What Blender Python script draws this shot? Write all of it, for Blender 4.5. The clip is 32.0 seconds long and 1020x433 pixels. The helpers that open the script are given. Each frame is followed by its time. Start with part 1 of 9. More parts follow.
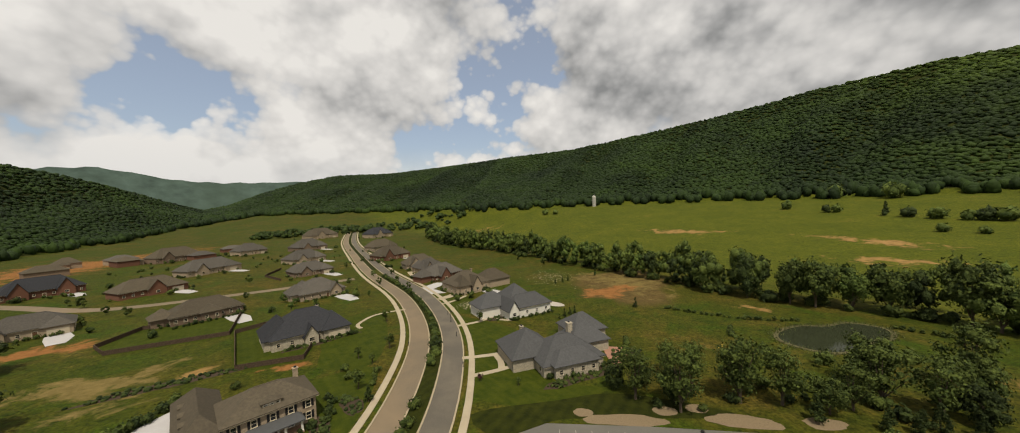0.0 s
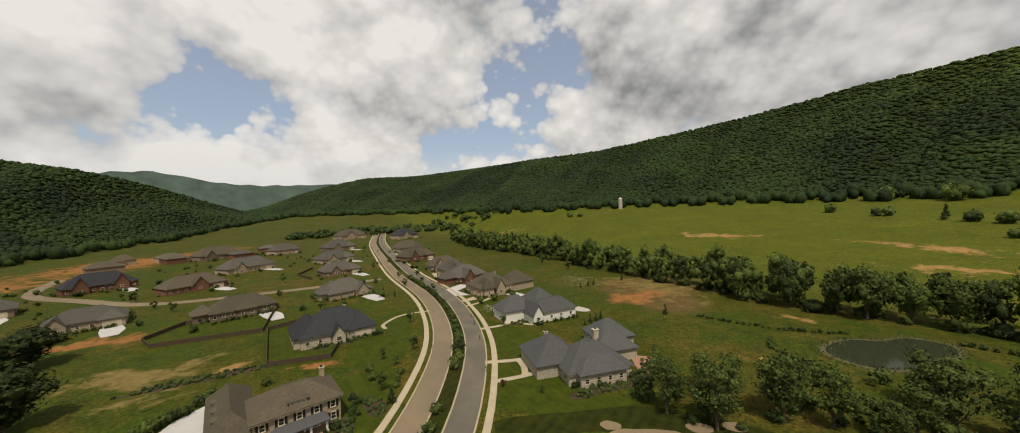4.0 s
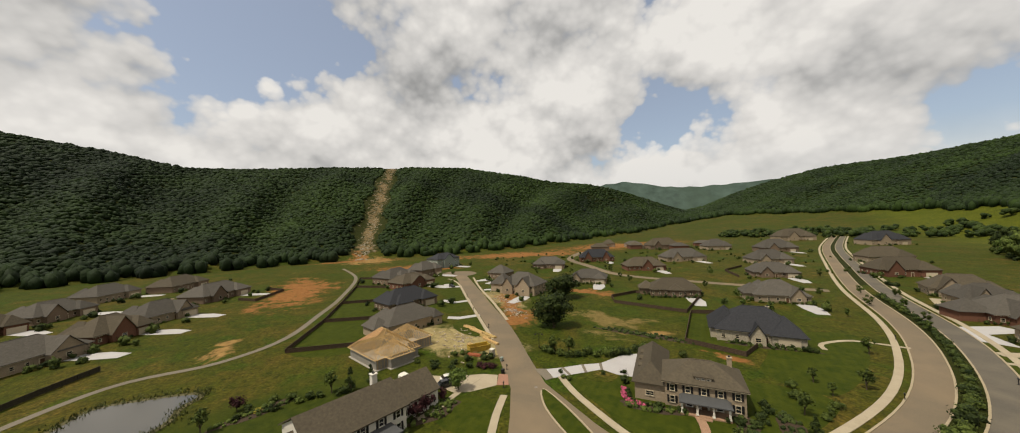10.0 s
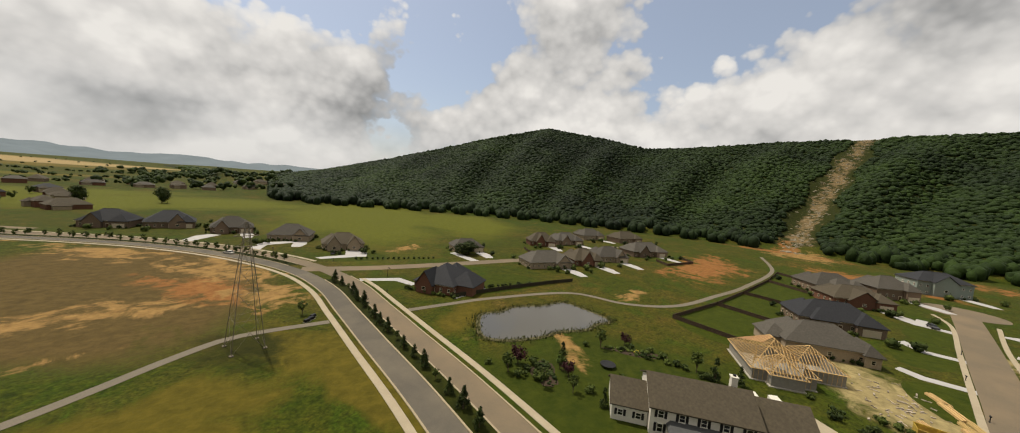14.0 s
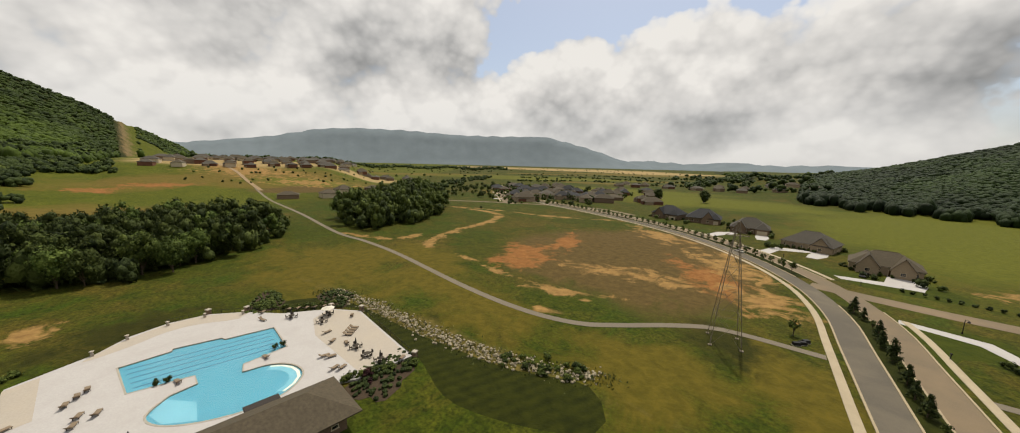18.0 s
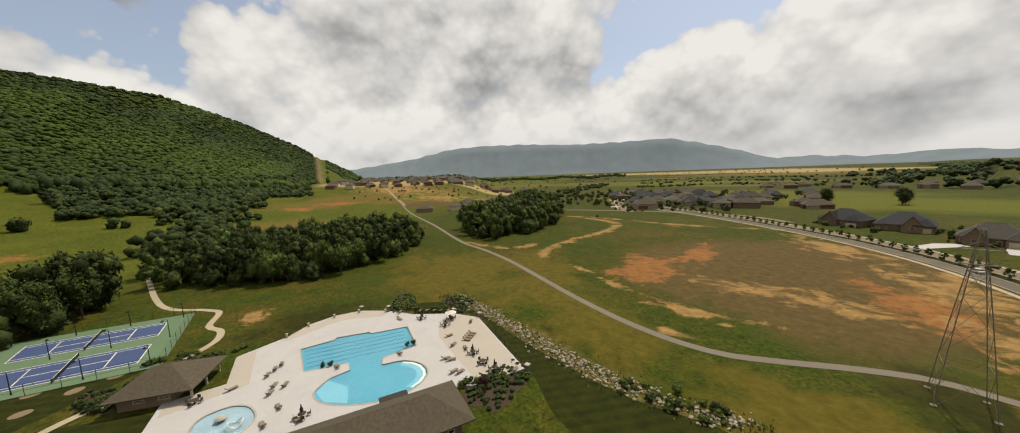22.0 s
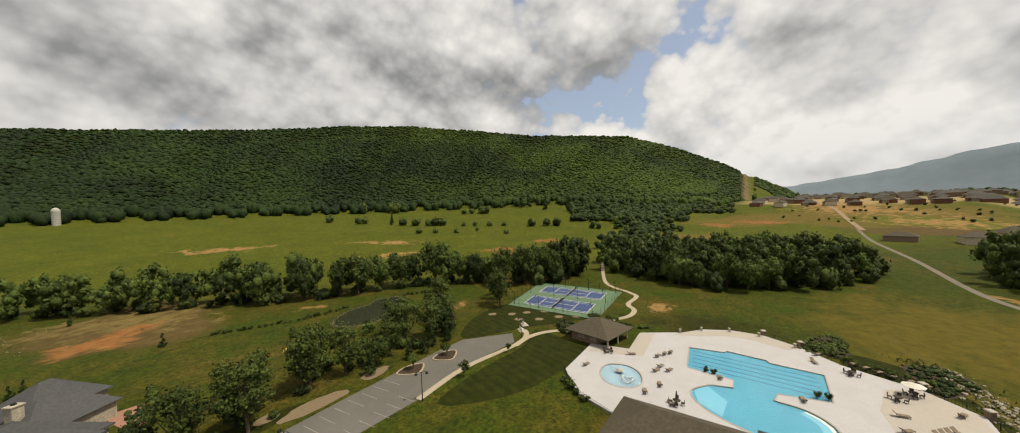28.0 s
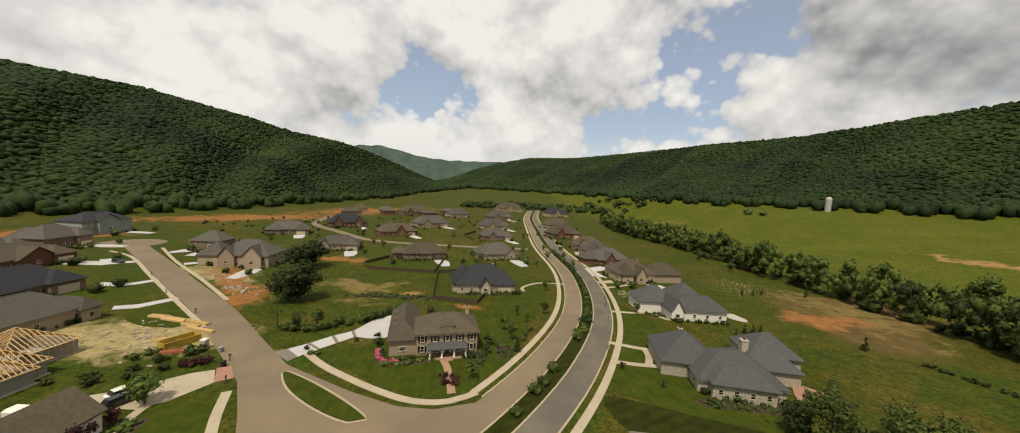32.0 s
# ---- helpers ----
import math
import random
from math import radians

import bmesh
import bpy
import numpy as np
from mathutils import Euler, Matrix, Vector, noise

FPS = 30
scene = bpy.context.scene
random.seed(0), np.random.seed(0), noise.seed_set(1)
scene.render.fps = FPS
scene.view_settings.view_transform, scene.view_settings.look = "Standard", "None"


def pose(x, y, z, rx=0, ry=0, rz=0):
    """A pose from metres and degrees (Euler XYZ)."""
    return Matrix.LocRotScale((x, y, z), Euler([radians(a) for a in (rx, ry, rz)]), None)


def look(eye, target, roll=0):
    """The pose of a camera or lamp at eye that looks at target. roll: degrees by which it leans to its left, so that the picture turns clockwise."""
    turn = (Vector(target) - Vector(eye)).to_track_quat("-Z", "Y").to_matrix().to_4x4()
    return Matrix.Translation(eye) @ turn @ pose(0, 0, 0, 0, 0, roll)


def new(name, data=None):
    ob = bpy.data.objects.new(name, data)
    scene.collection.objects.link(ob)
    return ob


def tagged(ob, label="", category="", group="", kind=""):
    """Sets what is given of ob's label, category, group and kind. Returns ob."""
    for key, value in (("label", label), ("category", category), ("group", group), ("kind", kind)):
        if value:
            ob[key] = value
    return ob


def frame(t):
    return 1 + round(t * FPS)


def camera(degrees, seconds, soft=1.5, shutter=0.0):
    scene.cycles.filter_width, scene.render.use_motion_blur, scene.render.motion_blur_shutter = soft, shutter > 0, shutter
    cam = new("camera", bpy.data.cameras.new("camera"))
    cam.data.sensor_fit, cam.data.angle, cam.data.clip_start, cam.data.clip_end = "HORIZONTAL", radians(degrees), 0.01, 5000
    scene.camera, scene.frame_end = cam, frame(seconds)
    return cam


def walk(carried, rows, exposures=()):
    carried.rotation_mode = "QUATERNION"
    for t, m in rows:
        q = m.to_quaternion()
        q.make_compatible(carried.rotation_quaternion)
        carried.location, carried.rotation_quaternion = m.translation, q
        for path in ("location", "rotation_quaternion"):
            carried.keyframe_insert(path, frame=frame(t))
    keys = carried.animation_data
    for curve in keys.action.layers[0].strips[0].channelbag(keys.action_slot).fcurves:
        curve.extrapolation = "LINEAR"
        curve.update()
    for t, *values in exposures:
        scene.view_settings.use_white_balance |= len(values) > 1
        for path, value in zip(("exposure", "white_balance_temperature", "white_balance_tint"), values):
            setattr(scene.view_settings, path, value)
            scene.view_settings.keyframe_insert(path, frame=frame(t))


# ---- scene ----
import collections

# ---- camera ----
cam = camera(112.38, 32.0, 1.0)
EYE = (0.0, 0.0, 38.0)


def aim(yaw, pitch, roll, dx, dy, dz):
    """A pose near the hovering point, off it by the drift; yaw turns left from +y, pitch is up, all in degrees."""
    a, p = radians(yaw), radians(pitch)
    way = Vector((-math.sin(a) * math.cos(p), math.cos(a) * math.cos(p), math.sin(p)))
    eye = Vector(EYE) + Vector((dx, dy, dz))
    return look(eye, eye + way * 50, roll)


PATH = [
    (0, 1.47, -1.81, -2.02, -1.68, -2.49, 0.82),
    (0.5, 3.48, -1.88, -1.82, -1.42, -2.84, 1.02),
    (1, 3.41, -1.89, -1.77, -1.38, -2.81, 1.08),
    (1.5, 3.89, -1.82, -1.81, -1.39, -2.50, 1.09),
    (2, 5.13, -1.66, -1.88, -1.49, -1.92, 1.05),
    (2.5, 4.88, -1.52, -1.86, -1.50, -1.61, 0.97),
    (4.5, 5.64, -1.24, -1.87, -2.02, -0.53, 0.83),
    (5, 5.99, -1.11, -1.97, -2.34, -0.27, 0.70),
    (5.5, 8.83, -0.97, -2.25, -2.62, 0.09, 0.41),
    (6, 13.53, -0.61, -2.44, -2.62, 0.47, 0.32),
    (6.5, 17.98, -0.33, -2.54, -2.02, 0.54, 0.18),
    (7, 23.15, -0.06, -2.71, -1.36, 0.01, 0.09),
    (7.5, 30.79, 0.28, -2.79, -0.03, -0.46, -0.14),
    (8, 38.17, 0.62, -2.68, 1.56, -1.17, -0.35),
    (8.5, 44.56, 0.76, -2.90, 2.54, -1.94, -0.70),
    (9, 49.74, 0.80, -3.05, 3.43, -1.92, -0.88),
    (9.5, 56.79, 0.86, -2.83, 3.45, -1.14, -0.89),
    (10, 70.65, 0.86, -1.89, 3.51, 0.25, -1.32),
    (10.5, 79.53, 0.17, -0.43, 4.17, 0.90, -2.31),
    (11, 86.76, -1.01, 1.59, 4.85, 1.54, -3.47),
    (11.5, 93.78, -1.84, 2.89, 5.47, 3.06, -4.58),
    (12, 99.28, -2.28, 3.26, 5.64, 4.48, -4.66),
    (12.5, 110.33, -2.86, 4.01, 5.28, 6.83, -3.32),
    (13, 119.20, -3.61, 4.28, 4.62, 8.48, -2.15),
    (13.5, 126.42, -4.06, 4.60, 3.26, 8.46, -0.76),
    (14, 135.02, -4.76, 4.74, 3.15, 8.05, 0.34),
    (14.5, 144.34, -5.48, 4.89, 3.27, 7.55, 1.12),
    (15, 154.23, -6.34, 4.90, 2.66, 7.11, 1.53),
    (15.5, 164.13, -7.23, 4.10, 1.39, 6.28, 1.71),
    (17.5, 201.39, -8.62, 2.73, -2.79, 6.46, -0.14),
    (18, 211.25, -8.93, 1.41, -3.62, 5.52, -0.07),
    (18.5, 222.08, -8.82, 0.02, -4.09, 4.78, -0.08),
    (19, 231.93, -8.25, -0.93, -2.70, 3.20, 0.00),
    (19.5, 231.72, -7.98, -1.22, -2.18, 2.78, -0.25),
    (20, 230.84, -7.77, -1.36, -2.08, 2.69, -0.39),
    (20.5, 231.42, -7.56, -1.60, -1.93, 2.71, -0.42),
    (21, 231.00, -7.46, -1.87, -2.06, 2.63, -0.53),
    (21.5, 231.02, -7.27, -2.11, -2.14, 2.59, -0.53),
    (22, 230.75, -7.18, -2.25, -2.32, 2.55, -0.54),
    (22.5, 230.14, -7.13, -2.39, -2.42, 2.61, -0.58),
    (23, 230.96, -7.04, -2.62, -2.45, 2.69, -0.55),
    (23.5, 230.84, -6.87, -2.78, -2.58, 2.68, -0.49),
    (24, 230.23, -6.80, -2.92, -2.89, 2.68, -0.68),
    (24.5, 230.71, -6.32, -3.23, -3.19, 2.66, -1.08),
    (26.5, 255.56, -4.37, -3.54, -4.00, 1.34, -0.64),
    (27, 269.47, -2.79, -3.12, -4.81, 0.59, -1.67),
    (27.5, 283.06, -1.86, -2.45, -4.60, -0.28, -3.02),
    (28, 294.29, -1.40, -2.04, -4.36, -1.39, -3.90),
    (28.5, 305.14, -1.37, -1.89, -3.24, -2.50, -3.99),
    (29, 317.71, -1.41, -2.00, -1.17, -2.39, -2.90),
    (29.5, 330.94, -1.83, -1.48, -0.56, -3.00, -1.82),
    (30, 343.67, -1.87, 0.59, 0.63, -2.84, -0.90),
    (30.5, 356.96, -2.27, 2.15, 1.45, -2.14, -0.67),
    (31, 368.53, -2.96, 2.52, 1.47, -1.90, -0.79),
    (31.5, 379.32, -3.57, 2.62, 1.59, -1.72, -0.67),
    (32, 390.75, -4.45, 3.29, 2.45, -2.00, -0.89),
]
# the film's own exposure drifts a little on the way
walk(cam, [(t, aim(*row)) for t, *row in PATH], [(0, -0.07), (8, -0.06), (15, -0.03), (20, 0.0), (24, 0.0), (27, -0.1), (29, 0.2), (31, 0.17), (32, 0.05)])

# ---- world and sun ----
SUN_AZ, SUN_EL = 190.0, 62.0
sun_way = Vector((-math.sin(radians(SUN_AZ)) * math.cos(radians(SUN_EL)), math.cos(radians(SUN_AZ)) * math.cos(radians(SUN_EL)), math.sin(radians(SUN_EL))))
sun = new("sun", bpy.data.lights.new("sun", "SUN"))
sun.data.energy, sun.data.angle, sun.data.color = 4.0, radians(1.2), (1.0, 0.95, 0.84)
sun.matrix_world = look(sun_way * 300, (0, 0, 0))
scene.view_settings.exposure = 0.0
scene.view_settings.use_white_balance = True
scene.view_settings.white_balance_temperature = 6800.0


def node(tree, kind, **values):
    n = tree.nodes.new(kind)
    for key, value in values.items():
        if key in n.inputs:
            n.inputs[key].default_value = value
    return n


def math_node(tree, op, a, b=0.0):
    n = tree.nodes.new("ShaderNodeMath")
    n.operation = op
    for i, v in enumerate((a, b)):
        if isinstance(v, (int, float)):
            n.inputs[i].default_value = v
        else:
            tree.links.new(v, n.inputs[i])
    return n.outputs[0]


def ramp(tree, value, stops):
    r = tree.nodes.new("ShaderNodeValToRGB")
    while len(r.color_ramp.elements) < len(stops):
        r.color_ramp.elements.new(0.5)
    for e, (pos, col) in zip(r.color_ramp.elements, stops):
        e.position, e.color = pos, (*col, 1) if len(col) == 3 else col
    tree.links.new(value, r.inputs[0])
    return r.outputs[0]


def mix(tree, fac, a, b, mode="MIX"):
    m = tree.nodes.new("ShaderNodeMix")
    m.data_type, m.blend_type = "RGBA", mode
    for i, v in ((0, fac), (6, a), (7, b)):
        if isinstance(v, (int, float)):
            m.inputs[i].default_value = v
        elif isinstance(v, tuple):
            m.inputs[i].default_value = (*v[:3], 1)
        else:
            tree.links.new(v, m.inputs[i])
    return m.outputs[2]


def noise_node(tree, vector, scale, detail=4.0, rough=0.55, distortion=0.0):
    n = tree.nodes.new("ShaderNodeTexNoise")
    n.inputs["Scale"].default_value, n.inputs["Detail"].default_value = scale, detail
    n.inputs["Roughness"].default_value, n.inputs["Distortion"].default_value = rough, distortion
    tree.links.new(vector, n.inputs["Vector"])
    return n.outputs["Fac"]


def build_sky():
    """Clear sky between drifting banks of cumulus with bright tops and grey bases."""
    world = bpy.data.worlds.new("sky")
    scene.world = world
    world.use_nodes = True
    tree = world.node_tree
    tree.nodes.clear()
    sky = tree.nodes.new("ShaderNodeTexSky")
    sky.sky_type, sky.sun_disc = "NISHITA", False
    sky.sun_elevation, sky.sun_rotation = radians(SUN_EL), radians(-SUN_AZ)
    sky.altitude, sky.dust_density = 200, 2.0
    coord = tree.nodes.new("ShaderNodeTexCoord")
    sep = tree.nodes.new("ShaderNodeSeparateXYZ")
    tree.links.new(coord.outputs["Generated"], sep.inputs[0])
    # heaped clouds on a flattened dome: broad banks with billows on them
    com = tree.nodes.new("ShaderNodeCombineXYZ")
    for i, s in enumerate((sep.outputs[0], sep.outputs[1], math_node(tree, "MULTIPLY", sep.outputs[2], 1.2))):
        tree.links.new(s, com.inputs[i])

    def moved(dx, dy, dz):
        v = tree.nodes.new("ShaderNodeVectorMath")
        v.operation = "ADD"
        v.inputs[1].default_value = (dx, dy, dz)
        tree.links.new(com.outputs[0], v.inputs[0])
        return v.outputs[0]

    def towards(az):
        """How far a direction leans to that bearing, 0 to 1."""
        a = radians(az)
        d = math_node(tree, "ADD", math_node(tree, "MULTIPLY", sep.outputs[0], -math.sin(a)), math_node(tree, "MULTIPLY", sep.outputs[1], math.cos(a)))
        return math_node(tree, "MAXIMUM", d, 0.0)

    def heap(dx, dy, dz, fine):
        """Cloud density: broad banks, rounder billows and ragged edges."""
        vec = moved(dx, dy, dz)
        v = tree.nodes.new("ShaderNodeTexVoronoi")
        v.feature, v.normalize = "SMOOTH_F1", True
        for key, value in (("Scale", 3.8), ("Detail", fine), ("Roughness", 0.5), ("Lacunarity", 2.4), ("Smoothness", 0.35)):
            v.inputs[key].default_value = value
        tree.links.new(vec, v.inputs["Vector"])
        puff = math_node(tree, "MULTIPLY", math_node(tree, "SUBTRACT", 0.33, v.outputs["Distance"]), 1.35)
        return math_node(tree, "ADD", noise_node(tree, vec, 1.7, 2.0, 0.4), puff)
    high = math_node(tree, "MINIMUM", math_node(tree, "MULTIPLY", math_node(tree, "MAXIMUM", math_node(tree, "SUBTRACT", sep.outputs[2], 0.16), 0.0), 5.0), 1.0)
    clear = math_node(tree, "MULTIPLY", math_node(tree, "MULTIPLY", math_node(tree, "POWER", towards(164), 2.5), high), 0.4)
    bank = math_node(tree, "MULTIPLY", math_node(tree, "SUBTRACT", 1.0, towards(164)), 0.05)
    cover = math_node(tree, "ADD", math_node(tree, "SUBTRACT", heap(1.7, 0.6, 0.0, 3.5), clear), bank)
    above = math_node(tree, "ADD", math_node(tree, "SUBTRACT", heap(1.7, 0.6, 0.12, 1.0), clear), bank)
    beside = math_node(tree, "ADD", math_node(tree, "SUBTRACT", heap(1.7, 0.6, 0.035, 3.0), clear), bank)
    mask = ramp(tree, cover, [(0.37, (0, 0, 0)), (0.4, (0.75, 0.75, 0.75)), (0.45, (1, 1, 1))])
    # sunward tops shine, bases and thick hearts are grey; a darker bank hangs over the eastern slope
    thick = noise_node(tree, moved(2.3, 5.2, 0.1), 1.35, 2.5, 0.45)
    lit = math_node(tree, "ADD", math_node(tree, "MULTIPLY", math_node(tree, "SUBTRACT", cover, above), 1.3), 0.68)
    lit = math_node(tree, "ADD", lit, math_node(tree, "MULTIPLY", math_node(tree, "SUBTRACT", cover, beside), 1.7))
    lit = math_node(tree, "SUBTRACT", lit, math_node(tree, "MULTIPLY", math_node(tree, "SUBTRACT", thick, 0.46), 1.15))
    lit = math_node(tree, "SUBTRACT", lit, math_node(tree, "MULTIPLY", math_node(tree, "MULTIPLY", math_node(tree, "POWER", towards(-52), 3.0), high), 0.42))
    cloud = ramp(tree, lit, [(0.0, (2.6, 2.68, 2.75)), (0.3, (4.4, 4.45, 4.5)), (0.54, (6.0, 6.0, 5.98)), (0.76, (7.1, 7.05, 6.97)), (0.98, (8.3, 8.22, 8.05))])
    # pale layer low over the horizon
    low = ramp(tree, sep.outputs[2], [(0.0, (1, 1, 1)), (0.17, (0, 0, 0))])
    cloud = mix(tree, low, cloud, mix(tree, 0.55, cloud, (6.6, 6.7, 6.8)))
    mask = mix(tree, low, mask, (0.93, 0.93, 0.93))
    blue = mix(tree, 0.3, mix(tree, 1.0, sky.outputs[0], (1.3, 1.3, 1.3), "MULTIPLY"), (5.8, 6.1, 6.5))
    both = mix(tree, mask, blue, cloud)
    back = tree.nodes.new("ShaderNodeBackground")
    back.inputs["Strength"].default_value = 0.1
    tree.links.new(both, back.inputs[0])
    out = tree.nodes.new("ShaderNodeOutputWorld")
    tree.links.new(back.outputs[0], out.inputs[0])


build_sky()

# ---- materials ----
MATS = {}
TONE, GRASS_TONE = (0.79, 0.75, 0.66), (0.95, 0.87, 0.47)


def mat(name, base, rough=0.8, metal=0.0, grain=6.0, spread=0.25, stain=0.0, stain_scale=0.15, stain_col=None, bump=0.0, vary=0.0, spec=0.2, detail=5.0):
    """Procedural surface: base colour, fine grain, broad stains in another tone, bump, and a small change from object to object."""
    base = tuple(c * k for c, k in zip(base, TONE))
    if stain_col:
        stain_col = tuple(c * k for c, k in zip(stain_col, TONE))
    m = bpy.data.materials.new(name)
    m.use_nodes = True
    tree = m.node_tree
    bsdf = tree.nodes["Principled BSDF"]
    bsdf.inputs["Roughness"].default_value, bsdf.inputs["Metallic"].default_value = rough, metal
    bsdf.inputs["Specular IOR Level"].default_value = spec
    coord = tree.nodes.new("ShaderNodeTexCoord")
    geo = tree.nodes.new("ShaderNodeNewGeometry")
    pos = geo.outputs["Position"]
    g = noise_node(tree, pos, grain, detail, 0.6)
    lo, hi = tuple(c * (1 - spread) for c in base), tuple(min(1, c * (1 + spread)) for c in base)
    col = ramp(tree, g, [(0.3, lo), (0.7, hi)])
    if stain:
        s = noise_node(tree, pos, stain_scale, 6.0, 0.6, 0.4)
        f = ramp(tree, s, [(0.42, (0, 0, 0)), (0.66, (stain, stain, stain))])
        col = mix(tree, f, col, stain_col or lo)
    if vary:
        info = tree.nodes.new("ShaderNodeObjectInfo")
        h = tree.nodes.new("ShaderNodeHueSaturation")
        v = math_node(tree, "ADD", math_node(tree, "MULTIPLY", info.outputs["Random"], 2 * vary), 1 - vary)
        tree.links.new(v, h.inputs["Value"])
        tree.links.new(col, h.inputs["Color"])
        col = h.outputs[0]
    tree.links.new(col, bsdf.inputs["Base Color"])
    if bump:
        b = tree.nodes.new("ShaderNodeBump")
        b.inputs["Strength"].default_value, b.inputs["Distance"].default_value = bump, 0.1
        tree.links.new(g, b.inputs["Height"])
        tree.links.new(b.outputs[0], bsdf.inputs["Normal"])
    MATS[name] = m
    return m


def foliage(name, dark, light, scale=0.8, vary=0.2, tuft=1.3, depth=0.7):
    dark, light = tuple(c * 0.86 for c in dark), tuple(c * 0.86 for c in light)
    m = mat(name, light, rough=0.75, grain=scale, spread=0.0, vary=vary, spec=0.15)
    tree = m.node_tree
    bsdf = tree.nodes["Principled BSDF"]
    geo = [n for n in tree.nodes if n.type == "NEW_GEOMETRY"][0]
    g = noise_node(tree, geo.outputs["Position"], scale, 4.0, 0.6)
    isl = math_node(tree, "MULTIPLY", geo.outputs["Random Per Island"], 0.5)
    f = math_node(tree, "ADD", math_node(tree, "MULTIPLY", g, 0.7), isl)
    col = ramp(tree, f, [(0.28, dark), (0.85, light)])
    h = [n for n in tree.nodes if n.type == "HUE_SAT"]
    if h:
        tree.links.new(col, h[0].inputs["Color"])
    else:
        tree.links.new(col, bsdf.inputs["Base Color"])
    # tufts of leaves as relief
    bump = tree.nodes.new("ShaderNodeBump")
    bump.inputs["Strength"].default_value, bump.inputs["Distance"].default_value = 1.0, depth
    tree.links.new(noise_node(tree, geo.outputs["Position"], tuft, 5.0, 0.65), bump.inputs["Height"])
    tree.links.new(bump.outputs[0], bsdf.inputs["Normal"])
    return m


def grass_colour(tree, pos):
    """Grass: lush, dry and worn in turn, at several scales, with soil showing through; the hay meadow east of the creek is brighter."""
    fine, mid, broad, wide = (noise_node(tree, pos, s, d, 0.62, 0.3) for s, d in ((1.6, 8.0), (0.22, 7.0), (0.035, 6.0), (0.009, 4.0)))
    a = ramp(tree, mid, [(0.28, (0.026, 0.044, 0.005)), (0.5, (0.05, 0.066, 0.009)), (0.72, (0.082, 0.08, 0.014))])
    b = ramp(tree, mid, [(0.28, (0.05, 0.05, 0.01)), (0.5, (0.085, 0.074, 0.018)), (0.72, (0.125, 0.09, 0.032))])
    col = mix(tree, ramp(tree, broad, [(0.42, (0, 0, 0)), (0.62, (1, 1, 1))]), a, b)
    lush = ramp(tree, mid, [(0.28, (0.022, 0.046, 0.004)), (0.72, (0.062, 0.084, 0.01))])
    col = mix(tree, ramp(tree, wide, [(0.45, (0, 0, 0)), (0.6, (0.7, 0.7, 0.7))]), col, lush)
    drift, rust = noise_node(tree, pos, 0.06, 6.0, 0.6, 0.8), noise_node(tree, pos, 0.045, 6.0, 0.62, 0.9)
    col = mix(tree, ramp(tree, drift, [(0.52, (0, 0, 0)), (0.64, (0.65, 0.65, 0.65))]), col, (0.034, 0.075, 0.007))
    col = mix(tree, ramp(tree, rust, [(0.54, (0, 0, 0)), (0.68, (0.55, 0.55, 0.55))]), col, (0.125, 0.086, 0.03))
    sep = tree.nodes.new("ShaderNodeSeparateXYZ")
    tree.links.new(pos, sep.inputs[0])
    s = math_node(tree, "ADD", math_node(tree, "MULTIPLY", sep.outputs[0], 0.825), math_node(tree, "MULTIPLY", sep.outputs[1], 0.565))
    s = math_node(tree, "MULTIPLY", math_node(tree, "SUBTRACT", math_node(tree, "ADD", s, math_node(tree, "MULTIPLY", broad, 50.0)), 172.0), 0.02)
    hay = ramp(tree, math_node(tree, "ADD", math_node(tree, "MULTIPLY", mid, 0.5), math_node(tree, "MULTIPLY", broad, 0.5)), [(0.35, (0.062, 0.086, 0.01)), (0.65, (0.125, 0.145, 0.02))])
    col = mix(tree, ramp(tree, s, [(0.0, (0, 0, 0)), (1.0, (0.9, 0.9, 0.9))]), col, hay)
    soil = math_node(tree, "ADD", math_node(tree, "MULTIPLY", broad, 0.6), math_node(tree, "MULTIPLY", mid, 0.4))
    col = mix(tree, ramp(tree, soil, [(0.6, (0, 0, 0)), (0.7, (0.6, 0.6, 0.6))]), col, (0.2, 0.14, 0.075))
    col = mix(tree, ramp(tree, fine, [(0.36, (0.75, 0.75, 0.75)), (0.6, (0, 0, 0))]), col, (0.017, 0.024, 0.005))
    clump = noise_node(tree, pos, 0.75, 7.0, 0.66, 0.4)
    col = mix(tree, 1.0, col, ramp(tree, clump, [(0.32, (0.5, 0.54, 0.5)), (0.5, (1, 1, 1)), (0.7, (1.3, 1.24, 1.2))]), "MULTIPLY")
    return mix(tree, 1.0, col, GRASS_TONE, "MULTIPLY"), fine


def grass_bump(tree, height, bsdf, strength=0.5):
    bmp = tree.nodes.new("ShaderNodeBump")
    bmp.inputs["Strength"].default_value, bmp.inputs["Distance"].default_value = strength, 0.3
    tree.links.new(height, bmp.inputs["Height"])
    tree.links.new(bmp.outputs[0], bsdf.inputs["Normal"])


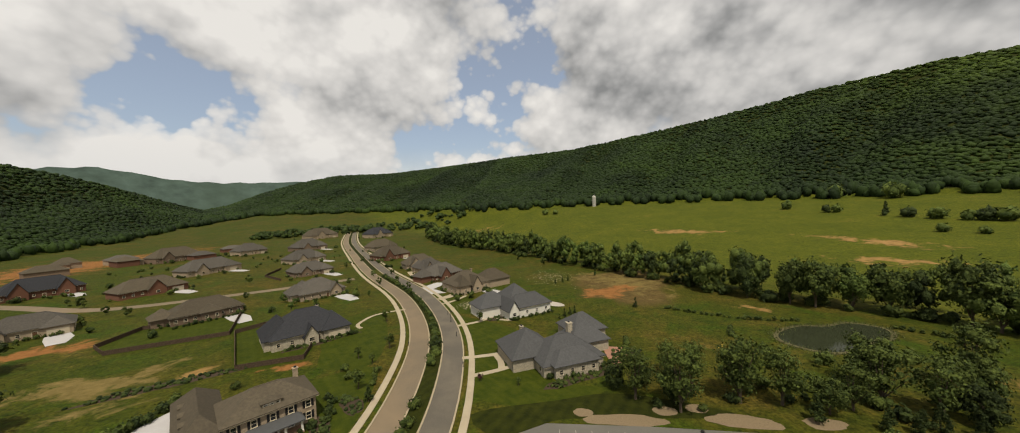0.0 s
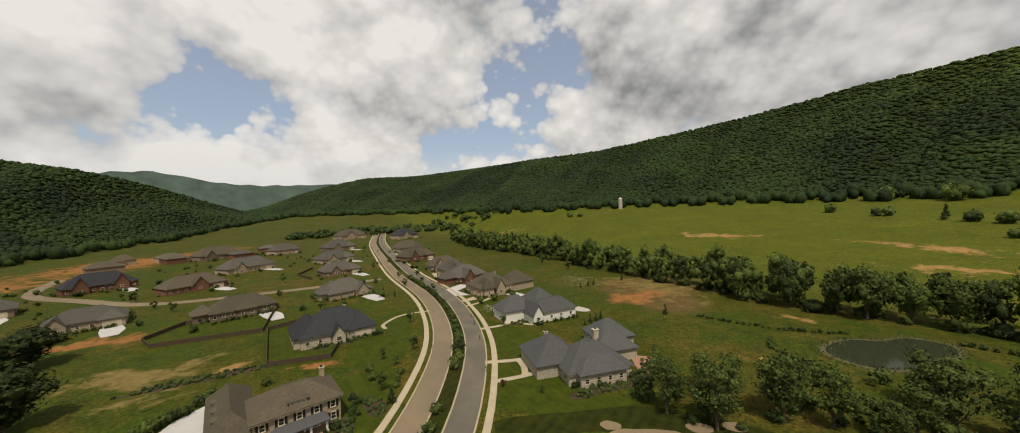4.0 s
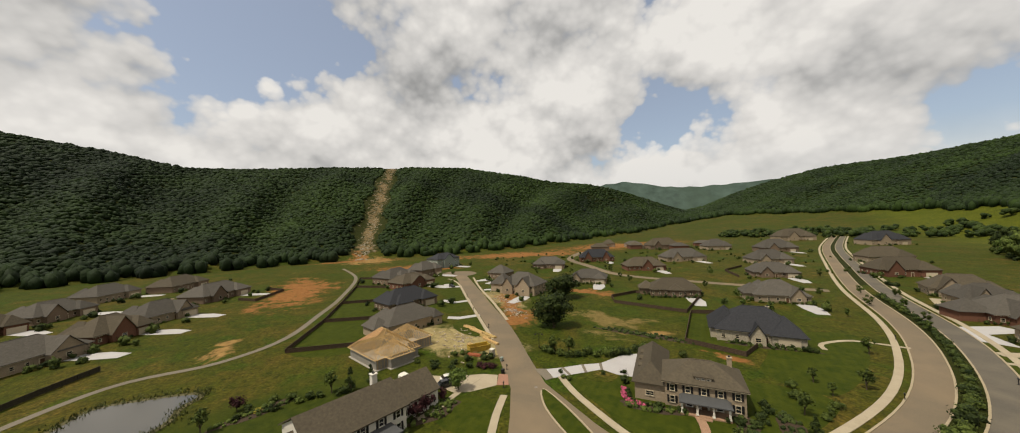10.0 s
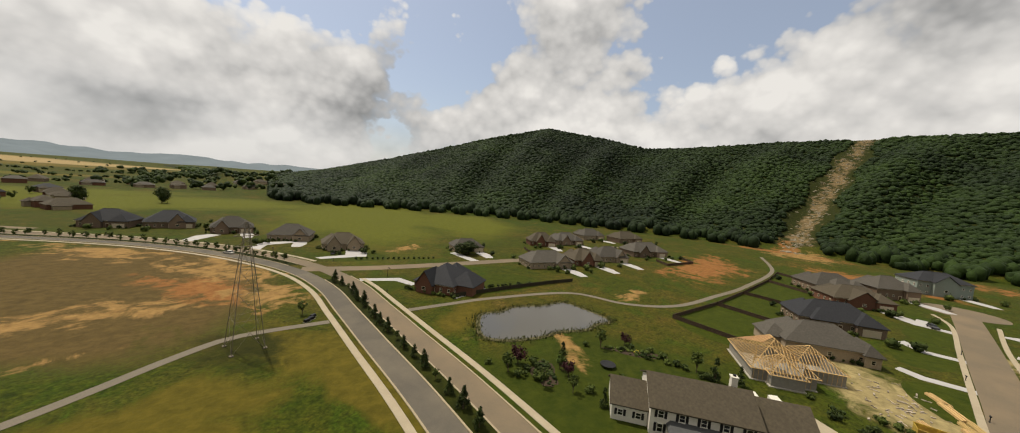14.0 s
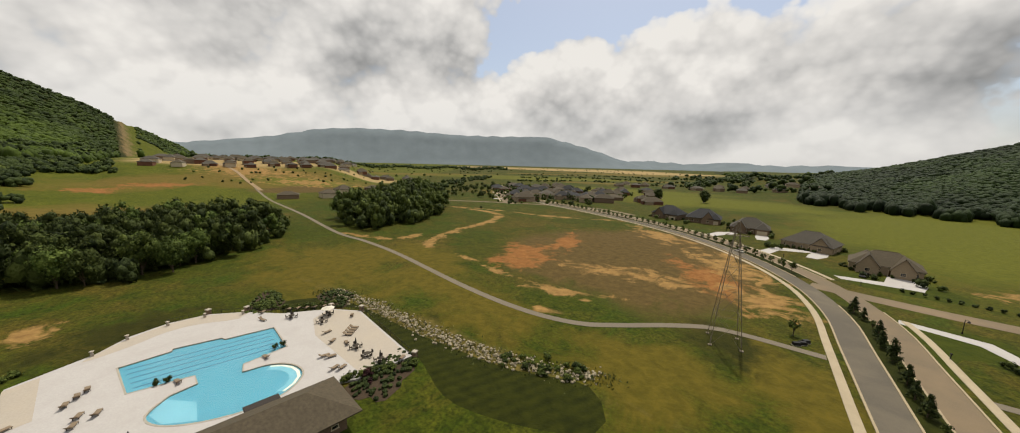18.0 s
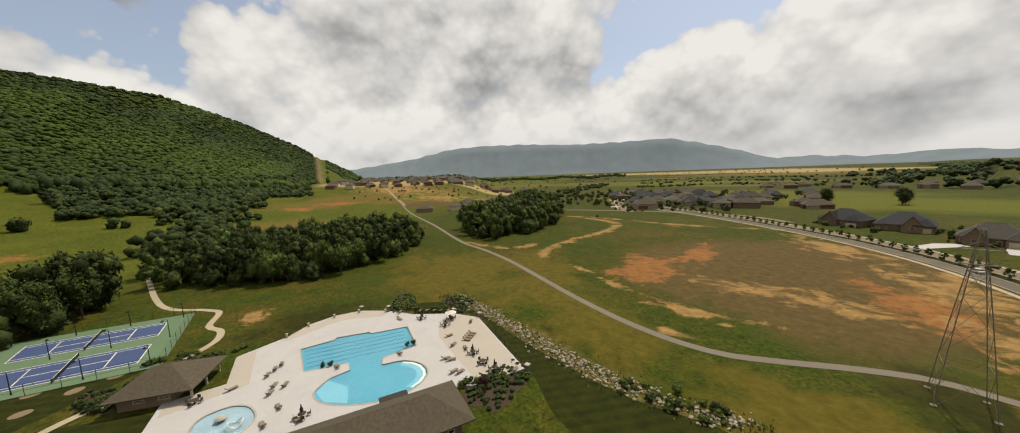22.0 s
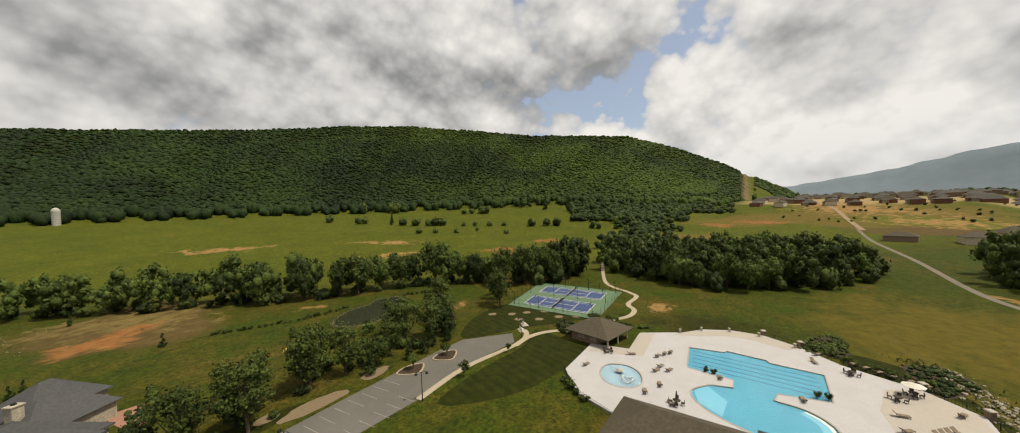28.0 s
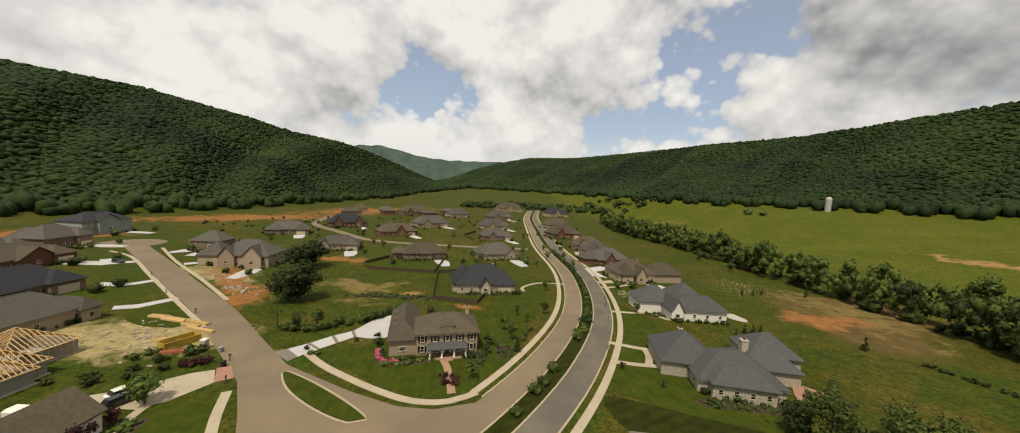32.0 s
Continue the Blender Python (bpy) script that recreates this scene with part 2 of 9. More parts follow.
def earth(name, dark, light, cover=0.0, grain=0.5, tuft=1.6, stripe=None, spots=0.12, under=None):
    """Bare or mown ground that frays out into the grass: 'edge' runs from 0 inside to 1 at the rim of a patch."""
    m = bpy.data.materials.new(name)
    m.use_nodes = True
    tree = m.node_tree
    bsdf = tree.nodes["Principled BSDF"]
    bsdf.inputs["Roughness"].default_value, bsdf.inputs["Specular IOR Level"].default_value = 0.95, 0.1
    pos = tree.nodes.new("ShaderNodeNewGeometry").outputs["Position"]
    grass, fine = grass_colour(tree, pos)
    n = noise_node(tree, pos, grain, 7.0, 0.65, 0.3)
    if under:
        grass = mix(tree, ramp(tree, noise_node(tree, pos, 0.05, 7.0, 0.66, 0.5), [(0.38, (0, 0, 0)), (0.52, (1, 1, 1))]), grass, ramp(tree, n, [(0.3, under[0]), (0.72, under[1])]))
    if stripe:
        sep = tree.nodes.new("ShaderNodeSeparateXYZ")
        tree.links.new(pos, sep.inputs[0])
        a, width, amount = radians(stripe[0]), stripe[1], stripe[2]
        w = math_node(tree, "ADD", math_node(tree, "MULTIPLY", sep.outputs[0], math.cos(a) * math.pi / width), math_node(tree, "MULTIPLY", sep.outputs[1], math.sin(a) * math.pi / width))
        n = math_node(tree, "ADD", n, math_node(tree, "MULTIPLY", math_node(tree, "SINE", w), amount))
    soil = mix(tree, 1.0, ramp(tree, n, [(0.3, dark), (0.72, light)]), GRASS_TONE if light[1] > light[0] else (0.84, 0.76, 0.58), "MULTIPLY")
    attr = tree.nodes.new("ShaderNodeAttribute")
    attr.attribute_name = "edge"
    edge = attr.outputs["Fac"]
    ragged = noise_node(tree, pos, spots, 8.0, 0.66, 0.5)
    f = math_node(tree, "ADD", math_node(tree, "SUBTRACT", 0.75 + cover, edge), math_node(tree, "MULTIPLY", math_node(tree, "SUBTRACT", ragged, 0.5), tuft * 2))
    f = math_node(tree, "MULTIPLY", ramp(tree, f, [(0.1, (0, 0, 0)), (0.42, (1, 1, 1))]), ramp(tree, edge, [(0.8, (1, 1, 1)), (1.0, (0, 0, 0))]))
    tree.links.new(mix(tree, f, grass, soil), bsdf.inputs["Base Color"])
    grass_bump(tree, fine, bsdf)
    MATS[name] = m
    return m


# kinds of ground laid into the grass, in the order in which they lie over one another: dark and light tone, cover, raggedness, size of the fraying
SOILS = {
    "forest_floor": ((0.012, 0.017, 0.004), (0.032, 0.04, 0.01), 0.6, 0.3, 0.02),
    "garden_green": ((0.02, 0.034, 0.005), (0.046, 0.06, 0.01), 0.3, 0.6, 0.12),
    "dry_grass": ((0.085, 0.074, 0.017), (0.17, 0.135, 0.036), 0.15, 0.9, 0.02),
    "green_field": ((0.06, 0.074, 0.012), (0.115, 0.125, 0.024), 0.25, 0.5, 0.02),
    "olive_grass": ((0.058, 0.054, 0.011), (0.115, 0.096, 0.022), 0.05, 1.2, 0.05),
    "rough_grass": ((0.014, 0.018, 0.004), (0.04, 0.042, 0.01), 0.0, 1.1, 0.12),
    "dry_earth": ((0.068, 0.052, 0.021), (0.128, 0.094, 0.039), 0.5, 0.9, 0.05),
    "straw": ((0.11, 0.092, 0.032), (0.22, 0.175, 0.08), -0.05, 1.8, 0.12),
    "ditch_grass": ((0.05, 0.048, 0.02), (0.15, 0.125, 0.06), 0.1, 0.9, 0.12),
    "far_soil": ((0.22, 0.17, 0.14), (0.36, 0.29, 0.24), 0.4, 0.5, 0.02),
    "clearing_soil": ((0.1, 0.08, 0.05), (0.25, 0.19, 0.12), 0.0, 1.3, 0.12),
    "building_rubble": ((0.16, 0.135, 0.115), (0.38, 0.33, 0.275), 0.25, 1.2, 0.12),
    "red_clay": ((0.17, 0.076, 0.028), (0.32, 0.165, 0.066), 0.12, 1.5, 0.12),
    "tan_soil": ((0.18, 0.115, 0.05), (0.385, 0.255, 0.115), -0.08, 1.7, 0.12),
}


def ground_material():
    m = bpy.data.materials.new("grass_ground")
    m.use_nodes = True
    tree = m.node_tree
    bsdf = tree.nodes["Principled BSDF"]
    bsdf.inputs["Roughness"].default_value, bsdf.inputs["Specular IOR Level"].default_value = 0.95, 0.1
    pos = tree.nodes.new("ShaderNodeNewGeometry").outputs["Position"]
    col, fine = grass_colour(tree, pos)
    tone = noise_node(tree, pos, 0.38, 8.0, 0.68, 0.3)
    ragged = {s: noise_node(tree, pos, s, 9.0, 0.68, 0.6) for s in (0.02, 0.05, 0.12)}
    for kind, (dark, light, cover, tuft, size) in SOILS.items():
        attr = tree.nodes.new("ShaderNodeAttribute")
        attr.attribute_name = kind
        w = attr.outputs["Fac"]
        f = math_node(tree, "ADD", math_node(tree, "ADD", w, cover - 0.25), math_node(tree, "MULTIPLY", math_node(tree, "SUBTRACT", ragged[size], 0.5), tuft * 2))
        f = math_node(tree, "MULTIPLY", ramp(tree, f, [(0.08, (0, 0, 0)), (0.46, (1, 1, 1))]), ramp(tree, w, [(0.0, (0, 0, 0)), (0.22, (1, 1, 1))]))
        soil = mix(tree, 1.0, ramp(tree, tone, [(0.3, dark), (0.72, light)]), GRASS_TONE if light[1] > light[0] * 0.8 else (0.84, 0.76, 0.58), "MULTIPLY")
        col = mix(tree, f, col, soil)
    tree.links.new(col, bsdf.inputs["Base Color"])
    grass_bump(tree, fine, bsdf)
    MATS["grass_ground"] = m
    return m


ground_material()
earth("lawn", (0.022, 0.038, 0.004), (0.052, 0.066, 0.009), 0.6, 0.35, 0.1, (40, 0.9, 0.03))
earth("dark_lawn", (0.012, 0.017, 0.003), (0.03, 0.037, 0.007), 0.6, 0.4, 0.1, (-30, 1.1, 0.07))
mat("asphalt", (0.122, 0.112, 0.098), 0.9, grain=9, spread=0.15, stain=0.6, stain_scale=0.08, stain_col=(0.2, 0.175, 0.14))
mat("street", (0.185, 0.152, 0.113), 0.9, grain=8, spread=0.13, stain=0.6, stain_scale=0.06, stain_col=(0.27, 0.205, 0.14))
mat("lot_asphalt", (0.14, 0.137, 0.13), 0.9, grain=8, spread=0.12, stain=0.5, stain_scale=0.1, stain_col=(0.19, 0.18, 0.17))
mat("concrete", (0.44, 0.385, 0.3), 0.85, grain=5, spread=0.1, stain=0.5, stain_scale=0.3, stain_col=(0.34, 0.29, 0.22))
mat("white_concrete", (0.5, 0.5, 0.545), 0.8, grain=4, spread=0.07, stain=0.4, stain_scale=0.2, stain_col=(0.42, 0.41, 0.435))
mat("tan_concrete", (0.45, 0.42, 0.4), 0.85, grain=4, spread=0.08, stain=0.4, stain_scale=0.2, stain_col=(0.5, 0.45, 0.4))
mat("kerb_concrete", (0.4, 0.34, 0.25), 0.85, grain=3, spread=0.15)
mat("trail_dirt", (0.33, 0.25, 0.165), 0.95, grain=3, spread=0.25, stain=0.5, stain_scale=0.1)
mat("ditch_grass", (0.12, 0.11, 0.055), 0.95, grain=3, spread=0.35, stain=0.6, stain_scale=0.5)
mat("trail_gravel", (0.2, 0.178, 0.15), 0.95, grain=7, spread=0.2, stain=0.4, stain_scale=0.1)
mat("mulch", (0.06, 0.043, 0.03), 0.95, grain=4, spread=0.3, bump=0.3)
mat("mulch_ring", (0.22, 0.17, 0.11), 0.95, grain=4, spread=0.2)
mat("roof_grey", (0.095, 0.088, 0.08), 0.85, grain=2.2, spread=0.22, stain=0.4, stain_scale=0.5, vary=0.18, bump=0.2)
mat("roof_dark", (0.031, 0.033, 0.041), 0.8, grain=2.2, spread=0.25, vary=0.15, bump=0.2)
mat("roof_brown", (0.09, 0.076, 0.056), 0.85, grain=2.2, spread=0.22, stain=0.4, stain_scale=0.5, vary=0.15, bump=0.2)
mat("roof_blue", (0.082, 0.085, 0.093), 0.8, grain=2.2, spread=0.18, stain=0.3, stain_scale=0.5, vary=0.1, bump=0.2)
mat("brick_tan", (0.37, 0.3, 0.225), 0.9, grain=7, spread=0.22, vary=0.15)
mat("brick_red", (0.175, 0.085, 0.058), 0.9, grain=7, spread=0.25, vary=0.15)
mat("brick_brown", (0.22, 0.16, 0.12), 0.9, grain=7, spread=0.25, vary=0.2)
mat("stone_light", (0.42, 0.38, 0.31), 0.9, grain=3.5, spread=0.35, vary=0.1)
mat("siding_white", (0.78, 0.77, 0.74), 0.6, grain=2, spread=0.04)
mat("siding_green", (0.28, 0.34, 0.33), 0.7, grain=2, spread=0.08)
mat("paint_white", (0.78, 0.77, 0.74), 0.55, grain=3, spread=0.04)
mat("paint_cream", (0.6, 0.53, 0.42), 0.6, grain=3, spread=0.06)
mat("glass_dark", (0.02, 0.023, 0.026), 0.08, grain=2, spread=0.1, spec=0.6)
mat("shutter_black", (0.018, 0.018, 0.02), 0.5, grain=4, spread=0.1)
mat("door_brown", (0.13, 0.07, 0.04), 0.5, grain=6, spread=0.2)
mat("porch_metal", (0.09, 0.095, 0.105), 0.5, grain=2, spread=0.1)
mat("fence_wood", (0.085, 0.06, 0.042), 0.9, grain=3, spread=0.35)
mat("hedge_fence", (0.05, 0.045, 0.03), 0.9, grain=3, spread=0.35)
mat("lumber", (0.62, 0.43, 0.21), 0.8, grain=5, spread=0.18, vary=0.15)
mat("wall_wrap", (0.3, 0.29, 0.28), 0.7, grain=2, spread=0.12, stain=0.4, stain_scale=0.6, stain_col=(0.3, 0.27, 0.22))
mat("plywood_brown", (0.36, 0.21, 0.11), 0.85, grain=4, spread=0.2)
mat("skip_yellow", (0.5, 0.36, 0.06), 0.6, grain=2, spread=0.2, stain=0.5, stain_scale=0.8, stain_col=(0.25, 0.17, 0.06))
mat("apron_brick", (0.36, 0.2, 0.15), 0.9, grain=4, spread=0.15)
mat("scrap_mixed", (0.44, 0.385, 0.335), 0.85, grain=0.7, spread=0.5)
mat("scrap_red", (0.4, 0.13, 0.07), 0.8, grain=4, spread=0.2)
mat("lumber_yellow", (0.52, 0.38, 0.17), 0.8, grain=4, spread=0.15)
mat("block_grey", (0.4, 0.385, 0.36), 0.9, grain=3, spread=0.2)
mat("steel", (0.3, 0.27, 0.24), 0.55, 0.6, grain=6, spread=0.2)
mat("black_metal", (0.02, 0.02, 0.022), 0.45, grain=6, spread=0.2)
mat("silo_white", (0.48, 0.48, 0.46), 0.6, grain=0.8, spread=0.12)
mat("silo_dark", (0.3, 0.3, 0.29), 0.8, grain=1.0, spread=0.25)
mat("bark", (0.11, 0.085, 0.065), 0.95, grain=8, spread=0.3, bump=0.4)
mat("rock", (0.32, 0.29, 0.23), 0.95, grain=3, spread=0.35, vary=0.3)
mat("court_green", (0.13, 0.21, 0.13), 0.85, grain=2, spread=0.07, stain=0.3, stain_scale=0.2)
mat("court_blue", (0.055, 0.09, 0.22), 0.8, grain=2, spread=0.08)
mat("pool_floor", (0.085, 0.32, 0.48), 0.6, grain=0.5, spread=0.06)
mat("wading_floor", (0.3, 0.4, 0.52), 0.6, grain=0.6, spread=0.08)
mat("pool_line", (0.02, 0.1, 0.22), 0.6)
mat("bay_line", (0.3, 0.29, 0.27), 0.8, grain=5, spread=0.3, stain=0.6, stain_scale=0.6, stain_col=(0.17, 0.165, 0.16))
mat("pool_shelf", (0.2, 0.46, 0.64), 0.6, grain=0.8, spread=0.06)
mat("chair_dark", (0.06, 0.05, 0.042), 0.7, grain=5, spread=0.3)
mat("chair_tan", (0.24, 0.19, 0.145), 0.8, grain=5, spread=0.2)
mat("canvas_dark", (0.05, 0.045, 0.045), 0.9, grain=5, spread=0.2)
mat("canvas_white", (0.7, 0.69, 0.66), 0.9, grain=5, spread=0.06)
mat("car_white", (0.75, 0.75, 0.75), 0.25, grain=2, spread=0.02, spec=0.6)
mat("car_dark", (0.03, 0.03, 0.035), 0.25, grain=2, spread=0.1, spec=0.6)
mat("car_blue", (0.09, 0.13, 0.19), 0.25, grain=2, spread=0.1, spec=0.6)
mat("rubber", (0.015, 0.015, 0.015), 0.9)
mat("brick_path", (0.36, 0.23, 0.16), 0.9, grain=5, spread=0.25)
mat("azalea", (0.5, 0.1, 0.2), 0.8, grain=4, spread=0.4)
mat("far_field", (0.3, 0.26, 0.22), 0.95, grain=0.02, spread=0.2)
# haze over the valley-head ridge, put into its blue-green base colour
mat("dim_haze_ridge", (0.07, 0.105, 0.098), 1.0, grain=0.012, spread=0.3, stain=0.6, stain_scale=0.003, stain_col=(0.06, 0.09, 0.075), spec=0.0)
# distance haze painted as a pale bluish base colour on the far hills
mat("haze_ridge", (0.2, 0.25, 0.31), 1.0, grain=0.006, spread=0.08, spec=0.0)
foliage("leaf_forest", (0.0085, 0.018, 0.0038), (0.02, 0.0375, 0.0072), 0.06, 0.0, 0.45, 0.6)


def painted_sun_patches(name, scale, dark, light):
    """Sun and cloud shade painted into a wood's colour: whole areas lighter or darker than the rest."""
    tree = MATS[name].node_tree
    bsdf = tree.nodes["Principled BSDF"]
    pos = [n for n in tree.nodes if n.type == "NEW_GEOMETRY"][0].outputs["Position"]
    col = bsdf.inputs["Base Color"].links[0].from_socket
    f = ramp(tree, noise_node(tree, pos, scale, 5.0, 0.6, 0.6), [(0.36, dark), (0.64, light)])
    # sunlight on the eastern slope, put into the colour: lighter and yellower eastward
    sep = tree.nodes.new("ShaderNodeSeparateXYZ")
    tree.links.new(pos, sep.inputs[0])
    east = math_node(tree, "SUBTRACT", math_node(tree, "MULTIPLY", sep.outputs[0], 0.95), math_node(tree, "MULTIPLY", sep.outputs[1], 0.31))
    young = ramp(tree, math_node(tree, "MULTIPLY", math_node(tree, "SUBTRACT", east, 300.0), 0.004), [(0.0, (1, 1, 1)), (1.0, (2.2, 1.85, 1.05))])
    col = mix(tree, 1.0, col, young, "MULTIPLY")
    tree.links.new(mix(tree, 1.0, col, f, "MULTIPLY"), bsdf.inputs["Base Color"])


painted_sun_patches("leaf_forest", 0.0042, (0.55, 0.6, 0.66), (1.55, 1.5, 1.05))
foliage("leaf_edge", (0.01, 0.022, 0.004), (0.056, 0.082, 0.015), 0.3, 0.1, 0.8, 1.4)
foliage("leaf_tree", (0.018, 0.033, 0.006), (0.098, 0.125, 0.024), 0.5, 0.25)
foliage("leaf_dark", (0.011, 0.021, 0.005), (0.055, 0.075, 0.016), 0.6, 0.2)
foliage("leaf_light", (0.034, 0.064, 0.011), (0.13, 0.175, 0.034), 0.6, 0.2)
foliage("leaf_red", (0.02, 0.006, 0.008), (0.075, 0.025, 0.025), 0.6, 0.2)
foliage("leaf_yellow", (0.15, 0.14, 0.02), (0.38, 0.33, 0.05), 0.6, 0.1)
foliage("reed", (0.05, 0.065, 0.018), (0.13, 0.14, 0.045), 0.5, 0.1)


def water_material(name, tint, rough):
    m = bpy.data.materials.new(name)
    m.use_nodes = True
    tree = m.node_tree
    bsdf = tree.nodes["Principled BSDF"]
    bsdf.inputs["Base Color"].default_value = (*tint, 1)
    bsdf.inputs["Roughness"].default_value, bsdf.inputs["IOR"].default_value = rough, 1.33
    pos = tree.nodes.new("ShaderNodeNewGeometry").outputs["Position"]
    b = tree.nodes.new("ShaderNodeBump")
    b.inputs["Strength"].default_value, b.inputs["Distance"].default_value = 0.15, 0.03
    tree.links.new(noise_node(tree, pos, 1.6, 4.0, 0.6), b.inputs["Height"])
    tree.links.new(b.outputs[0], bsdf.inputs["Normal"])
    MATS[name] = m
    return m


water_material("pond_water", (0.026, 0.03, 0.016), 0.05).node_tree.nodes["Principled BSDF"].inputs["Specular IOR Level"].default_value = 0.1
water_material("pond_murky", (0.085, 0.08, 0.068), 0.06)
water_material("pool_water", (0.75, 0.95, 1.0), 0.02).node_tree.nodes["Principled BSDF"].inputs["Transmission Weight"].default_value = 1.0

# ---- builders ----
def mesh_of(name, verts, faces, material, smooth=False):
    me = bpy.data.meshes.new(name)
    me.from_pydata([tuple(v) for v in verts], [], faces)
    me.materials.append(MATS[material])
    if smooth:
        me.polygons.foreach_set("use_smooth", [True] * len(me.polygons))
    me.update()
    return me


def bulk_mesh(name, verts, faces, material, smooth=True):
    """A large triangle mesh from arrays."""
    me = bpy.data.meshes.new(name)
    n, k = len(verts), len(faces)
    me.vertices.add(n)
    me.vertices.foreach_set("co", np.asarray(verts, dtype=np.float32).ravel())
    me.loops.add(3 * k)
    me.loops.foreach_set("vertex_index", np.asarray(faces, dtype=np.int32).ravel())
    me.polygons.add(k)
    me.polygons.foreach_set("loop_start", np.arange(0, 3 * k, 3, dtype=np.int32))
    me.polygons.foreach_set("use_smooth", np.full(k, smooth))
    me.materials.append(MATS[material])
    me.update(calc_edges=True)
    me.validate()
    return me


def part(name, me, parent=None, label="", at=None, rot=0.0):
    """Links a mesh as one object, under a thing or a part where one is given."""
    ob = new(name, me)
    if parent is not None:
        ob.parent = parent
    if at is not None:
        ob.matrix_basis = pose(at[0], at[1], at[2], 0, 0, rot)
    if label:
        ob["label"] = label
    return ob


def thing(name, x, y, z, rot, label, category, group="", kind=""):
    """An Empty at the base of a thing, to hold its parts."""
    ob = new(name)
    ob.empty_display_size = 0.3
    ob.matrix_basis = pose(x, y, z, 0, 0, rot)
    return tagged(ob, label, category, group, kind)


def box_data(x0, y0, z0, x1, y1, z1, bevel=0.0):
    """Vertices and faces of a box, with its top edges chamfered by bevel."""
    if bevel <= 0:
        v = [(x0, y0, z0), (x1, y0, z0), (x1, y1, z0), (x0, y1, z0), (x0, y0, z1), (x1, y0, z1), (x1, y1, z1), (x0, y1, z1)]
        return v, [(0, 3, 2, 1), (4, 5, 6, 7), (0, 1, 5, 4), (1, 2, 6, 5), (2, 3, 7, 6), (3, 0, 4, 7)]
    b = bevel
    v = [(x0, y0, z0), (x1, y0, z0), (x1, y1, z0), (x0, y1, z0), (x0, y0, z1 - b), (x1, y0, z1 - b), (x1, y1, z1 - b), (x0, y1, z1 - b),
         (x0 + b, y0 + b, z1), (x1 - b, y0 + b, z1), (x1 - b, y1 - b, z1), (x0 + b, y1 - b, z1)]
    f = [(0, 3, 2, 1), (8, 9, 10, 11)] + [(i, (i + 1) % 4, 4 + (i + 1) % 4, 4 + i) for i in range(4)] + [(4 + i, 4 + (i + 1) % 4, 8 + (i + 1) % 4, 8 + i) for i in range(4)]
    return v, f


def join(pieces):
    """Several (vertices, faces) put into one."""
    vs, fs = [], []
    for v, f in pieces:
        n = len(vs)
        vs += list(v)
        fs += [tuple(i + n for i in q) for q in f]
    return vs, fs


def u_frame(x0, x1, a, b, z0, z1, top, y):
    """A door surround: two jambs and a head in one piece."""
    o = [(x0, z0), (a, z0), (a, z1), (b, z1), (b, z0), (x1, z0), (x1, top), (x0, top)]
    v = [(p, y, q) for p, q in o] + [(p, 0.0, q) for p, q in o]
    return v, [(0, 1, 2, 7), (2, 3, 6, 7), (3, 4, 5, 6), (15, 10, 9, 8), (15, 14, 11, 10), (14, 13, 12, 11)] + [(i, 8 + i, 8 + (i + 1) % 8, (i + 1) % 8) for i in range(8)]


def tube_data(p, q, r0, r1, sides=6):
    """A tapered rod from p to q."""
    p, q = Vector(p), Vector(q)
    d = (q - p).normalized()
    u = d.cross(Vector((0, 0, 1)) if abs(d.z) < 0.9 else Vector((1, 0, 0))).normalized()
    w = d.cross(u)
    ring = [(math.cos(2 * math.pi * i / sides), math.sin(2 * math.pi * i / sides)) for i in range(sides)]
    v = [p + (u * c + w * s) * r0 for c, s in ring] + [q + (u * c + w * s) * r1 for c, s in ring]
    f = [(i, (i + 1) % sides, sides + (i + 1) % sides, sides + i) for i in range(sides)]
    return v, f + [tuple(range(sides))[::-1], tuple(range(sides, 2 * sides))]


def lathe_data(profile, sides=16):
    """A turned body from (radius, height) pairs."""
    v, f = [], []
    for r, z in profile:
        v += [(r * math.cos(2 * math.pi * i / sides), r * math.sin(2 * math.pi * i / sides), z) for i in range(sides)]
    for k in range(len(profile) - 1):
        for i in range(sides):
            a, b = k * sides + i, k * sides + (i + 1) % sides
            f.append((a, b, b + sides, a + sides))
    f += [tuple(range(sides))[::-1], tuple(range(len(v) - sides, len(v)))]
    return v, f


def smooth_line(pts, step=4.0, closed=False):
    """Points along a Catmull-Rom curve through the given ones."""
    p = [Vector((a[0], a[1], 0)) for a in pts]
    out = []
    n = len(p)
    for i in range(n if closed else n - 1):
        if closed:
            a, b, c, d = p[i - 1], p[i], p[(i + 1) % n], p[(i + 2) % n]
        else:
            a, b, c, d = p[max(i - 1, 0)], p[i], p[i + 1], p[min(i + 2, n - 1)]
        k = max(1, int((c - b).length / step))
        for j in range(k):
            t = j / k
            out.append(0.5 * (2 * b + (c - a) * t + (2 * a - 5 * b + 4 * c - d) * t * t + (3 * b - a - 3 * c + d) * t ** 3))
    if not closed:
        out.append(p[-1])
    return out


def offset_line(line, d):
    """A line moved sideways by d, to its left."""
    out = []
    for i, q in enumerate(line):
        t = (line[min(i + 1, len(line) - 1)] - line[max(i - 1, 0)]).normalized()
        out.append(q + Vector((-t.y, t.x, 0)) * d)
    return out


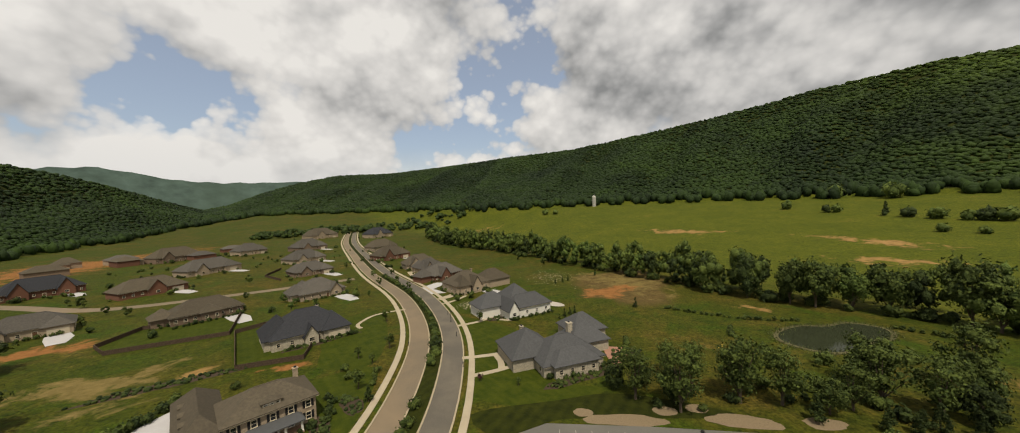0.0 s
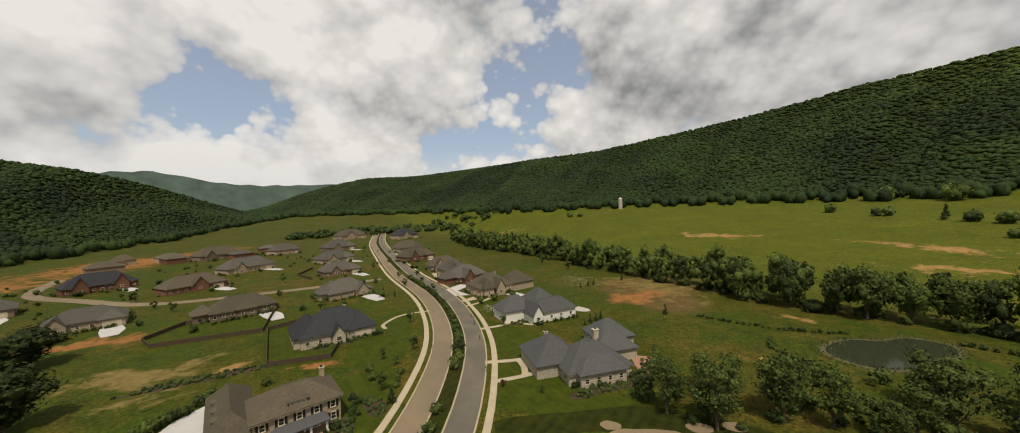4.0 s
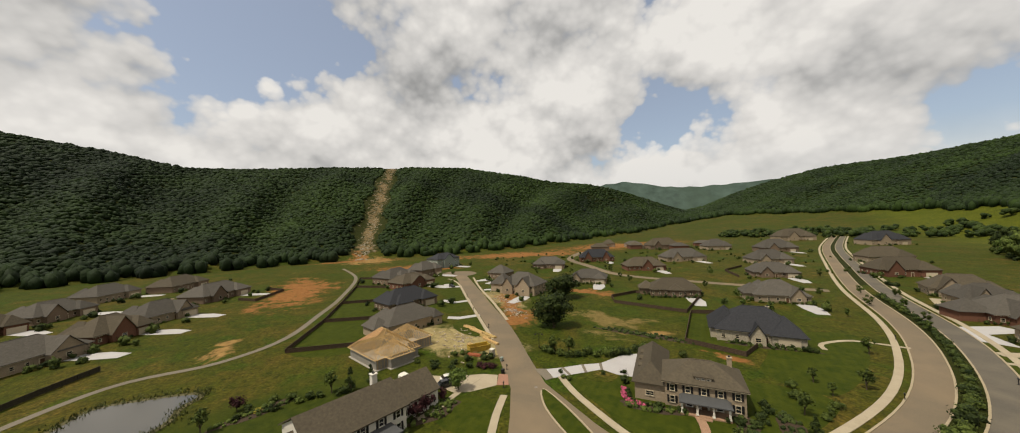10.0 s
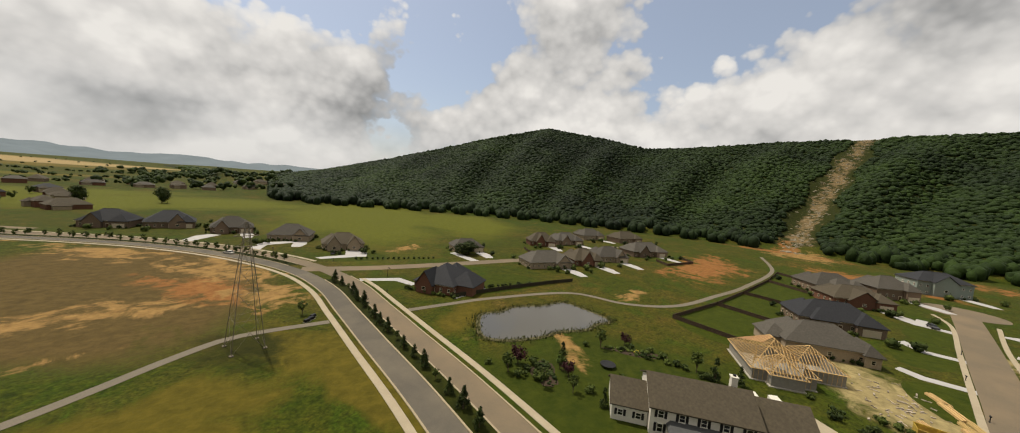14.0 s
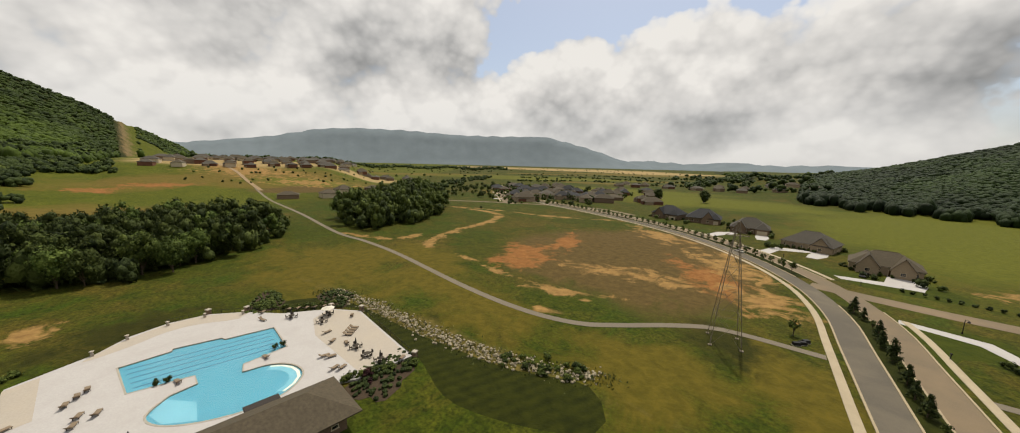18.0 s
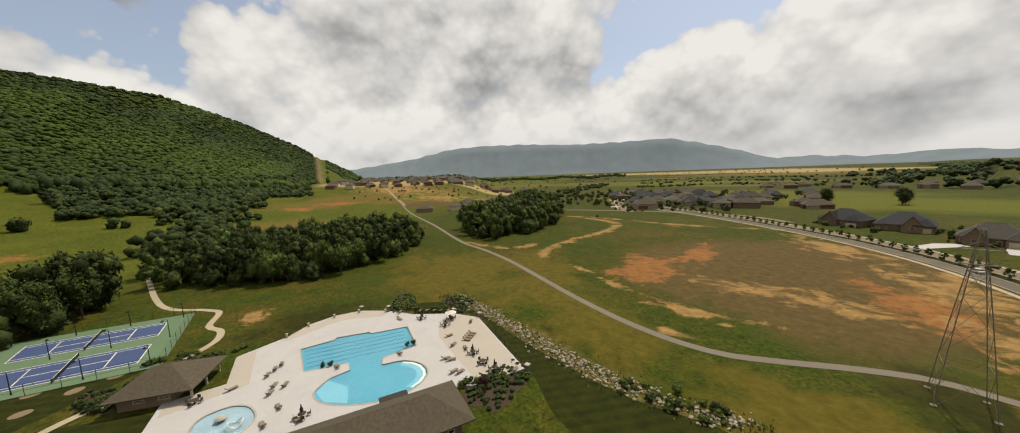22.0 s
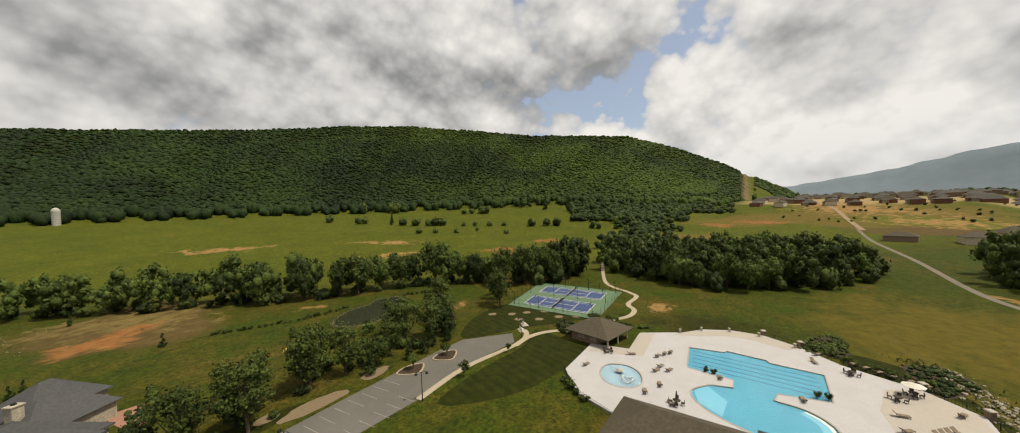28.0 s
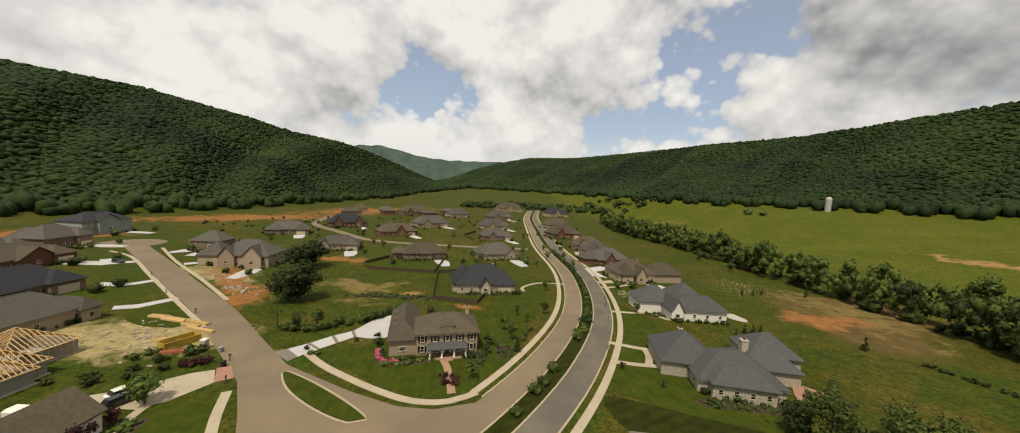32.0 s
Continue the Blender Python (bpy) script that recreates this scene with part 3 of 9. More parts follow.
def ribbon(line, width, low, high, cap=True):
    """A strip along a line: its top at height high over the ground, its sides down to low."""
    l, r = offset_line(line, width / 2), offset_line(line, -width / 2)
    v = []
    for a, b in zip(l, r):
        za, zb = ground_z(a.x, a.y), ground_z(b.x, b.y)
        v += [(a.x, a.y, za + high), (b.x, b.y, zb + high), (a.x, a.y, za + low), (b.x, b.y, zb + low)]
    f = []
    for i in range(len(line) - 1):
        a, b = 4 * i, 4 * i + 4
        f += [(a, a + 1, b + 1, b), (a + 2, a, b, b + 2), (a + 1, a + 3, b + 3, b + 1)]
    return v, f


def plate(outline, low, high):
    """A flat piece with the given outline: top at high, sides down to low."""
    n = len(outline)
    v = [(p[0], p[1], high) for p in outline] + [(p[0], p[1], low) for p in outline]
    area = sum(outline[i][0] * outline[(i + 1) % n][1] - outline[(i + 1) % n][0] * outline[i][1] for i in range(n))
    top = tuple(range(n)) if area > 0 else tuple(range(n))[::-1]
    return v, [top] + [(i, (i + 1) % n, n + (i + 1) % n, n + i) for i in range(n)]


def blob(cx, cy, rx, ry, turn=0.0, n=28, rough=0.25, seed=0):
    """An uneven closed outline round a centre."""
    rnd = random.Random(seed)
    ph = [rnd.uniform(0, 6.28) for _ in range(4)]
    out = []
    for i in range(n):
        a = 2 * math.pi * i / n
        k = 1 + rough * (0.5 * math.sin(2 * a + ph[0]) + 0.4 * math.sin(3 * a + ph[1]) + 0.35 * math.sin(5 * a + ph[2]) + 0.25 * math.sin(9 * a + ph[3]))
        x, y = rx * k * math.cos(a), ry * k * math.sin(a)
        c, s = math.cos(radians(turn)), math.sin(radians(turn))
        out.append((cx + x * c - y * s, cy + x * s + y * c))
    return out


# ---- lie of the land ----
# by bearing (degrees left of +y): where the wooded slopes begin, how high their foot lies, and the height and distance of the skyline
FOOT_R = [(-180, 2500), (-110, 2500), (-103, 1100), (-97, 700), (-90, 600), (-80, 560), (0, 590), (10, 680), (20, 900), (38, 1250), (45, 1150), (50, 850), (58, 640), (68, 480), (80, 415), (120, 420), (148, 440), (165, 470), (175, 560), (178, 1500)]
FOOT_Z = [(-180, 0), (-108, 0), (-97, 26), (-85, 34), (-70, 39), (-60, 36), (-50, 36), (-40, 35), (-30, 36), (-18, 36), (0, 34), (20, 34), (32, 34), (38, 34), (44, 14), (49, 2), (55, 0), (180, 0)]
SKY_R = [(-180, 3500), (-108, 3200), (-103, 1900), (-97, 1300), (-90, 1150), (-80, 1020), (-20, 1050), (0, 1250), (12, 1550), (22, 1950), (38, 2200), (45, 1800), (52, 1350), (60, 1080), (70, 940), (85, 880), (115, 900), (130, 1000), (150, 1000), (165, 880), (176, 900), (179, 2500)]
SKY_EL = [(-180, -0.6), (-108, -0.5), (-103, 2.0), (-98, 4.9), (-92, 7.8), (-85, 10.3), (-78, 11.0), (-70, 11.5), (-60, 12.6), (-50, 13.2), (-40, 12.7), (-30, 11.4), (-19, 10.1), (-9, 8.7), (1, 8.0), (10, 6.9), (20, 5.7), (28, 5.3), (33, 4.2), (37, 2.9), (41, 1.2), (43.5, 0.7), (46.3, 1.7), (51, 3.6), (54.6, 4.8), (58, 5.6), (63.6, 6.2), (68, 7.3), (78, 8.9), (86, 9.0), (98, 8.7), (107, 8.0), (114, 7.6), (121, 9.0), (129.5, 10.1), (139, 7.9), (148, 5.1), (155, 2.9), (164, 0.3), (173, -1.5), (178, -0.7)]
RISE_R = [(-180, 800), (-112, 500), (-100, 300), (-80, 240), (-40, 200), (-10, 240), (2, 420), (14, 620), (60, 620), (180, 800)]


def by_bearing(table, az):
    return np.interp(az, [a for a, _ in table], [b for _, b in table], period=360)


def relief(x, y):
    """Height of the ground at arrays of places."""
    x, y = np.asarray(x, float), np.asarray(y, float)
    r = np.hypot(x, y)
    az = np.degrees(np.arctan2(-x, y))
    foot, fz, top, el, r0 = (by_bearing(t, az) for t in (FOOT_R, FOOT_Z, SKY_R, SKY_EL, RISE_R))
    tz = EYE[2] + top * np.tan(np.radians(el))
    r0 = np.minimum(r0, foot * 0.8)
    s = np.clip((r - r0) / (foot - r0), 0, 1)
    z = fz * s * s * (1.6 - 0.6 * s)
    u = np.clip((r - foot) / (top - foot), 0, 1)
    fold = 0.05 * np.sin(az * 0.55 + r * 0.006) + 0.025 * np.sin(az * 0.9 + r * 0.017)
    climb = u ** 1.12 + fold * u * (1 - u) * 4
    z = np.where(r > foot, fz + (tz - fz) * climb, z)
    w = np.clip((r - top) / 600.0, 0, 1)
    z = np.where(r > top, tz - np.maximum(tz, 0) * 0.5 * w, z)
    # the low terrace in the east on which the far village stands
    k = np.clip((r - 340) / 450.0, 0, 1) * np.clip((2600 - r) / 900.0, 0, 1)
    side = np.clip((az + 128) / 8.0, 0, 1) * np.clip((-92 - az) / 8.0, 0, 1)
    k, side = k * k * (3 - 2 * k), side * side * (3 - 2 * side)
    return np.maximum(z, 31.0 * k * side)


def ground_z(x, y):
    return float(relief([x], [y])[0])


def soil_weight(x, y, kind):
    """How far inside a stretch of that kind each place lies: 0 outside, 1 at its middle."""
    w = np.zeros(len(x))
    for c, rim, soil in STAMPS:
        if soil != kind:
            continue
        dx, dy = x - c[0], y - c[1]
        r = np.hypot(dx, dy)
        near = np.nonzero(r < np.hypot(rim[:, 0], rim[:, 1]).max())[0]
        if not len(near):
            continue
        a = np.arctan2(rim[:, 1], rim[:, 0])
        order = np.argsort(a)
        reach = np.interp(np.arctan2(dy[near], dx[near]), a[order], np.hypot(rim[:, 0], rim[:, 1])[order], period=2 * math.pi)
        w[near] = np.maximum(w[near], np.clip(1 - r[near] / reach, 0, 1))
    return w


def build_ground():
    """One sheet from below the camera to the horizon, finer near by, with the kinds of soil noted on it."""
    az = np.radians(np.arange(0, 360, 0.75))
    rings = np.concatenate([np.arange(18, 200, 2.6), np.arange(200, 420, 5.0), np.arange(420, 1500, 16.0), np.linspace(1510, 2400, 22), np.geomspace(2500, 4900, 10)])
    vx = np.concatenate([[0.0], (-np.sin(az)[None] * rings[:, None]).ravel()])
    vy = np.concatenate([[0.0], (np.cos(az)[None] * rings[:, None]).ravel()])
    vz = relief(vx, vy)
    n = len(az)
    i = np.arange(n)
    f = [np.stack([np.zeros(n, int), 1 + i, 1 + (i + 1) % n], 1)]
    for k in range(len(rings) - 1):
        a, j = 1 + k * n, (i + 1) % n
        f += [np.stack([a + i, a + n + i, a + n + j], 1), np.stack([a + i, a + n + j, a + j], 1)]
    me = bulk_mesh("ground", np.stack([vx, vy, vz], 1), np.concatenate(f), "grass_ground")
    r, a = np.hypot(vx, vy), np.degrees(np.arctan2(-vx, vy))
    wooded = (r > by_bearing(FOOT_R, a) + 24) & (r < by_bearing(SKY_R, a) + 60) & (by_bearing(SKY_EL, a) > -1.0) & (a > -100)
    for kind in SOILS:
        weight = np.where(wooded, 1.0, 0.0) if kind == "forest_floor" else soil_weight(vx, vy, kind)
        me.attributes.new(kind, "FLOAT", "POINT").data.foreach_set("value", weight.astype(np.float32))
    return tagged(new("ground", me), "broad green valley floor rising into wooded slopes", "ground", kind="structure")


def on_ground(name, data, material, label, category, kind="structure"):
    return tagged(new(name, mesh_of(name, *data, material)), label, category, kind=kind)


def icosphere(div):
    bm = bmesh.new()
    bmesh.ops.create_icosphere(bm, subdivisions=div, radius=1.0)
    v = np.array([q.co for q in bm.verts])
    f = np.array([[q.index for q in t.verts] for t in bm.faces])
    bm.free()
    return v, f


ICO = icosphere(2)
ICO_S = icosphere(1)
NRNG = np.random.default_rng(7)


def crowns(places, radii, heights, material, name, rough=0.22, ico=ICO, smooth=False):
    """Tree crowns as uneven lumps, all in one mesh."""
    v0, f0 = ico
    n, k = len(places), len(v0)
    bump = 1 + NRNG.uniform(-rough, rough, (n, k, 1))
    turn = NRNG.uniform(0, 6.28, n)
    c, s = np.cos(turn)[:, None], np.sin(turn)[:, None]
    vx, vy = v0[None, :, 0] * c - v0[None, :, 1] * s, v0[None, :, 0] * s + v0[None, :, 1] * c
    v = np.stack([vx * radii[:, None], vy * radii[:, None], np.broadcast_to(v0[None, :, 2], vx.shape) * heights[:, None]], -1) * bump
    v = v + places[:, None, :]
    f = (f0[None] + (np.arange(n) * k)[:, None, None]).reshape(-1, 3)
    return bulk_mesh(name, v.reshape(-1, 3), f, material, smooth)


def build_forest():
    """Closed woods on the slopes, denser in crowns near the foot."""
    pts = []
    r = 380.0
    while r < 2400:
        size = 1.9 + r * 0.0017
        n = int(2 * math.pi * r / (size * 1.55))
        a = (np.arange(n) + NRNG.uniform(-0.4, 0.4, n)) * 360.0 / n - 180
        rr = r + NRNG.uniform(-1.0, 1.0, n) * size * 2.4
        foot, top = by_bearing(FOOT_R, a), by_bearing(SKY_R, a)
        edge = foot + 14 * np.sin(a * 1.7) + 8 * np.sin(a * 5.1)
        el = by_bearing(SKY_EL, a)
        keep = (rr > edge) & (rr < top + 45) & (el > -1.0)
        # the cleared strip under the power line, and the bare end of the far spur
        t = np.clip((rr - 400) / 480.0, 0, 1.2)
        mid = 94.3 - 4.8 * t
        half = np.degrees(20.0 / rr) * (1 + 0.25 * np.sin(rr * 0.05))
        keep &= ~(np.abs(a - mid) < half)
        keep &= ~(np.abs(a + 100.6) < 0.85)
        keep &= ~((a < -101.5) & (rr < 1500))
        a, rr = a[keep], rr[keep]
        for q, w in zip(a, rr):
            pts.append((-math.sin(radians(q)) * w, math.cos(radians(q)) * w, size, w))
        r += size * 1.35 if r < 960 else size * 2.7
    p = np.array(pts)
    z = relief(p[:, 0], p[:, 1])
    rad = p[:, 2] * NRNG.uniform(1.05, 1.6, len(p))
    hgt = rad * NRNG.uniform(0.42, 0.78, len(p))
    # the front trees stand full height at the wood's edge
    az = np.degrees(np.arctan2(-p[:, 0], p[:, 1]))
    front = np.clip(1 - (p[:, 3] - by_bearing(FOOT_R, az) - 14 * np.sin(az * 1.7)) / 34.0, 0, 1)
    hgt = hgt * (1 + 1.9 * front)
    rad = rad * (1 + 0.15 * front)
    places = np.stack([p[:, 0], p[:, 1], z + hgt * (0.3 + 0.35 * front)], 1)
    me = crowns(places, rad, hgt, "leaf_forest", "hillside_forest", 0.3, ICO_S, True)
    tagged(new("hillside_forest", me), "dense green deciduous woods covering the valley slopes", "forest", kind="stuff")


build_forest()


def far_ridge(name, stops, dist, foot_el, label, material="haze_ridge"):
    """A distant ridge as an open rise with a sloping face, its crest bearings and heights fitted to the camera's view.
    """
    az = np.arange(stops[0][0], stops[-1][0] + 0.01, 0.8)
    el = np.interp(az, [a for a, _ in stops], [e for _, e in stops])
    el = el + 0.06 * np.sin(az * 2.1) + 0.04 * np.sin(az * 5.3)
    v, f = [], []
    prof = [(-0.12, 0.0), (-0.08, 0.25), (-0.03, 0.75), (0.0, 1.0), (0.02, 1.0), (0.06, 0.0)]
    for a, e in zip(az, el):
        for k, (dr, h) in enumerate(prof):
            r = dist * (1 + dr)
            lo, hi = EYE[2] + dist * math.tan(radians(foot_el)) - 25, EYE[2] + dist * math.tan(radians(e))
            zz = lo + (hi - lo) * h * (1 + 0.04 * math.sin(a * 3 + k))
            v.append((-math.sin(radians(a)) * r, math.cos(radians(a)) * r, zz if h < 1 else hi))
    n = len(prof)
    for i in range(len(az) - 1):
        for k in range(n - 1):
            f.append((i * n + k, i * n + k + 1, (i + 1) * n + k + 1, (i + 1) * n + k))
    return tagged(new(name, mesh_of(name, v, f, material, True)), label, "hill", kind="structure")


far_ridge("backdrop_mesa", [(-172, -0.4), (-166, 0.9), (-163, 2.0), (-159.2, 3.1), (-154.2, 4.3), (-147, 4.2), (-140, 4.2), (-132, 4.6), (-125, 4.6), (-120, 4.2), (-114, 2.8), (-106, 1.6), (-98, 1.0)], 4300, -0.4, "long flat-topped wooded mountain painted in blue distance haze")
far_ridge("backdrop_hills", [(160, 0.2), (168, 0.6), (174, 0.4), (178.6, 0.8), (184, 0.4), (190, 0.8), (196, 0.4), (204, 0.2)], 4700, -0.4, "low hills along the far horizon painted in blue haze")
far_ridge("backdrop_valley_head", [(22, 3.9), (27, 4.4), (32, 4.5), (37, 4.3), (42, 4.2), (46, 4.5), (49, 5.2), (52, 5.7), (55, 5.4), (58, 4.8), (64, 2.8)], 3000, 0.0, "rounded ridge with painted haze closing the head of the valley", "dim_haze_ridge")

# ---- roads ----
BLVD = [(-300, 600), (-264, 522), (-205, 402), (-133, 277), (-90, 206), (-55, 156), (-38, 125), (-27.5, 97), (-23, 70), (-22.5, 46), (-25, 20), (-29, -8), (-33, -40), (-35, -65), (-37, -90), (-38.5, -113), (-35.5, -138), (-25, -166), (-8, -194), (16, -221), (48, -246), (95, -276), (160, -310)]
blvd = smooth_line(BLVD, 5.0)


def cut_line(line, y1, y0):
    return [p for p in line if y0 <= p.y <= y1]


def build_boulevard():
    on_ground("road_boulevard_west", ribbon(offset_line(blvd, -4.6), 5.6, -0.1, 0.05), "street", "pale worn carriageway of a divided boulevard", "road")
    on_ground("road_boulevard_east", ribbon(offset_line(blvd, 4.6), 5.6, -0.1, 0.05), "asphalt", "grey carriageway of a divided boulevard", "road")
    for k, d in enumerate((-7.5, 7.5, -1.85, 1.85)):
        for a, b in (((600, -124), (-148, -330)) if abs(d) < 3 else ((600, 44), (16, -124), (-148, -330)) if d < 0 else ((600, -330),)):
            seg = cut_line(offset_line(blvd, d), a, b)
            if len(seg) > 1:
                on_ground("kerb_strip", ribbon(seg, 0.35, -0.1, 0.16), "kerb_concrete", "tan concrete kerb along the boulevard", "kerb")
    for a, b, w in ((600, 215, 3.2), (197, -124, 3.4), (-148, -330, 3.4)):
        seg = cut_line(blvd, a, b)
        on_ground("median_strip", ribbon(seg, w, -0.1, 0.13), "dark_lawn", "grass median between the two carriageways", "median")
    for d, a, b in ((9.6, 600, -330), (-9.6, 600, 44), (-9.6, 14, -120), (-9.6, -150, -330)):
        seg = cut_line(offset_line(blvd, d), a, b)
        on_ground("pavement_walk", ribbon(seg, 1.5, -0.1, 0.1), "concrete", "pale concrete pavement beside the boulevard", "pavement")


build_boulevard()
side = smooth_line([(-238, 46), (-200, 43), (-150, 38.5), (-110, 35), (-85, 31), (-66, 28)], 5.0)
on_ground("road_side_street", ribbon(side, 8.0, -0.1, 0.046), "street", "pale dusty residential street ending in a turning circle", "road")
on_ground("road_turning_circle", plate(blob(-244, 46, 13, 13, 0, 30, 0.02, 3), -0.1, 0.042), "street", "pale turning circle at the end of the street", "road")
on_ground("road_mouth", plate([(-68, 24.2), (-58, 20.5), (-45, 15), (-30, 6), (-29.5, 14), (-27.5, 30), (-26, 47), (-30.5, 44), (-34.5, 39), (-40, 36), (-50, 34), (-60, 33), (-68, 32.2)], -0.1, 0.042), "street", "pale road mouth where the street meets the boulevard", "road")
on_ground("traffic_island", plate(smooth_line([(-65, 30.6), (-58, 31.5), (-48, 31.6), (-41.5, 31), (-43, 29.2), (-50, 28), (-59, 28.4)], 1.5, True), -0.1, 0.2), "lawn", "grass traffic island with a pale kerb", "traffic island")
on_ground("kerb_island", ribbon(smooth_line([(-65.2, 30.6), (-58, 31.8), (-48, 31.9), (-41, 31), (-42.8, 28.8), (-50, 27.7), (-59, 28.1)], 1.5, True), 0.35, -0.1, 0.17), "kerb_concrete", "pale kerb round the traffic island", "kerb")
WALKS = [([(-69, 37), (-62, 36.2), (-55, 36.3), (-46, 37), (-39, 38.5), (-34, 42), (-31.6, 47)], 1.5), ([(-66, 22), (-60, 18.5), (-50, 13.5), (-43, 8)], 1.5),
         ([(-118, 40.5), (-150, 44), (-185, 47), (-222, 52)], 1.2), ([(-100, 29.5), (-130, 32), (-165, 35), (-205, 38.5), (-225, 36)], 1.2)]
for line, w in WALKS:
    on_ground("pavement_path", ribbon(smooth_line(line, 2.0), w, -0.1, 0.09), "concrete", "pale concrete pavement along the street", "pavement")
junction = smooth_line([(-33, -141), (-60, -131), (-90, -124), (-125, -117), (-165, -108), (-200, -112), (-240, -118)], 5.0)
on_ground("road_cross_street", ribbon(junction, 7.0, -0.1, 0.044), "street", "pale cross street leading to brick houses", "road")
cross_n = smooth_line([(-97, 190), (-121, 173), (-136, 163), (-181, 140), (-230, 146), (-280, 158), (-330, 200)], 5.0)
on_ground("road_north_street", ribbon(cross_n, 6.0, -0.1, 0.044), "street", "pale street between scattered brick houses", "road")
on_ground("road_south_street", ribbon(smooth_line([(160, -268), (176, -282), (225, -350), (318, -488)], 6.0), 7.0, -0.1, 0.04), "street", "straight grey street running through a group of houses", "road")
on_ground("road_south_cross", ribbon(smooth_line([(330, -195), (270, -225), (225, -248), (165, -273), (120, -285), (83, -288), (50, -268)], 6.0), 5.0, -0.1, 0.035), "street", "grey lane passing in front of brick houses", "road")
on_ground("trail_dirt_road", ribbon(smooth_line([(1120, -222), (1000, -215), (800, -215), (600, -205), (470, -178), (400, -162)], 6.0), 4.0, -0.1, 0.25), "trail_dirt", "pale dirt road climbing to the cleared strip in the woods", "track")
on_ground("trail_gravel_path", ribbon(smooth_line([(420, -165), (338, -142), (240, -118), (165, -97), (135, -93), (106, -87), (62, -74), (38, -69), (23, -69.5), (14, -74), (2, -82), (-8, -86), (-26, -84)], 3.0), 2.2, -0.1, 0.05), "trail_gravel", "grey gravel footpath winding through grass", "footpath")
on_ground("trail_pond_path", ribbon(smooth_line([(-46, -81), (-60, -79), (-76, -76), (-106, -65), (-114, -46), (-130, -34), (-160, -29), (-195, -25), (-265, -24), (-330, -40)], 3.0), 2.2, -0.1, 0.05), "trail_gravel", "pale gravel footpath beside the pond and fenced yards", "footpath")
on_ground("trail_court_path", ribbon(smooth_line([(206, 33), (150, 23), (134, 12), (128, 8.5), (117, 10.5), (111, 8), (104, 9), (98, 14)], 2.0), 1.6, -0.1, 0.05), "concrete", "pale winding path from the courts to the woods", "footpath")

# ---- houses ----
def hip_roof(x0, y0, x1, y1, z, h, over=0.55, gable=""):
    """A roof over a rectangle: hipped, or with upright gables at its ends along x or y. Returns roof shell data."""
    x0, y0, x1, y1 = x0 - over, y0 - over, x1 + over, y1 + over
    w, d = x1 - x0, y1 - y0
    t = 0.16
    if w >= d:
        inset = 0.0 if gable == "x" else min(d / 2, w / 2 - 0.05)
        a, b = (x0 + inset, (y0 + y1) / 2), (x1 - inset, (y0 + y1) / 2)
    else:
        inset = 0.0 if gable == "y" else min(w / 2, d / 2 - 0.05)
        a, b = ((x0 + x1) / 2, y0 + inset), ((x0 + x1) / 2, y1 - inset)
    v = [(x0, y0, z), (x1, y0, z), (x1, y1, z), (x0, y1, z), (x0, y0, z + t), (x1, y0, z + t), (x1, y1, z + t), (x0, y1, z + t), (a[0], a[1], z + h), (b[0], b[1], z + h)]
    f = [(0, 3, 2, 1)] + [(i, (i + 1) % 4, 4 + (i + 1) % 4, 4 + i) for i in range(4)]
    if w >= d:
        f += [(4, 5, 9, 8), (5, 6, 9), (6, 7, 8, 9), (7, 4, 8)]
    else:
        f += [(4, 5, 8), (5, 6, 9, 8), (6, 7, 9), (7, 4, 8, 9)]
    return v, f


WINDOW = {}


def window_meshes(w, h):
    key = (w, h)
    if key not in WINDOW:
        b = 0.11
        frame_ = join([box_data(-w / 2, -0.09, 0, -w / 2 + b, 0.0, h), box_data(w / 2 - b, -0.09, 0, w / 2, 0.0, h), box_data(-w / 2 + b, -0.085, h - b, w / 2 - b, 0.0, h),
                       box_data(-w / 2 - 0.06, -0.15, -0.05, w / 2 + 0.06, 0.0, b * 0.8), box_data(-w / 2 + b, -0.07, h * 0.5 - 0.03, w / 2 - b, 0.0, h * 0.5 + 0.03)])
        WINDOW[key] = (mesh_of("window_frame", *frame_, "paint_cream"), mesh_of("window_frame", *frame_, "paint_white"),
                       mesh_of("pane", *box_data(-w / 2 + b, -0.045, b * 0.8, w / 2 - b, -0.02, h - b), "glass_dark"),
                       mesh_of("shutter", *join([box_data(0, -0.08, 0, w * 0.42, 0, h)] + [box_data(0.05, -0.1, h * k / 5 + 0.05, w * 0.42 - 0.05, -0.08, h * (k + 0.6) / 5) for k in range(5)]), "shutter_black"))
    return WINDOW[key]


def add_window(parent, x, y, z, rot, w=1.0, h=1.2, white=False, shutters=False):
    fr_c, fr_w, pane, shut = window_meshes(w, h)
    win = part("window", fr_w if white else fr_c, parent, at=(x, y, z), rot=rot)
    part("pane", pane, win)
    if shutters:
        for sx in (-w / 2 - w * 0.42 - 0.02, w / 2 + 0.02):
            part("shutter", shut, win, "black louvred shutter", at=(sx, 0, 0))
    return win


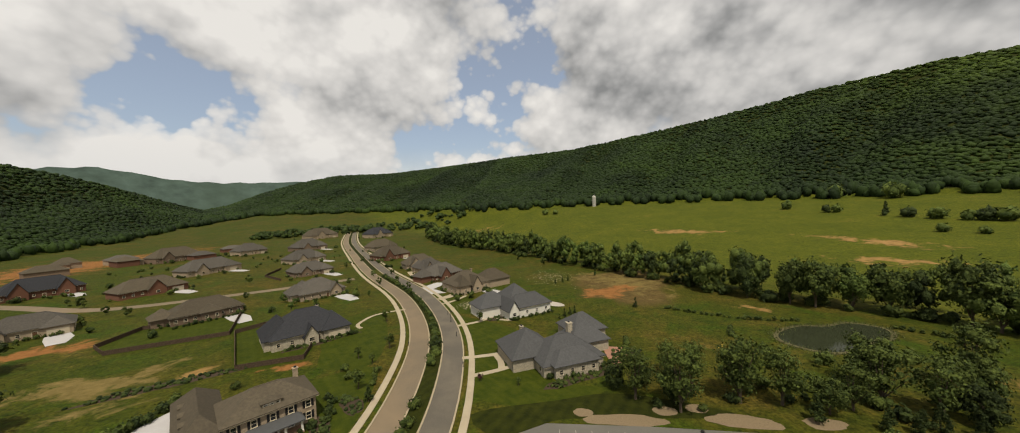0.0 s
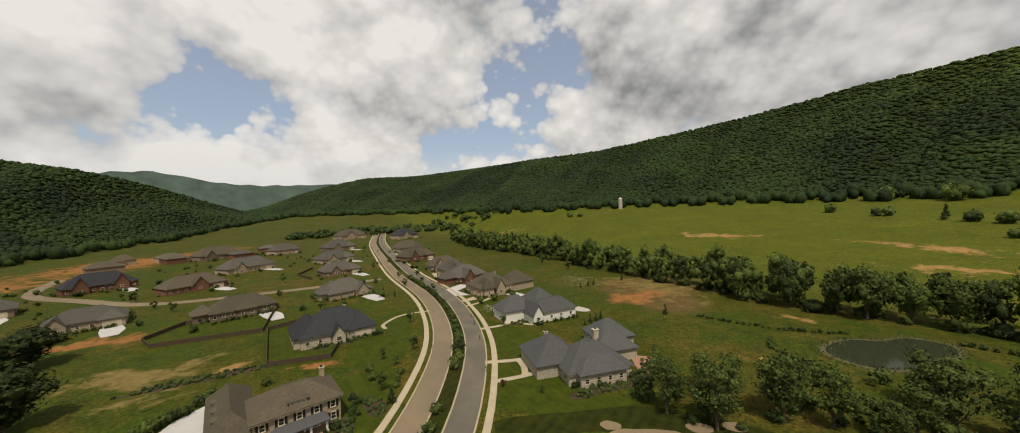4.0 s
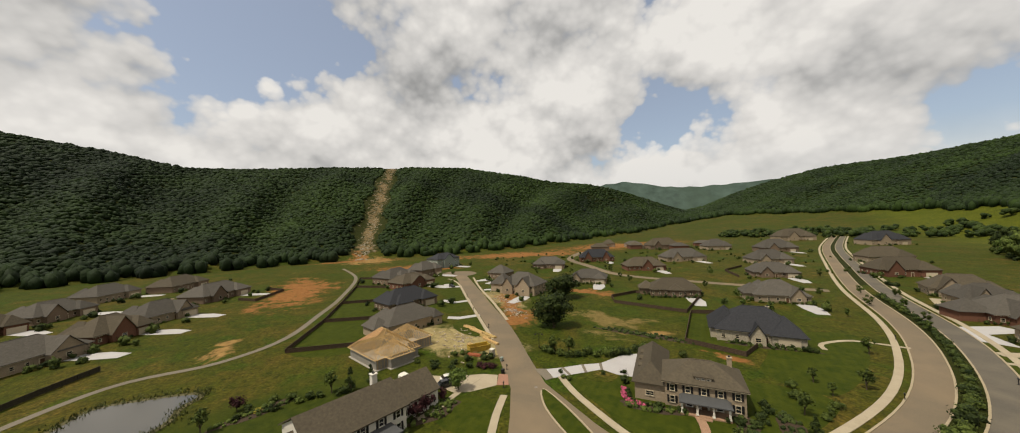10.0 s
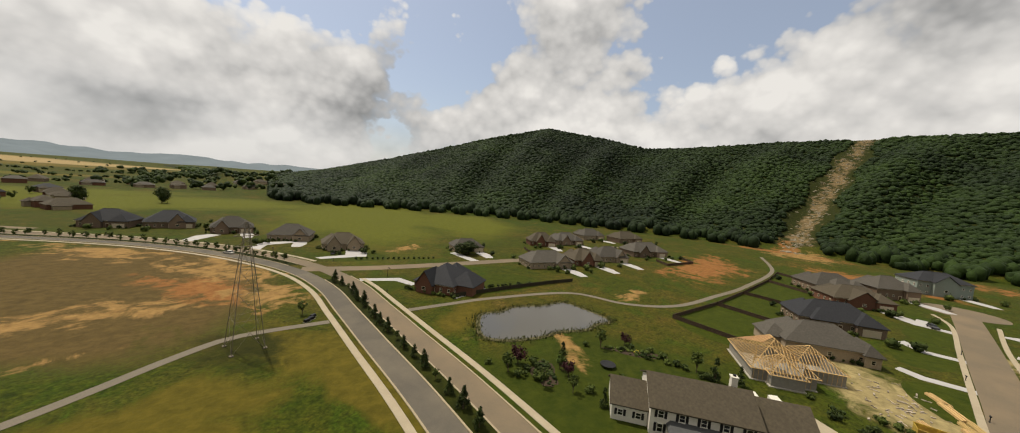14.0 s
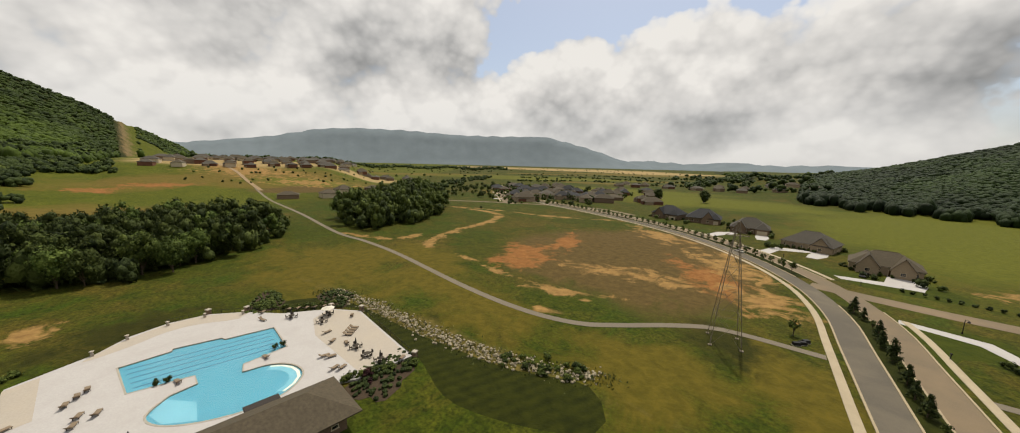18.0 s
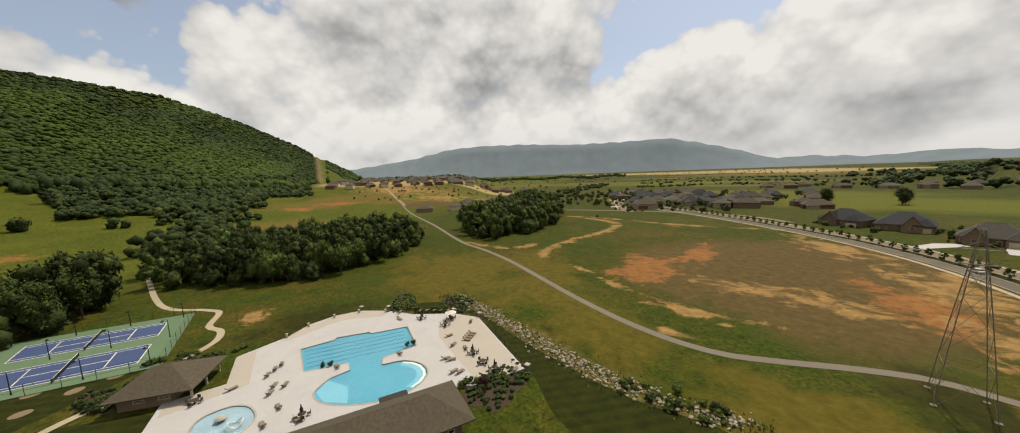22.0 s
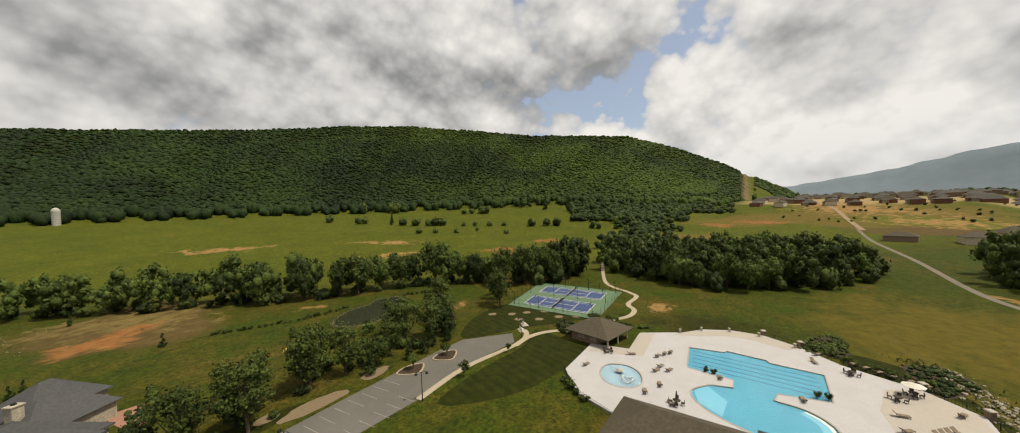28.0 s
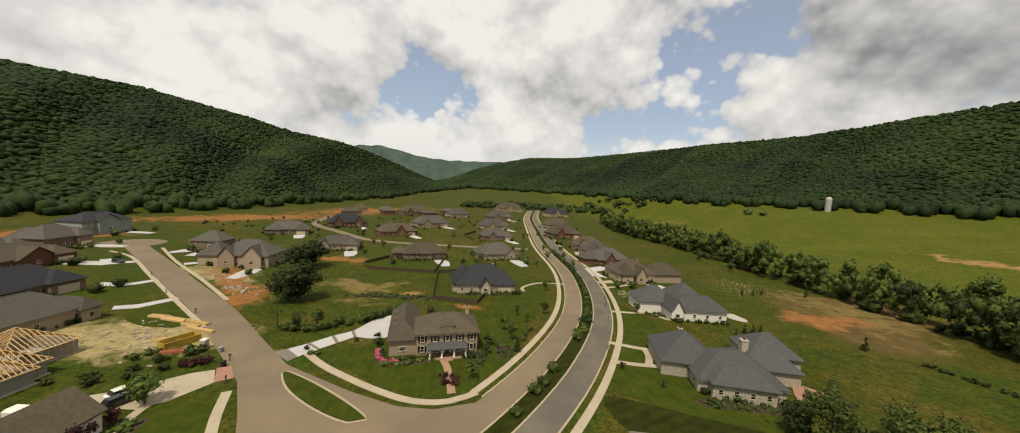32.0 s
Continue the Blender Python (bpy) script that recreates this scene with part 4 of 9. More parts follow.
def wall_windows(h, x0, y0, x1, y1, eave, step, white=False, shutters=False, sides="fblr", storeys=1, size=(1.0, 1.15), door=False):
    """Windows spaced along the walls of a block."""
    for s in sides:
        length = (x1 - x0) if s in "fb" else (y1 - y0)
        n = max(1, int(length / step))
        for k in range(n):
            u = (k + 0.5) * length / n
            for st in range(storeys):
                z = 0.75 + st * (eave / storeys) if storeys > 1 else eave * 0.32
                if s == "f":
                    if door and st == 0 and k == n // 2:
                        continue
                    add_window(h, x0 + u, y0, z, 0, *size, white, shutters)
                elif s == "b":
                    add_window(h, x0 + u, y1, z, 180, *size, white, shutters)
                elif s == "l":
                    add_window(h, x0, y0 + u, z, -90, *size, white, shutters)
                else:
                    add_window(h, x1, y0 + u, z, 90, *size, white, shutters)


def gable_block(h, x0, y0, x1, y1, eave, rh, wall, roof, axis):
    """A projecting wing with an upright gable wall under its roof."""
    ov = 0.4
    if axis == "y":
        m, d = (x0 + x1) / 2, (y0 + y1) / 2
        v = [(x0, y0, 0), (x1, y0, 0), (x1, y1, 0), (x0, y1, 0), (x0, y0, eave), (x1, y0, eave), (x1, y1, eave), (x0, y1, eave), (m, y0, eave + rh - 0.1), (m, y1, eave + rh - 0.1)]
        f = [(0, 1, 5, 8, 4), (2, 3, 7, 9, 6), (1, 2, 6, 5), (3, 0, 4, 7)]
    else:
        m = (y0 + y1) / 2
        v = [(x0, y0, 0), (x1, y0, 0), (x1, y1, 0), (x0, y1, 0), (x0, y0, eave), (x1, y0, eave), (x1, y1, eave), (x0, y1, eave), (x0, m, eave + rh - 0.1), (x1, m, eave + rh - 0.1)]
        f = [(0, 1, 5, 4), (1, 2, 6, 9, 5), (2, 3, 7, 6), (3, 0, 4, 8, 7)]
    part("wall", mesh_of("wall", v, f, wall), h)
    k = rh / (((x1 - x0) if axis == "y" else (y1 - y0)) / 2)
    t = 0.2
    if axis == "y":
        a, b, c = x0 - ov, (x0 + x1) / 2, x1 + ov
        lo = eave - k * ov
        prof = [(a, lo), (b, eave + rh), (c, lo), (c, lo + t), (b, eave + rh + t), (a, lo + t)]
        v = [(p, y0 - ov, q) for p, q in prof] + [(p, y1 + ov * 0.3, q) for p, q in prof]
    else:
        a, b, c = y0 - ov, (y0 + y1) / 2, y1 + ov
        lo = eave - k * ov
        prof = [(a, lo), (b, eave + rh), (c, lo), (c, lo + t), (b, eave + rh + t), (a, lo + t)]
        v = [(x0 - ov, p, q) for p, q in prof] + [(x1 + ov, p, q) for p, q in prof]
    f = [(i, (i + 1) % 6, 6 + (i + 1) % 6, 6 + i) for i in range(6)] + [(0, 1, 4, 5), (1, 2, 3, 4), (6, 11, 10, 7), (7, 10, 9, 8)]
    part("roof", mesh_of("roof", v, f, roof), h)


def chimney(h, x, y, z0, z1, wall="brick_tan", s=0.8):
    c = part("chimney", mesh_of("chimney", *join([box_data(x - s / 2, y - s / 2, z0, x + s / 2, y + s / 2, z1), box_data(x - s / 2 - 0.12, y - s / 2 - 0.12, z1, x + s / 2 + 0.12, y + s / 2 + 0.12, z1 + 0.2, 0.05)]), wall), h)
    part("flue", mesh_of("flue", *join([box_data(x - 0.22, y - 0.22, z1 + 0.2, x + 0.22, y + 0.22, z1 + 0.5, 0.05)]), "shutter_black"), c)


GARAGE = [mesh_of("garage_door", *join([box_data(-2.4, -0.07, 0, 2.4, 0, 2.2)] + [box_data(-2.3 + i * 1.17, -0.1, 0.1 + j * 0.53, -1.21 + i * 1.17, -0.07, 0.55 + j * 0.53) for i in range(4) for j in range(4)]), m) for m in ("paint_cream", "paint_white")]
VENT = mesh_of("roof_vent", *box_data(-0.22, -0.18, 0, 0.22, 0.18, 0.3, 0.06), "shutter_black")


HOUSES = []


def house(p, rot, w, d, eave=2.7, rh=2.6, wall="brick_tan", roof="roof_grey", label="", wings=(), step=3.0, white=False, shutters=False, storeys=1, sides="fblr", stack=None, door=True, name="house"):
    """A house whose front runs from p along rot; d deep, away from the front. wings: (x0, y0, x1, y1, eave, roof height, 'h' hip or gable axis)."""
    eave, rh = eave * 1.1, rh * 1.3
    wings = [(a, b, c, e_, f_ * 1.1, g_ * 1.3, k_) for a, b, c, e_, f_, g_, k_ in wings]
    wings = list(wings)
    pick = random.Random(int(p[0] * 7 + p[1] * 13))
    extra = pick.random()
    if w > 14 and len(wings) < 3 and storeys == 1:
        wings.append((w * (0.04 + 0.1 * extra), d * 0.45, w * (0.4 + 0.1 * extra), d + 2.2, eave * 0.995, rh * 0.78, "h"))
        if len(wings) < 3:
            wings.append((w * 0.66, -1.8, w * 0.99, d * 0.6, eave * 0.99, rh * 0.66, "h"))
    HOUSES.append((p, rot, w, d))
    h = thing(name, p[0], p[1], ground_z(*p), rot, label, "house", "houses of the valley estate")
    part("wall", mesh_of("wall", *box_data(0, 0, -0.3, w, d, eave), wall), h)
    part("roof", mesh_of("roof", *hip_roof(0, 0, w, d, eave, rh), roof), h)
    part("fascia", mesh_of("fascia", *join([box_data(-0.5, -0.5, eave - 0.14, w + 0.5, -0.4, eave - 0.005), box_data(-0.5, d + 0.4, eave - 0.14, w + 0.5, d + 0.5, eave - 0.005)]), "paint_cream"), h)
    wall_windows(h, 0, 0, w, d, eave, step, white, shutters, sides, storeys, door=door)
    if door:
        n = max(1, int(w / step))
        ux = (n // 2 + 0.5) * w / n
        dr = part("door", mesh_of("door", *join([box_data(ux - 0.5, -0.08, 0, ux + 0.5, -0.0, 2.0), box_data(ux - 0.36, -0.11, 1.1, ux + 0.36, -0.08, 1.8), box_data(ux - 0.36, -0.11, 0.2, ux + 0.36, -0.08, 0.95)]), "door_brown"), h)
        part("door_frame", mesh_of("door_frame", *u_frame(ux - 0.68, ux + 0.68, ux - 0.5, ux + 0.5, 0, 2.0, 2.25, -0.12), "paint_cream"), dr)
    for x0, y0, x1, y1, e, r, kind in wings:
        if kind == "h":
            part("wall", mesh_of("wall", *box_data(x0, y0, -0.3, x1, y1, e), wall), h)
            part("roof", mesh_of("roof", *hip_roof(x0, y0, x1, y1, e + 0.012, r), roof), h)
        else:
            gable_block(h, x0, y0, x1, y1, e, r, wall, roof, kind)
        if y0 < 0:
            if kind == "y":
                add_window(h, (x0 + x1) / 2, y0, e * 0.35, 0, 1.5, 1.2, white)
            elif x1 - x0 > 5 and kind == "h" and x0 > w * 0.5:
                gx = (x0 + x1) / 2
                g = part("garage_door", GARAGE[1 if white else 0], h, "panelled double garage door", at=(gx, y0, 0))
                part("lintel", mesh_of("lintel", *box_data(gx - 2.5, y0 - 0.06, 2.2, gx + 2.5, y0, 2.4), "paint_cream"), g).matrix_basis = pose(-gx, -y0, 0)
            else:
                wall_windows(h, x0, y0, x1, y1, e, 2.6, white, shutters, "f", 1)
    if stack:
        chimney(h, *stack, wall)
    # vents on the rear slope, and caps along the ridge
    for k in range(2 + int(extra * 3)):
        vx, vy = w * pick.uniform(0.3, 0.7), d * pick.uniform(0.62, 0.8)
        vz = eave + rh * (1 - (vy - d / 2) / (d / 2 + 0.55)) if w >= d else eave + rh * 0.4
        part("roof_vent", VENT, h, at=(vx, vy, vz - 0.05))
    if w >= d:
        half = (d + 1.1) / 2
        part("ridge_cap", mesh_of("ridge_cap", *box_data(-0.55 + half, d / 2 - 0.14, eave + rh - 0.06, w + 0.55 - half, d / 2 + 0.14, eave + rh + 0.05, 0.04), roof), h)
    return h

# ---- the houses, one by one ----
def manor():
    """Grey two-storey house with a full-width hip roof, porch and a long garage wing."""
    h = house((-50.3, 50.0), 46, 13.4, 9.5, 4.3, 2.4, "brick_tan", "roof_brown", "two-storey tan brick house with a grey hip roof and white porch", sides="lr", step=3.6, storeys=2, door=False, stack=(12.0, 8.2, 4.5, 7.6))
    for k in range(5):
        add_window(h, 1.3 + k * 2.7, 0, 2.95, 0, 0.95, 1.3, False, True)
    for k in (0, 4):
        add_window(h, 1.3 + k * 2.7, 0, 0.7, 0, 0.95, 1.4, False, True)
    # front porch
    porch = part("porch", mesh_of("porch", *join([box_data(2.6, -2.6, 0, 10.8, 0, 0.28, 0.05), box_data(5.7, -3.4, 0, 7.7, -2.6, 0.14)]), "brick_path"), h)
    part("porch_roof", mesh_of("porch_roof", *join([box_data(2.4, -2.9, 2.25, 11.0, 0, 2.45), ([(2.4, -2.9, 2.45), (11.0, -2.9, 2.45), (10.3, 0, 2.85), (3.1, 0, 2.85)], [(0, 1, 2, 3)]), ([(2.4, -2.9, 2.45), (3.1, 0, 2.85), (2.4, 0, 2.45), (11.0, -2.9, 2.45), (11.0, 0, 2.45), (10.3, 0, 2.85)], [(0, 1, 2), (3, 4, 5)])]), "porch_metal"), porch, "dark metal porch roof")
    for x in (2.9, 5.4, 8.0, 10.5):
        part("column", mesh_of("column", *join([box_data(x - 0.17, -2.5, 0.28, x + 0.17, -2.16, 2.25), box_data(x - 0.25, -2.58, 0.28, x + 0.25, -2.08, 0.48), box_data(x - 0.25, -2.58, 2.05, x + 0.25, -2.08, 2.25)]), "paint_white"), porch, "white square column")
    dr = part("door", mesh_of("door", *join([box_data(6.2, -0.1, 0.28, 7.2, 0, 2.1)]), "door_brown"), h)
    part("door_frame", mesh_of("door_frame", *u_frame(5.8, 7.6, 6.2, 7.2, 0.28, 2.12, 2.25, -0.08), "paint_white"), dr)
    for x in (4.2, 9.2):
        add_window(h, x, 0, 0.5, 0, 1.2, 1.5, True)
    # dormer with three small lights
    dm = part("dormer", mesh_of("dormer", *box_data(5.3, 0.6, 4.9, 8.1, 3.6, 6.0), "paint_cream"), h)
    part("dormer_roof", mesh_of("dormer_roof", *hip_roof(5.3, 0.6, 8.1, 4.4, 6.0, 0.5, 0.3), "roof_brown"), dm)
    for x in (5.85, 6.7, 7.55):
        add_window(h, x, 0.6, 5.2, 0, 0.7, 0.65, True)
    # garage wing
    part("wall", mesh_of("wall", *box_data(-5.6, 0.6, -0.3, 0.0, 19.0, 3.4), "brick_tan"), h)
    part("roof", mesh_of("roof", *hip_roof(-5.6, 0.6, 0.4, 19.0, 3.4, 3.4), "roof_brown"), h)
    add_window(h, -2.8, 0.6, 1.0, 0, 1.6, 1.0)
    for k in range(3):
        y = 6.0 + k * 3.8
        part("garage_door", mesh_of("garage_door", *join([box_data(-5.7, y - 1.4, 0, -5.6, y + 1.4, 2.2)] + [box_data(-5.74, y - 1.3, 0.12 + j * 0.53, -5.7, y + 1.3, 0.55 + j * 0.53) for j in range(4)]), "paint_cream"), h, "panelled cream garage door")
        dm2 = part("dormer", mesh_of("dormer", *box_data(-5.0, y - 0.7, 3.7, -3.4, y + 0.7, 4.8), "brick_tan"), h)
        part("dormer_roof", mesh_of("dormer_roof", *hip_roof(-5.0, y - 0.7, -2.6, y + 0.7, 4.8, 0.6, 0.2, "x"), "roof_brown"), dm2)
    return h


manor()


def white_house():
    """White two-storey house with black shutters and a long brown roof, close below the camera."""
    h = thing("house", -50.6, -15.5, 0, 121, "large white two-storey house with black shutters and brown roof", "house", "houses of the valley estate")
    part("wall", mesh_of("wall", *box_data(4.5, 0, -0.3, 20.5, 11, 4.7), "siding_white"), h)
    gable_roof = [(4.1, -0.6, 4.55), (20.9, -0.6, 4.55), (20.9, 5.5, 7.7), (4.1, 5.5, 7.7), (4.1, 11.6, 4.55), (20.9, 11.6, 4.55)]
    t = [(a, b, c + 0.22) for a, b, c in gable_roof]
    f = [(0, 3, 2, 1), (3, 4, 5, 2), (6, 7, 8, 9), (9, 8, 11, 10), (0, 1, 7, 6), (5, 4, 10, 11), (0, 6, 9, 3), (3, 9, 10, 4), (1, 2, 8, 7), (2, 5, 11, 8)]
    part("roof", mesh_of("roof", gable_roof + t, f, "roof_brown"), h)
    for gx in (4.52, 20.48):
        part("gable", mesh_of("gable", *join([([(gx, 0, 4.7), (gx, 11, 4.7), (gx, 5.5, 7.5), (gx - 0.1, 0, 4.7), (gx - 0.1, 11, 4.7), (gx - 0.1, 5.5, 7.5)], [(0, 1, 2), (3, 5, 4), (0, 2, 5, 3), (1, 4, 5, 2)])]), "siding_white"), h)
    for k in range(5):
        add_window(h, 6.1 + k * 3.2, 0, 3.0, 0, 1.0, 1.3, True, True)
        if k in (0, 4):
            add_window(h, 6.1 + k * 3.2, 0, 0.6, 0, 1.0, 1.5, True, True)
    porch = part("porch", mesh_of("porch", *box_data(7.5, -2.6, 0, 17.5, 0, 0.3, 0.05), "concrete"), h)
    pr = [(7.0, -3.0, 2.3), (18.0, -3.0, 2.3), (17.4, 0, 2.95), (7.6, 0, 2.95), (7.0, -3.0, 2.1), (18.0, -3.0, 2.1), (18.0, 0, 2.1), (7.0, 0, 2.1), (18.0, 0, 2.3), (7.0, 0, 2.3)]
    part("porch_roof", mesh_of("porch_roof", pr, [(0, 1, 2, 3), (4, 7, 6, 5), (4, 5, 1, 0), (1, 5, 6, 8), (1, 8, 2), (0, 3, 9), (4, 0, 9, 7)], "porch_metal"), porch, "dark metal porch roof")
    for x in (7.6, 10.8, 14.2, 17.4):
        part("column", mesh_of("column", *join([box_data(x - 0.16, -2.6, 0.3, x + 0.16, -2.28, 2.1), box_data(x - 0.24, -2.68, 0.3, x + 0.24, -2.2, 0.5)]), "paint_white"), porch)
    part("door", mesh_of("door", *box_data(12.0, -0.1, 0.3, 13.1, 0, 2.1), "door_brown"), h)
    # the lower wing at one end
    gable_block(h, -1.5, 1.5, 4.4, 10.0, 3.0, 2.6, "siding_white", "roof_brown", "x")
    wall_windows(h, -1.5, 1.5, 4.4, 10.0, 3.0, 2.0, True, True, "f")
    # garage wing behind, with a gable to the street
    gable_block(h, 19.0, 2.5, 29.5, 11.0, 3.4, 2.9, "siding_white", "roof_brown", "x")
    for k in range(3):
        add_window(h, 21.8 + k * 3.0, 2.5, 0.9, 0, 1.0, 1.3, True, True)
    add_window(h, 29.5, 5.2, 2.9, 90, 1.0, 1.1, True, True)
    for k in range(2):
        add_window(h, 29.5, 4.6 + k * 3.4, 0.9, 90, 1.0, 1.3, True, True)
    for x in (22.0, 25.5):
        part("dormer", mesh_of("dormer", *box_data(x, 7.5, 4.0, x + 1.6, 10.5, 5.6, 0.3), "siding_white"), h)
    chimney(h, 19.4, 9.2, 4.0, 8.0, "siding_white", 1.0)
    return h


white_house()

# dark-roofed brick house with a sharp central gable
house((-72, 90), 43, 20, 14, 2.9, 4.6, "stone_light", "roof_dark", "stone house with a steep dark slate-coloured hip roof", [(8.0, -1.4, 11.6, 8, 2.5, 2.2, "y"), (13, -0.7, 20.6, 9, 2.7, 3.4, "h"), (-1.5, 2.0, 7, 14.6, 2.6, 4.0, "h")], sides="flr", stack=(14, 11, 4.0, 8.2))
house((-98, 143), 50, 19, 15, 2.6, 4.2, "brick_tan", "roof_grey", "tan brick house with a broad grey hip roof", [(-3, 3, 4, 12, 2.5, 3.0, "h"), (12, -1.2, 17, 8, 2.6, 2.6, "y")], sides="flr")
house((-137, 198), 54, 22, 14, 2.6, 4.0, "brick_brown", "roof_grey", "brown brick house with a low grey hip roof", [(3, -1.5, 9, 6, 2.6, 2.6, "y")], sides="fr")
house((-173, 250), 66, 26, 15, 3.0, 5.0, "brick_tan", "roof_grey", "tan brick house with a wide grey roof", [(3, -2, 10, 6, 3.0, 3.0, "y")], sides="f")
house((-222, 332), 66, 30, 18, 3.6, 6.0, "brick_brown", "roof_grey", "brown house with a grey hip roof among lawns", [(4, -2, 12, 6, 3.6, 3.6, "y")], sides="f")
house((-300, 480), 66, 42, 22, 5.0, 7.5, "brick_tan", "roof_brown", "distant tan house with a brown hip roof", [(8, -3, 20, 6, 5, 5, "y")], sides="f")
house((-126, 114), 54, 21, 12, 2.7, 3.6, "brick_brown", "roof_brown", "brown brick house with a covered back porch and dormer", [(-4.5, 3, 2, 10, 2.5, 2.6, "h"), (8, -1.4, 14, 6, 2.7, 2.0, "h")], sides="flr", step=2.6)
house((-173, 98), 52, 20, 12, 2.8, 3.4, "brick_tan", "roof_grey", "tan brick house with a grey hip roof behind shrubs", [(1, -1.2, 6, 6, 2.7, 2.4, "y")], sides="flr")
house((-240, 103), 58, 24, 13, 3.0, 4.0, "brick_brown", "roof_grey", "brown brick house with a grey roof by bare earth", [(2, -2, 9, 6, 3, 3, "h")], sides="fr")
house((-254, 154), 66, 28, 14, 3.4, 5.0, "brick_red", "roof_dark", "red brick house with steep dark gables", [(3, -2, 9, 8, 3.4, 4.0, "y"), (18, -2, 24, 8, 3.4, 4.0, "y")], sides="f")
house((-193, 154), 70, 26, 13, 2.9, 4.2, "brick_red", "roof_brown", "red brick house with a brown gabled roof", [(10, -1.5, 17, 6, 2.9, 3.4, "y")], sides="f")
house((-215, 210), 74, 32, 15, 3.2, 5.0, "brick_tan", "roof_grey", "tan brick house with a grey hip roof beside the street", [(4, -2, 11, 6, 3.2, 3.4, "y")], sides="f")
house((-308, 276), 74, 34, 16, 4.2, 6.0, "brick_brown", "roof_brown", "brown house in front of the wooded slope", [(4, -2, 12, 6, 4, 4, "y")], sides="f")
house((-266, 313), 70, 24, 16, 3.8, 5.4, "brick_tan", "roof_grey", "tan house at the far end of the estate", sides="f")
# two-storey row with steep roofs, still being finished
house((-166, 53), 39, 20, 14, 4.3, 4.4, "brick_tan", "roof_grey", "tall tan house with steep grey roofs on a bare building plot", [(-7, 2, 2, 12, 3.6, 4.0, "h"), (11, -1.5, 18, 6, 4.3, 3.2, "y"), (2, -1.0, 8, 6, 4.0, 3.0, "y")], sides="flr", storeys=2)
house((-214, 60), 38, 13, 11, 3.4, 3.6, "brick_brown", "roof_grey", "brown house with a grey roof near the turning circle", sides="fr")
house((-281, 36), 122, 24, 14, 6.6, 3.6, "siding_green", "roof_dark", "grey-green two-storey house with white balconies", [(6, -2, 16, 5, 6.6, 3.0, "y")], sides="flr", storeys=2, white=True)
# the row with fenced yards
house((-219, -1), 131, 23, 15, 3.6, 4.0, "brick_brown", "roof_grey", "brown brick house with a grey hip roof and fenced yard", [(6, -3, 16, 5, 3.4, 3.2, "h")], sides="flr", storeys=1)
house((-238, 20), 131, 18, 13, 4.6, 4.2, "brick_brown", "roof_grey", "brown brick house with grey hips by the circle", [], sides="fr")
house((-198, 6), 125, 22, 14, 3.2, 3.6, "brick_red", "roof_brown", "red-brown brick house with a gabled roof", [(5, -1.5, 16, 6, 3.0, 3.0, "y")], sides="flr")
house((-149, -1), 119, 23, 13, 3.0, 4.0, "brick_brown", "roof_dark", "brick house with a dark blue-grey hip roof", [(3, -1.6, 10, 6, 2.9, 2.6, "h")], sides="flr")
house((-116, -1), 119, 20, 13, 3.1, 3.6, "brick_tan", "roof_grey", "tan brick house with a grey hip roof and blank side wall", [(-3.5, 3, 2, 11, 2.6, 2.4, "h"), (17, -1.0, 20.5, 8, 2.7, 2.0, "h")], sides="flr", step=5.5, door=False)
# the brick house beside the pond
house((-58, -98), 118, 15, 17, 2.9, 4.4, "brick_red", "roof_dark", "red brick house with a dark hip roof and terrace", [(2, -2.2, 8, 6, 3.0, 3.4, "y"), (12, 3, 21, 14, 2.8, 3.4, "h"), (3, 12, 12, 22, 2.8, 3.4, "h")], sides="flr", stack=(8, 9, 4, 8))
# houses along the southern stretch
house((-50, -174), 166, 19, 13, 2.9, 3.8, "brick_tan", "roof_brown", "tan brick house with twin gables behind a pale drive", [(2, -2.4, 8, 6, 2.9, 3.2, "y"), (11, -2.4, 17, 6, 2.9, 3.2, "y")], sides="flr")
house((-33, -209), 156, 20, 14, 2.8, 4.2, "brick_tan", "roof_grey", "tan brick house with a broad grey hip roof and pale drive", [(12, -2, 19, 6, 2.8, 3.0, "y")], sides="flr")
house((-12, -238), 174, 19, 14, 3.0, 4.4, "brick_brown", "roof_grey", "brown brick house with a grey hip roof and dormers", [(2, -2, 8, 6, 3.0, 3.2, "y")], sides="flr")
house((14, -262), 178, 21, 15, 3.2, 4.6, "brick_brown", "roof_dark", "brown brick house with a steep dark roof", [(10, -2, 17, 6, 3.2, 3.6, "y")], sides="flr")
house((38, -272), 160, 20, 14, 3.2, 4.6, "brick_brown", "roof_dark", "dark-roofed brick house among shrubs", [(3, -2, 10, 6, 3.2, 3.4, "y")], sides="fl")
house((-110, -147), 162, 17, 10, 2.6, 3.2, "brick_tan", "roof_grey", "small tan house half hidden by a spreading tree", sides="fr")
house((-121, -99), 161, 24, 13, 2.8, 3.8, "brick_tan", "roof_grey", "tan brick house with a long grey hip roof", [(14, -2, 22, 6, 2.8, 3.0, "y")], sides="fl")
house((-149, -93), 157, 17, 12, 2.8, 4.2, "brick_red", "roof_brown", "red brick house with a steep gable", [(4, -1.6, 11, 6, 2.8, 3.8, "y")], sides="flr")
house((-173, -146), 148, 18, 12, 3.0, 4.4, "brick_red", "roof_brown", "red brick house with pointed gables", [(4, -1.6, 10, 6, 3.0, 3.8, "y")], sides="fr")
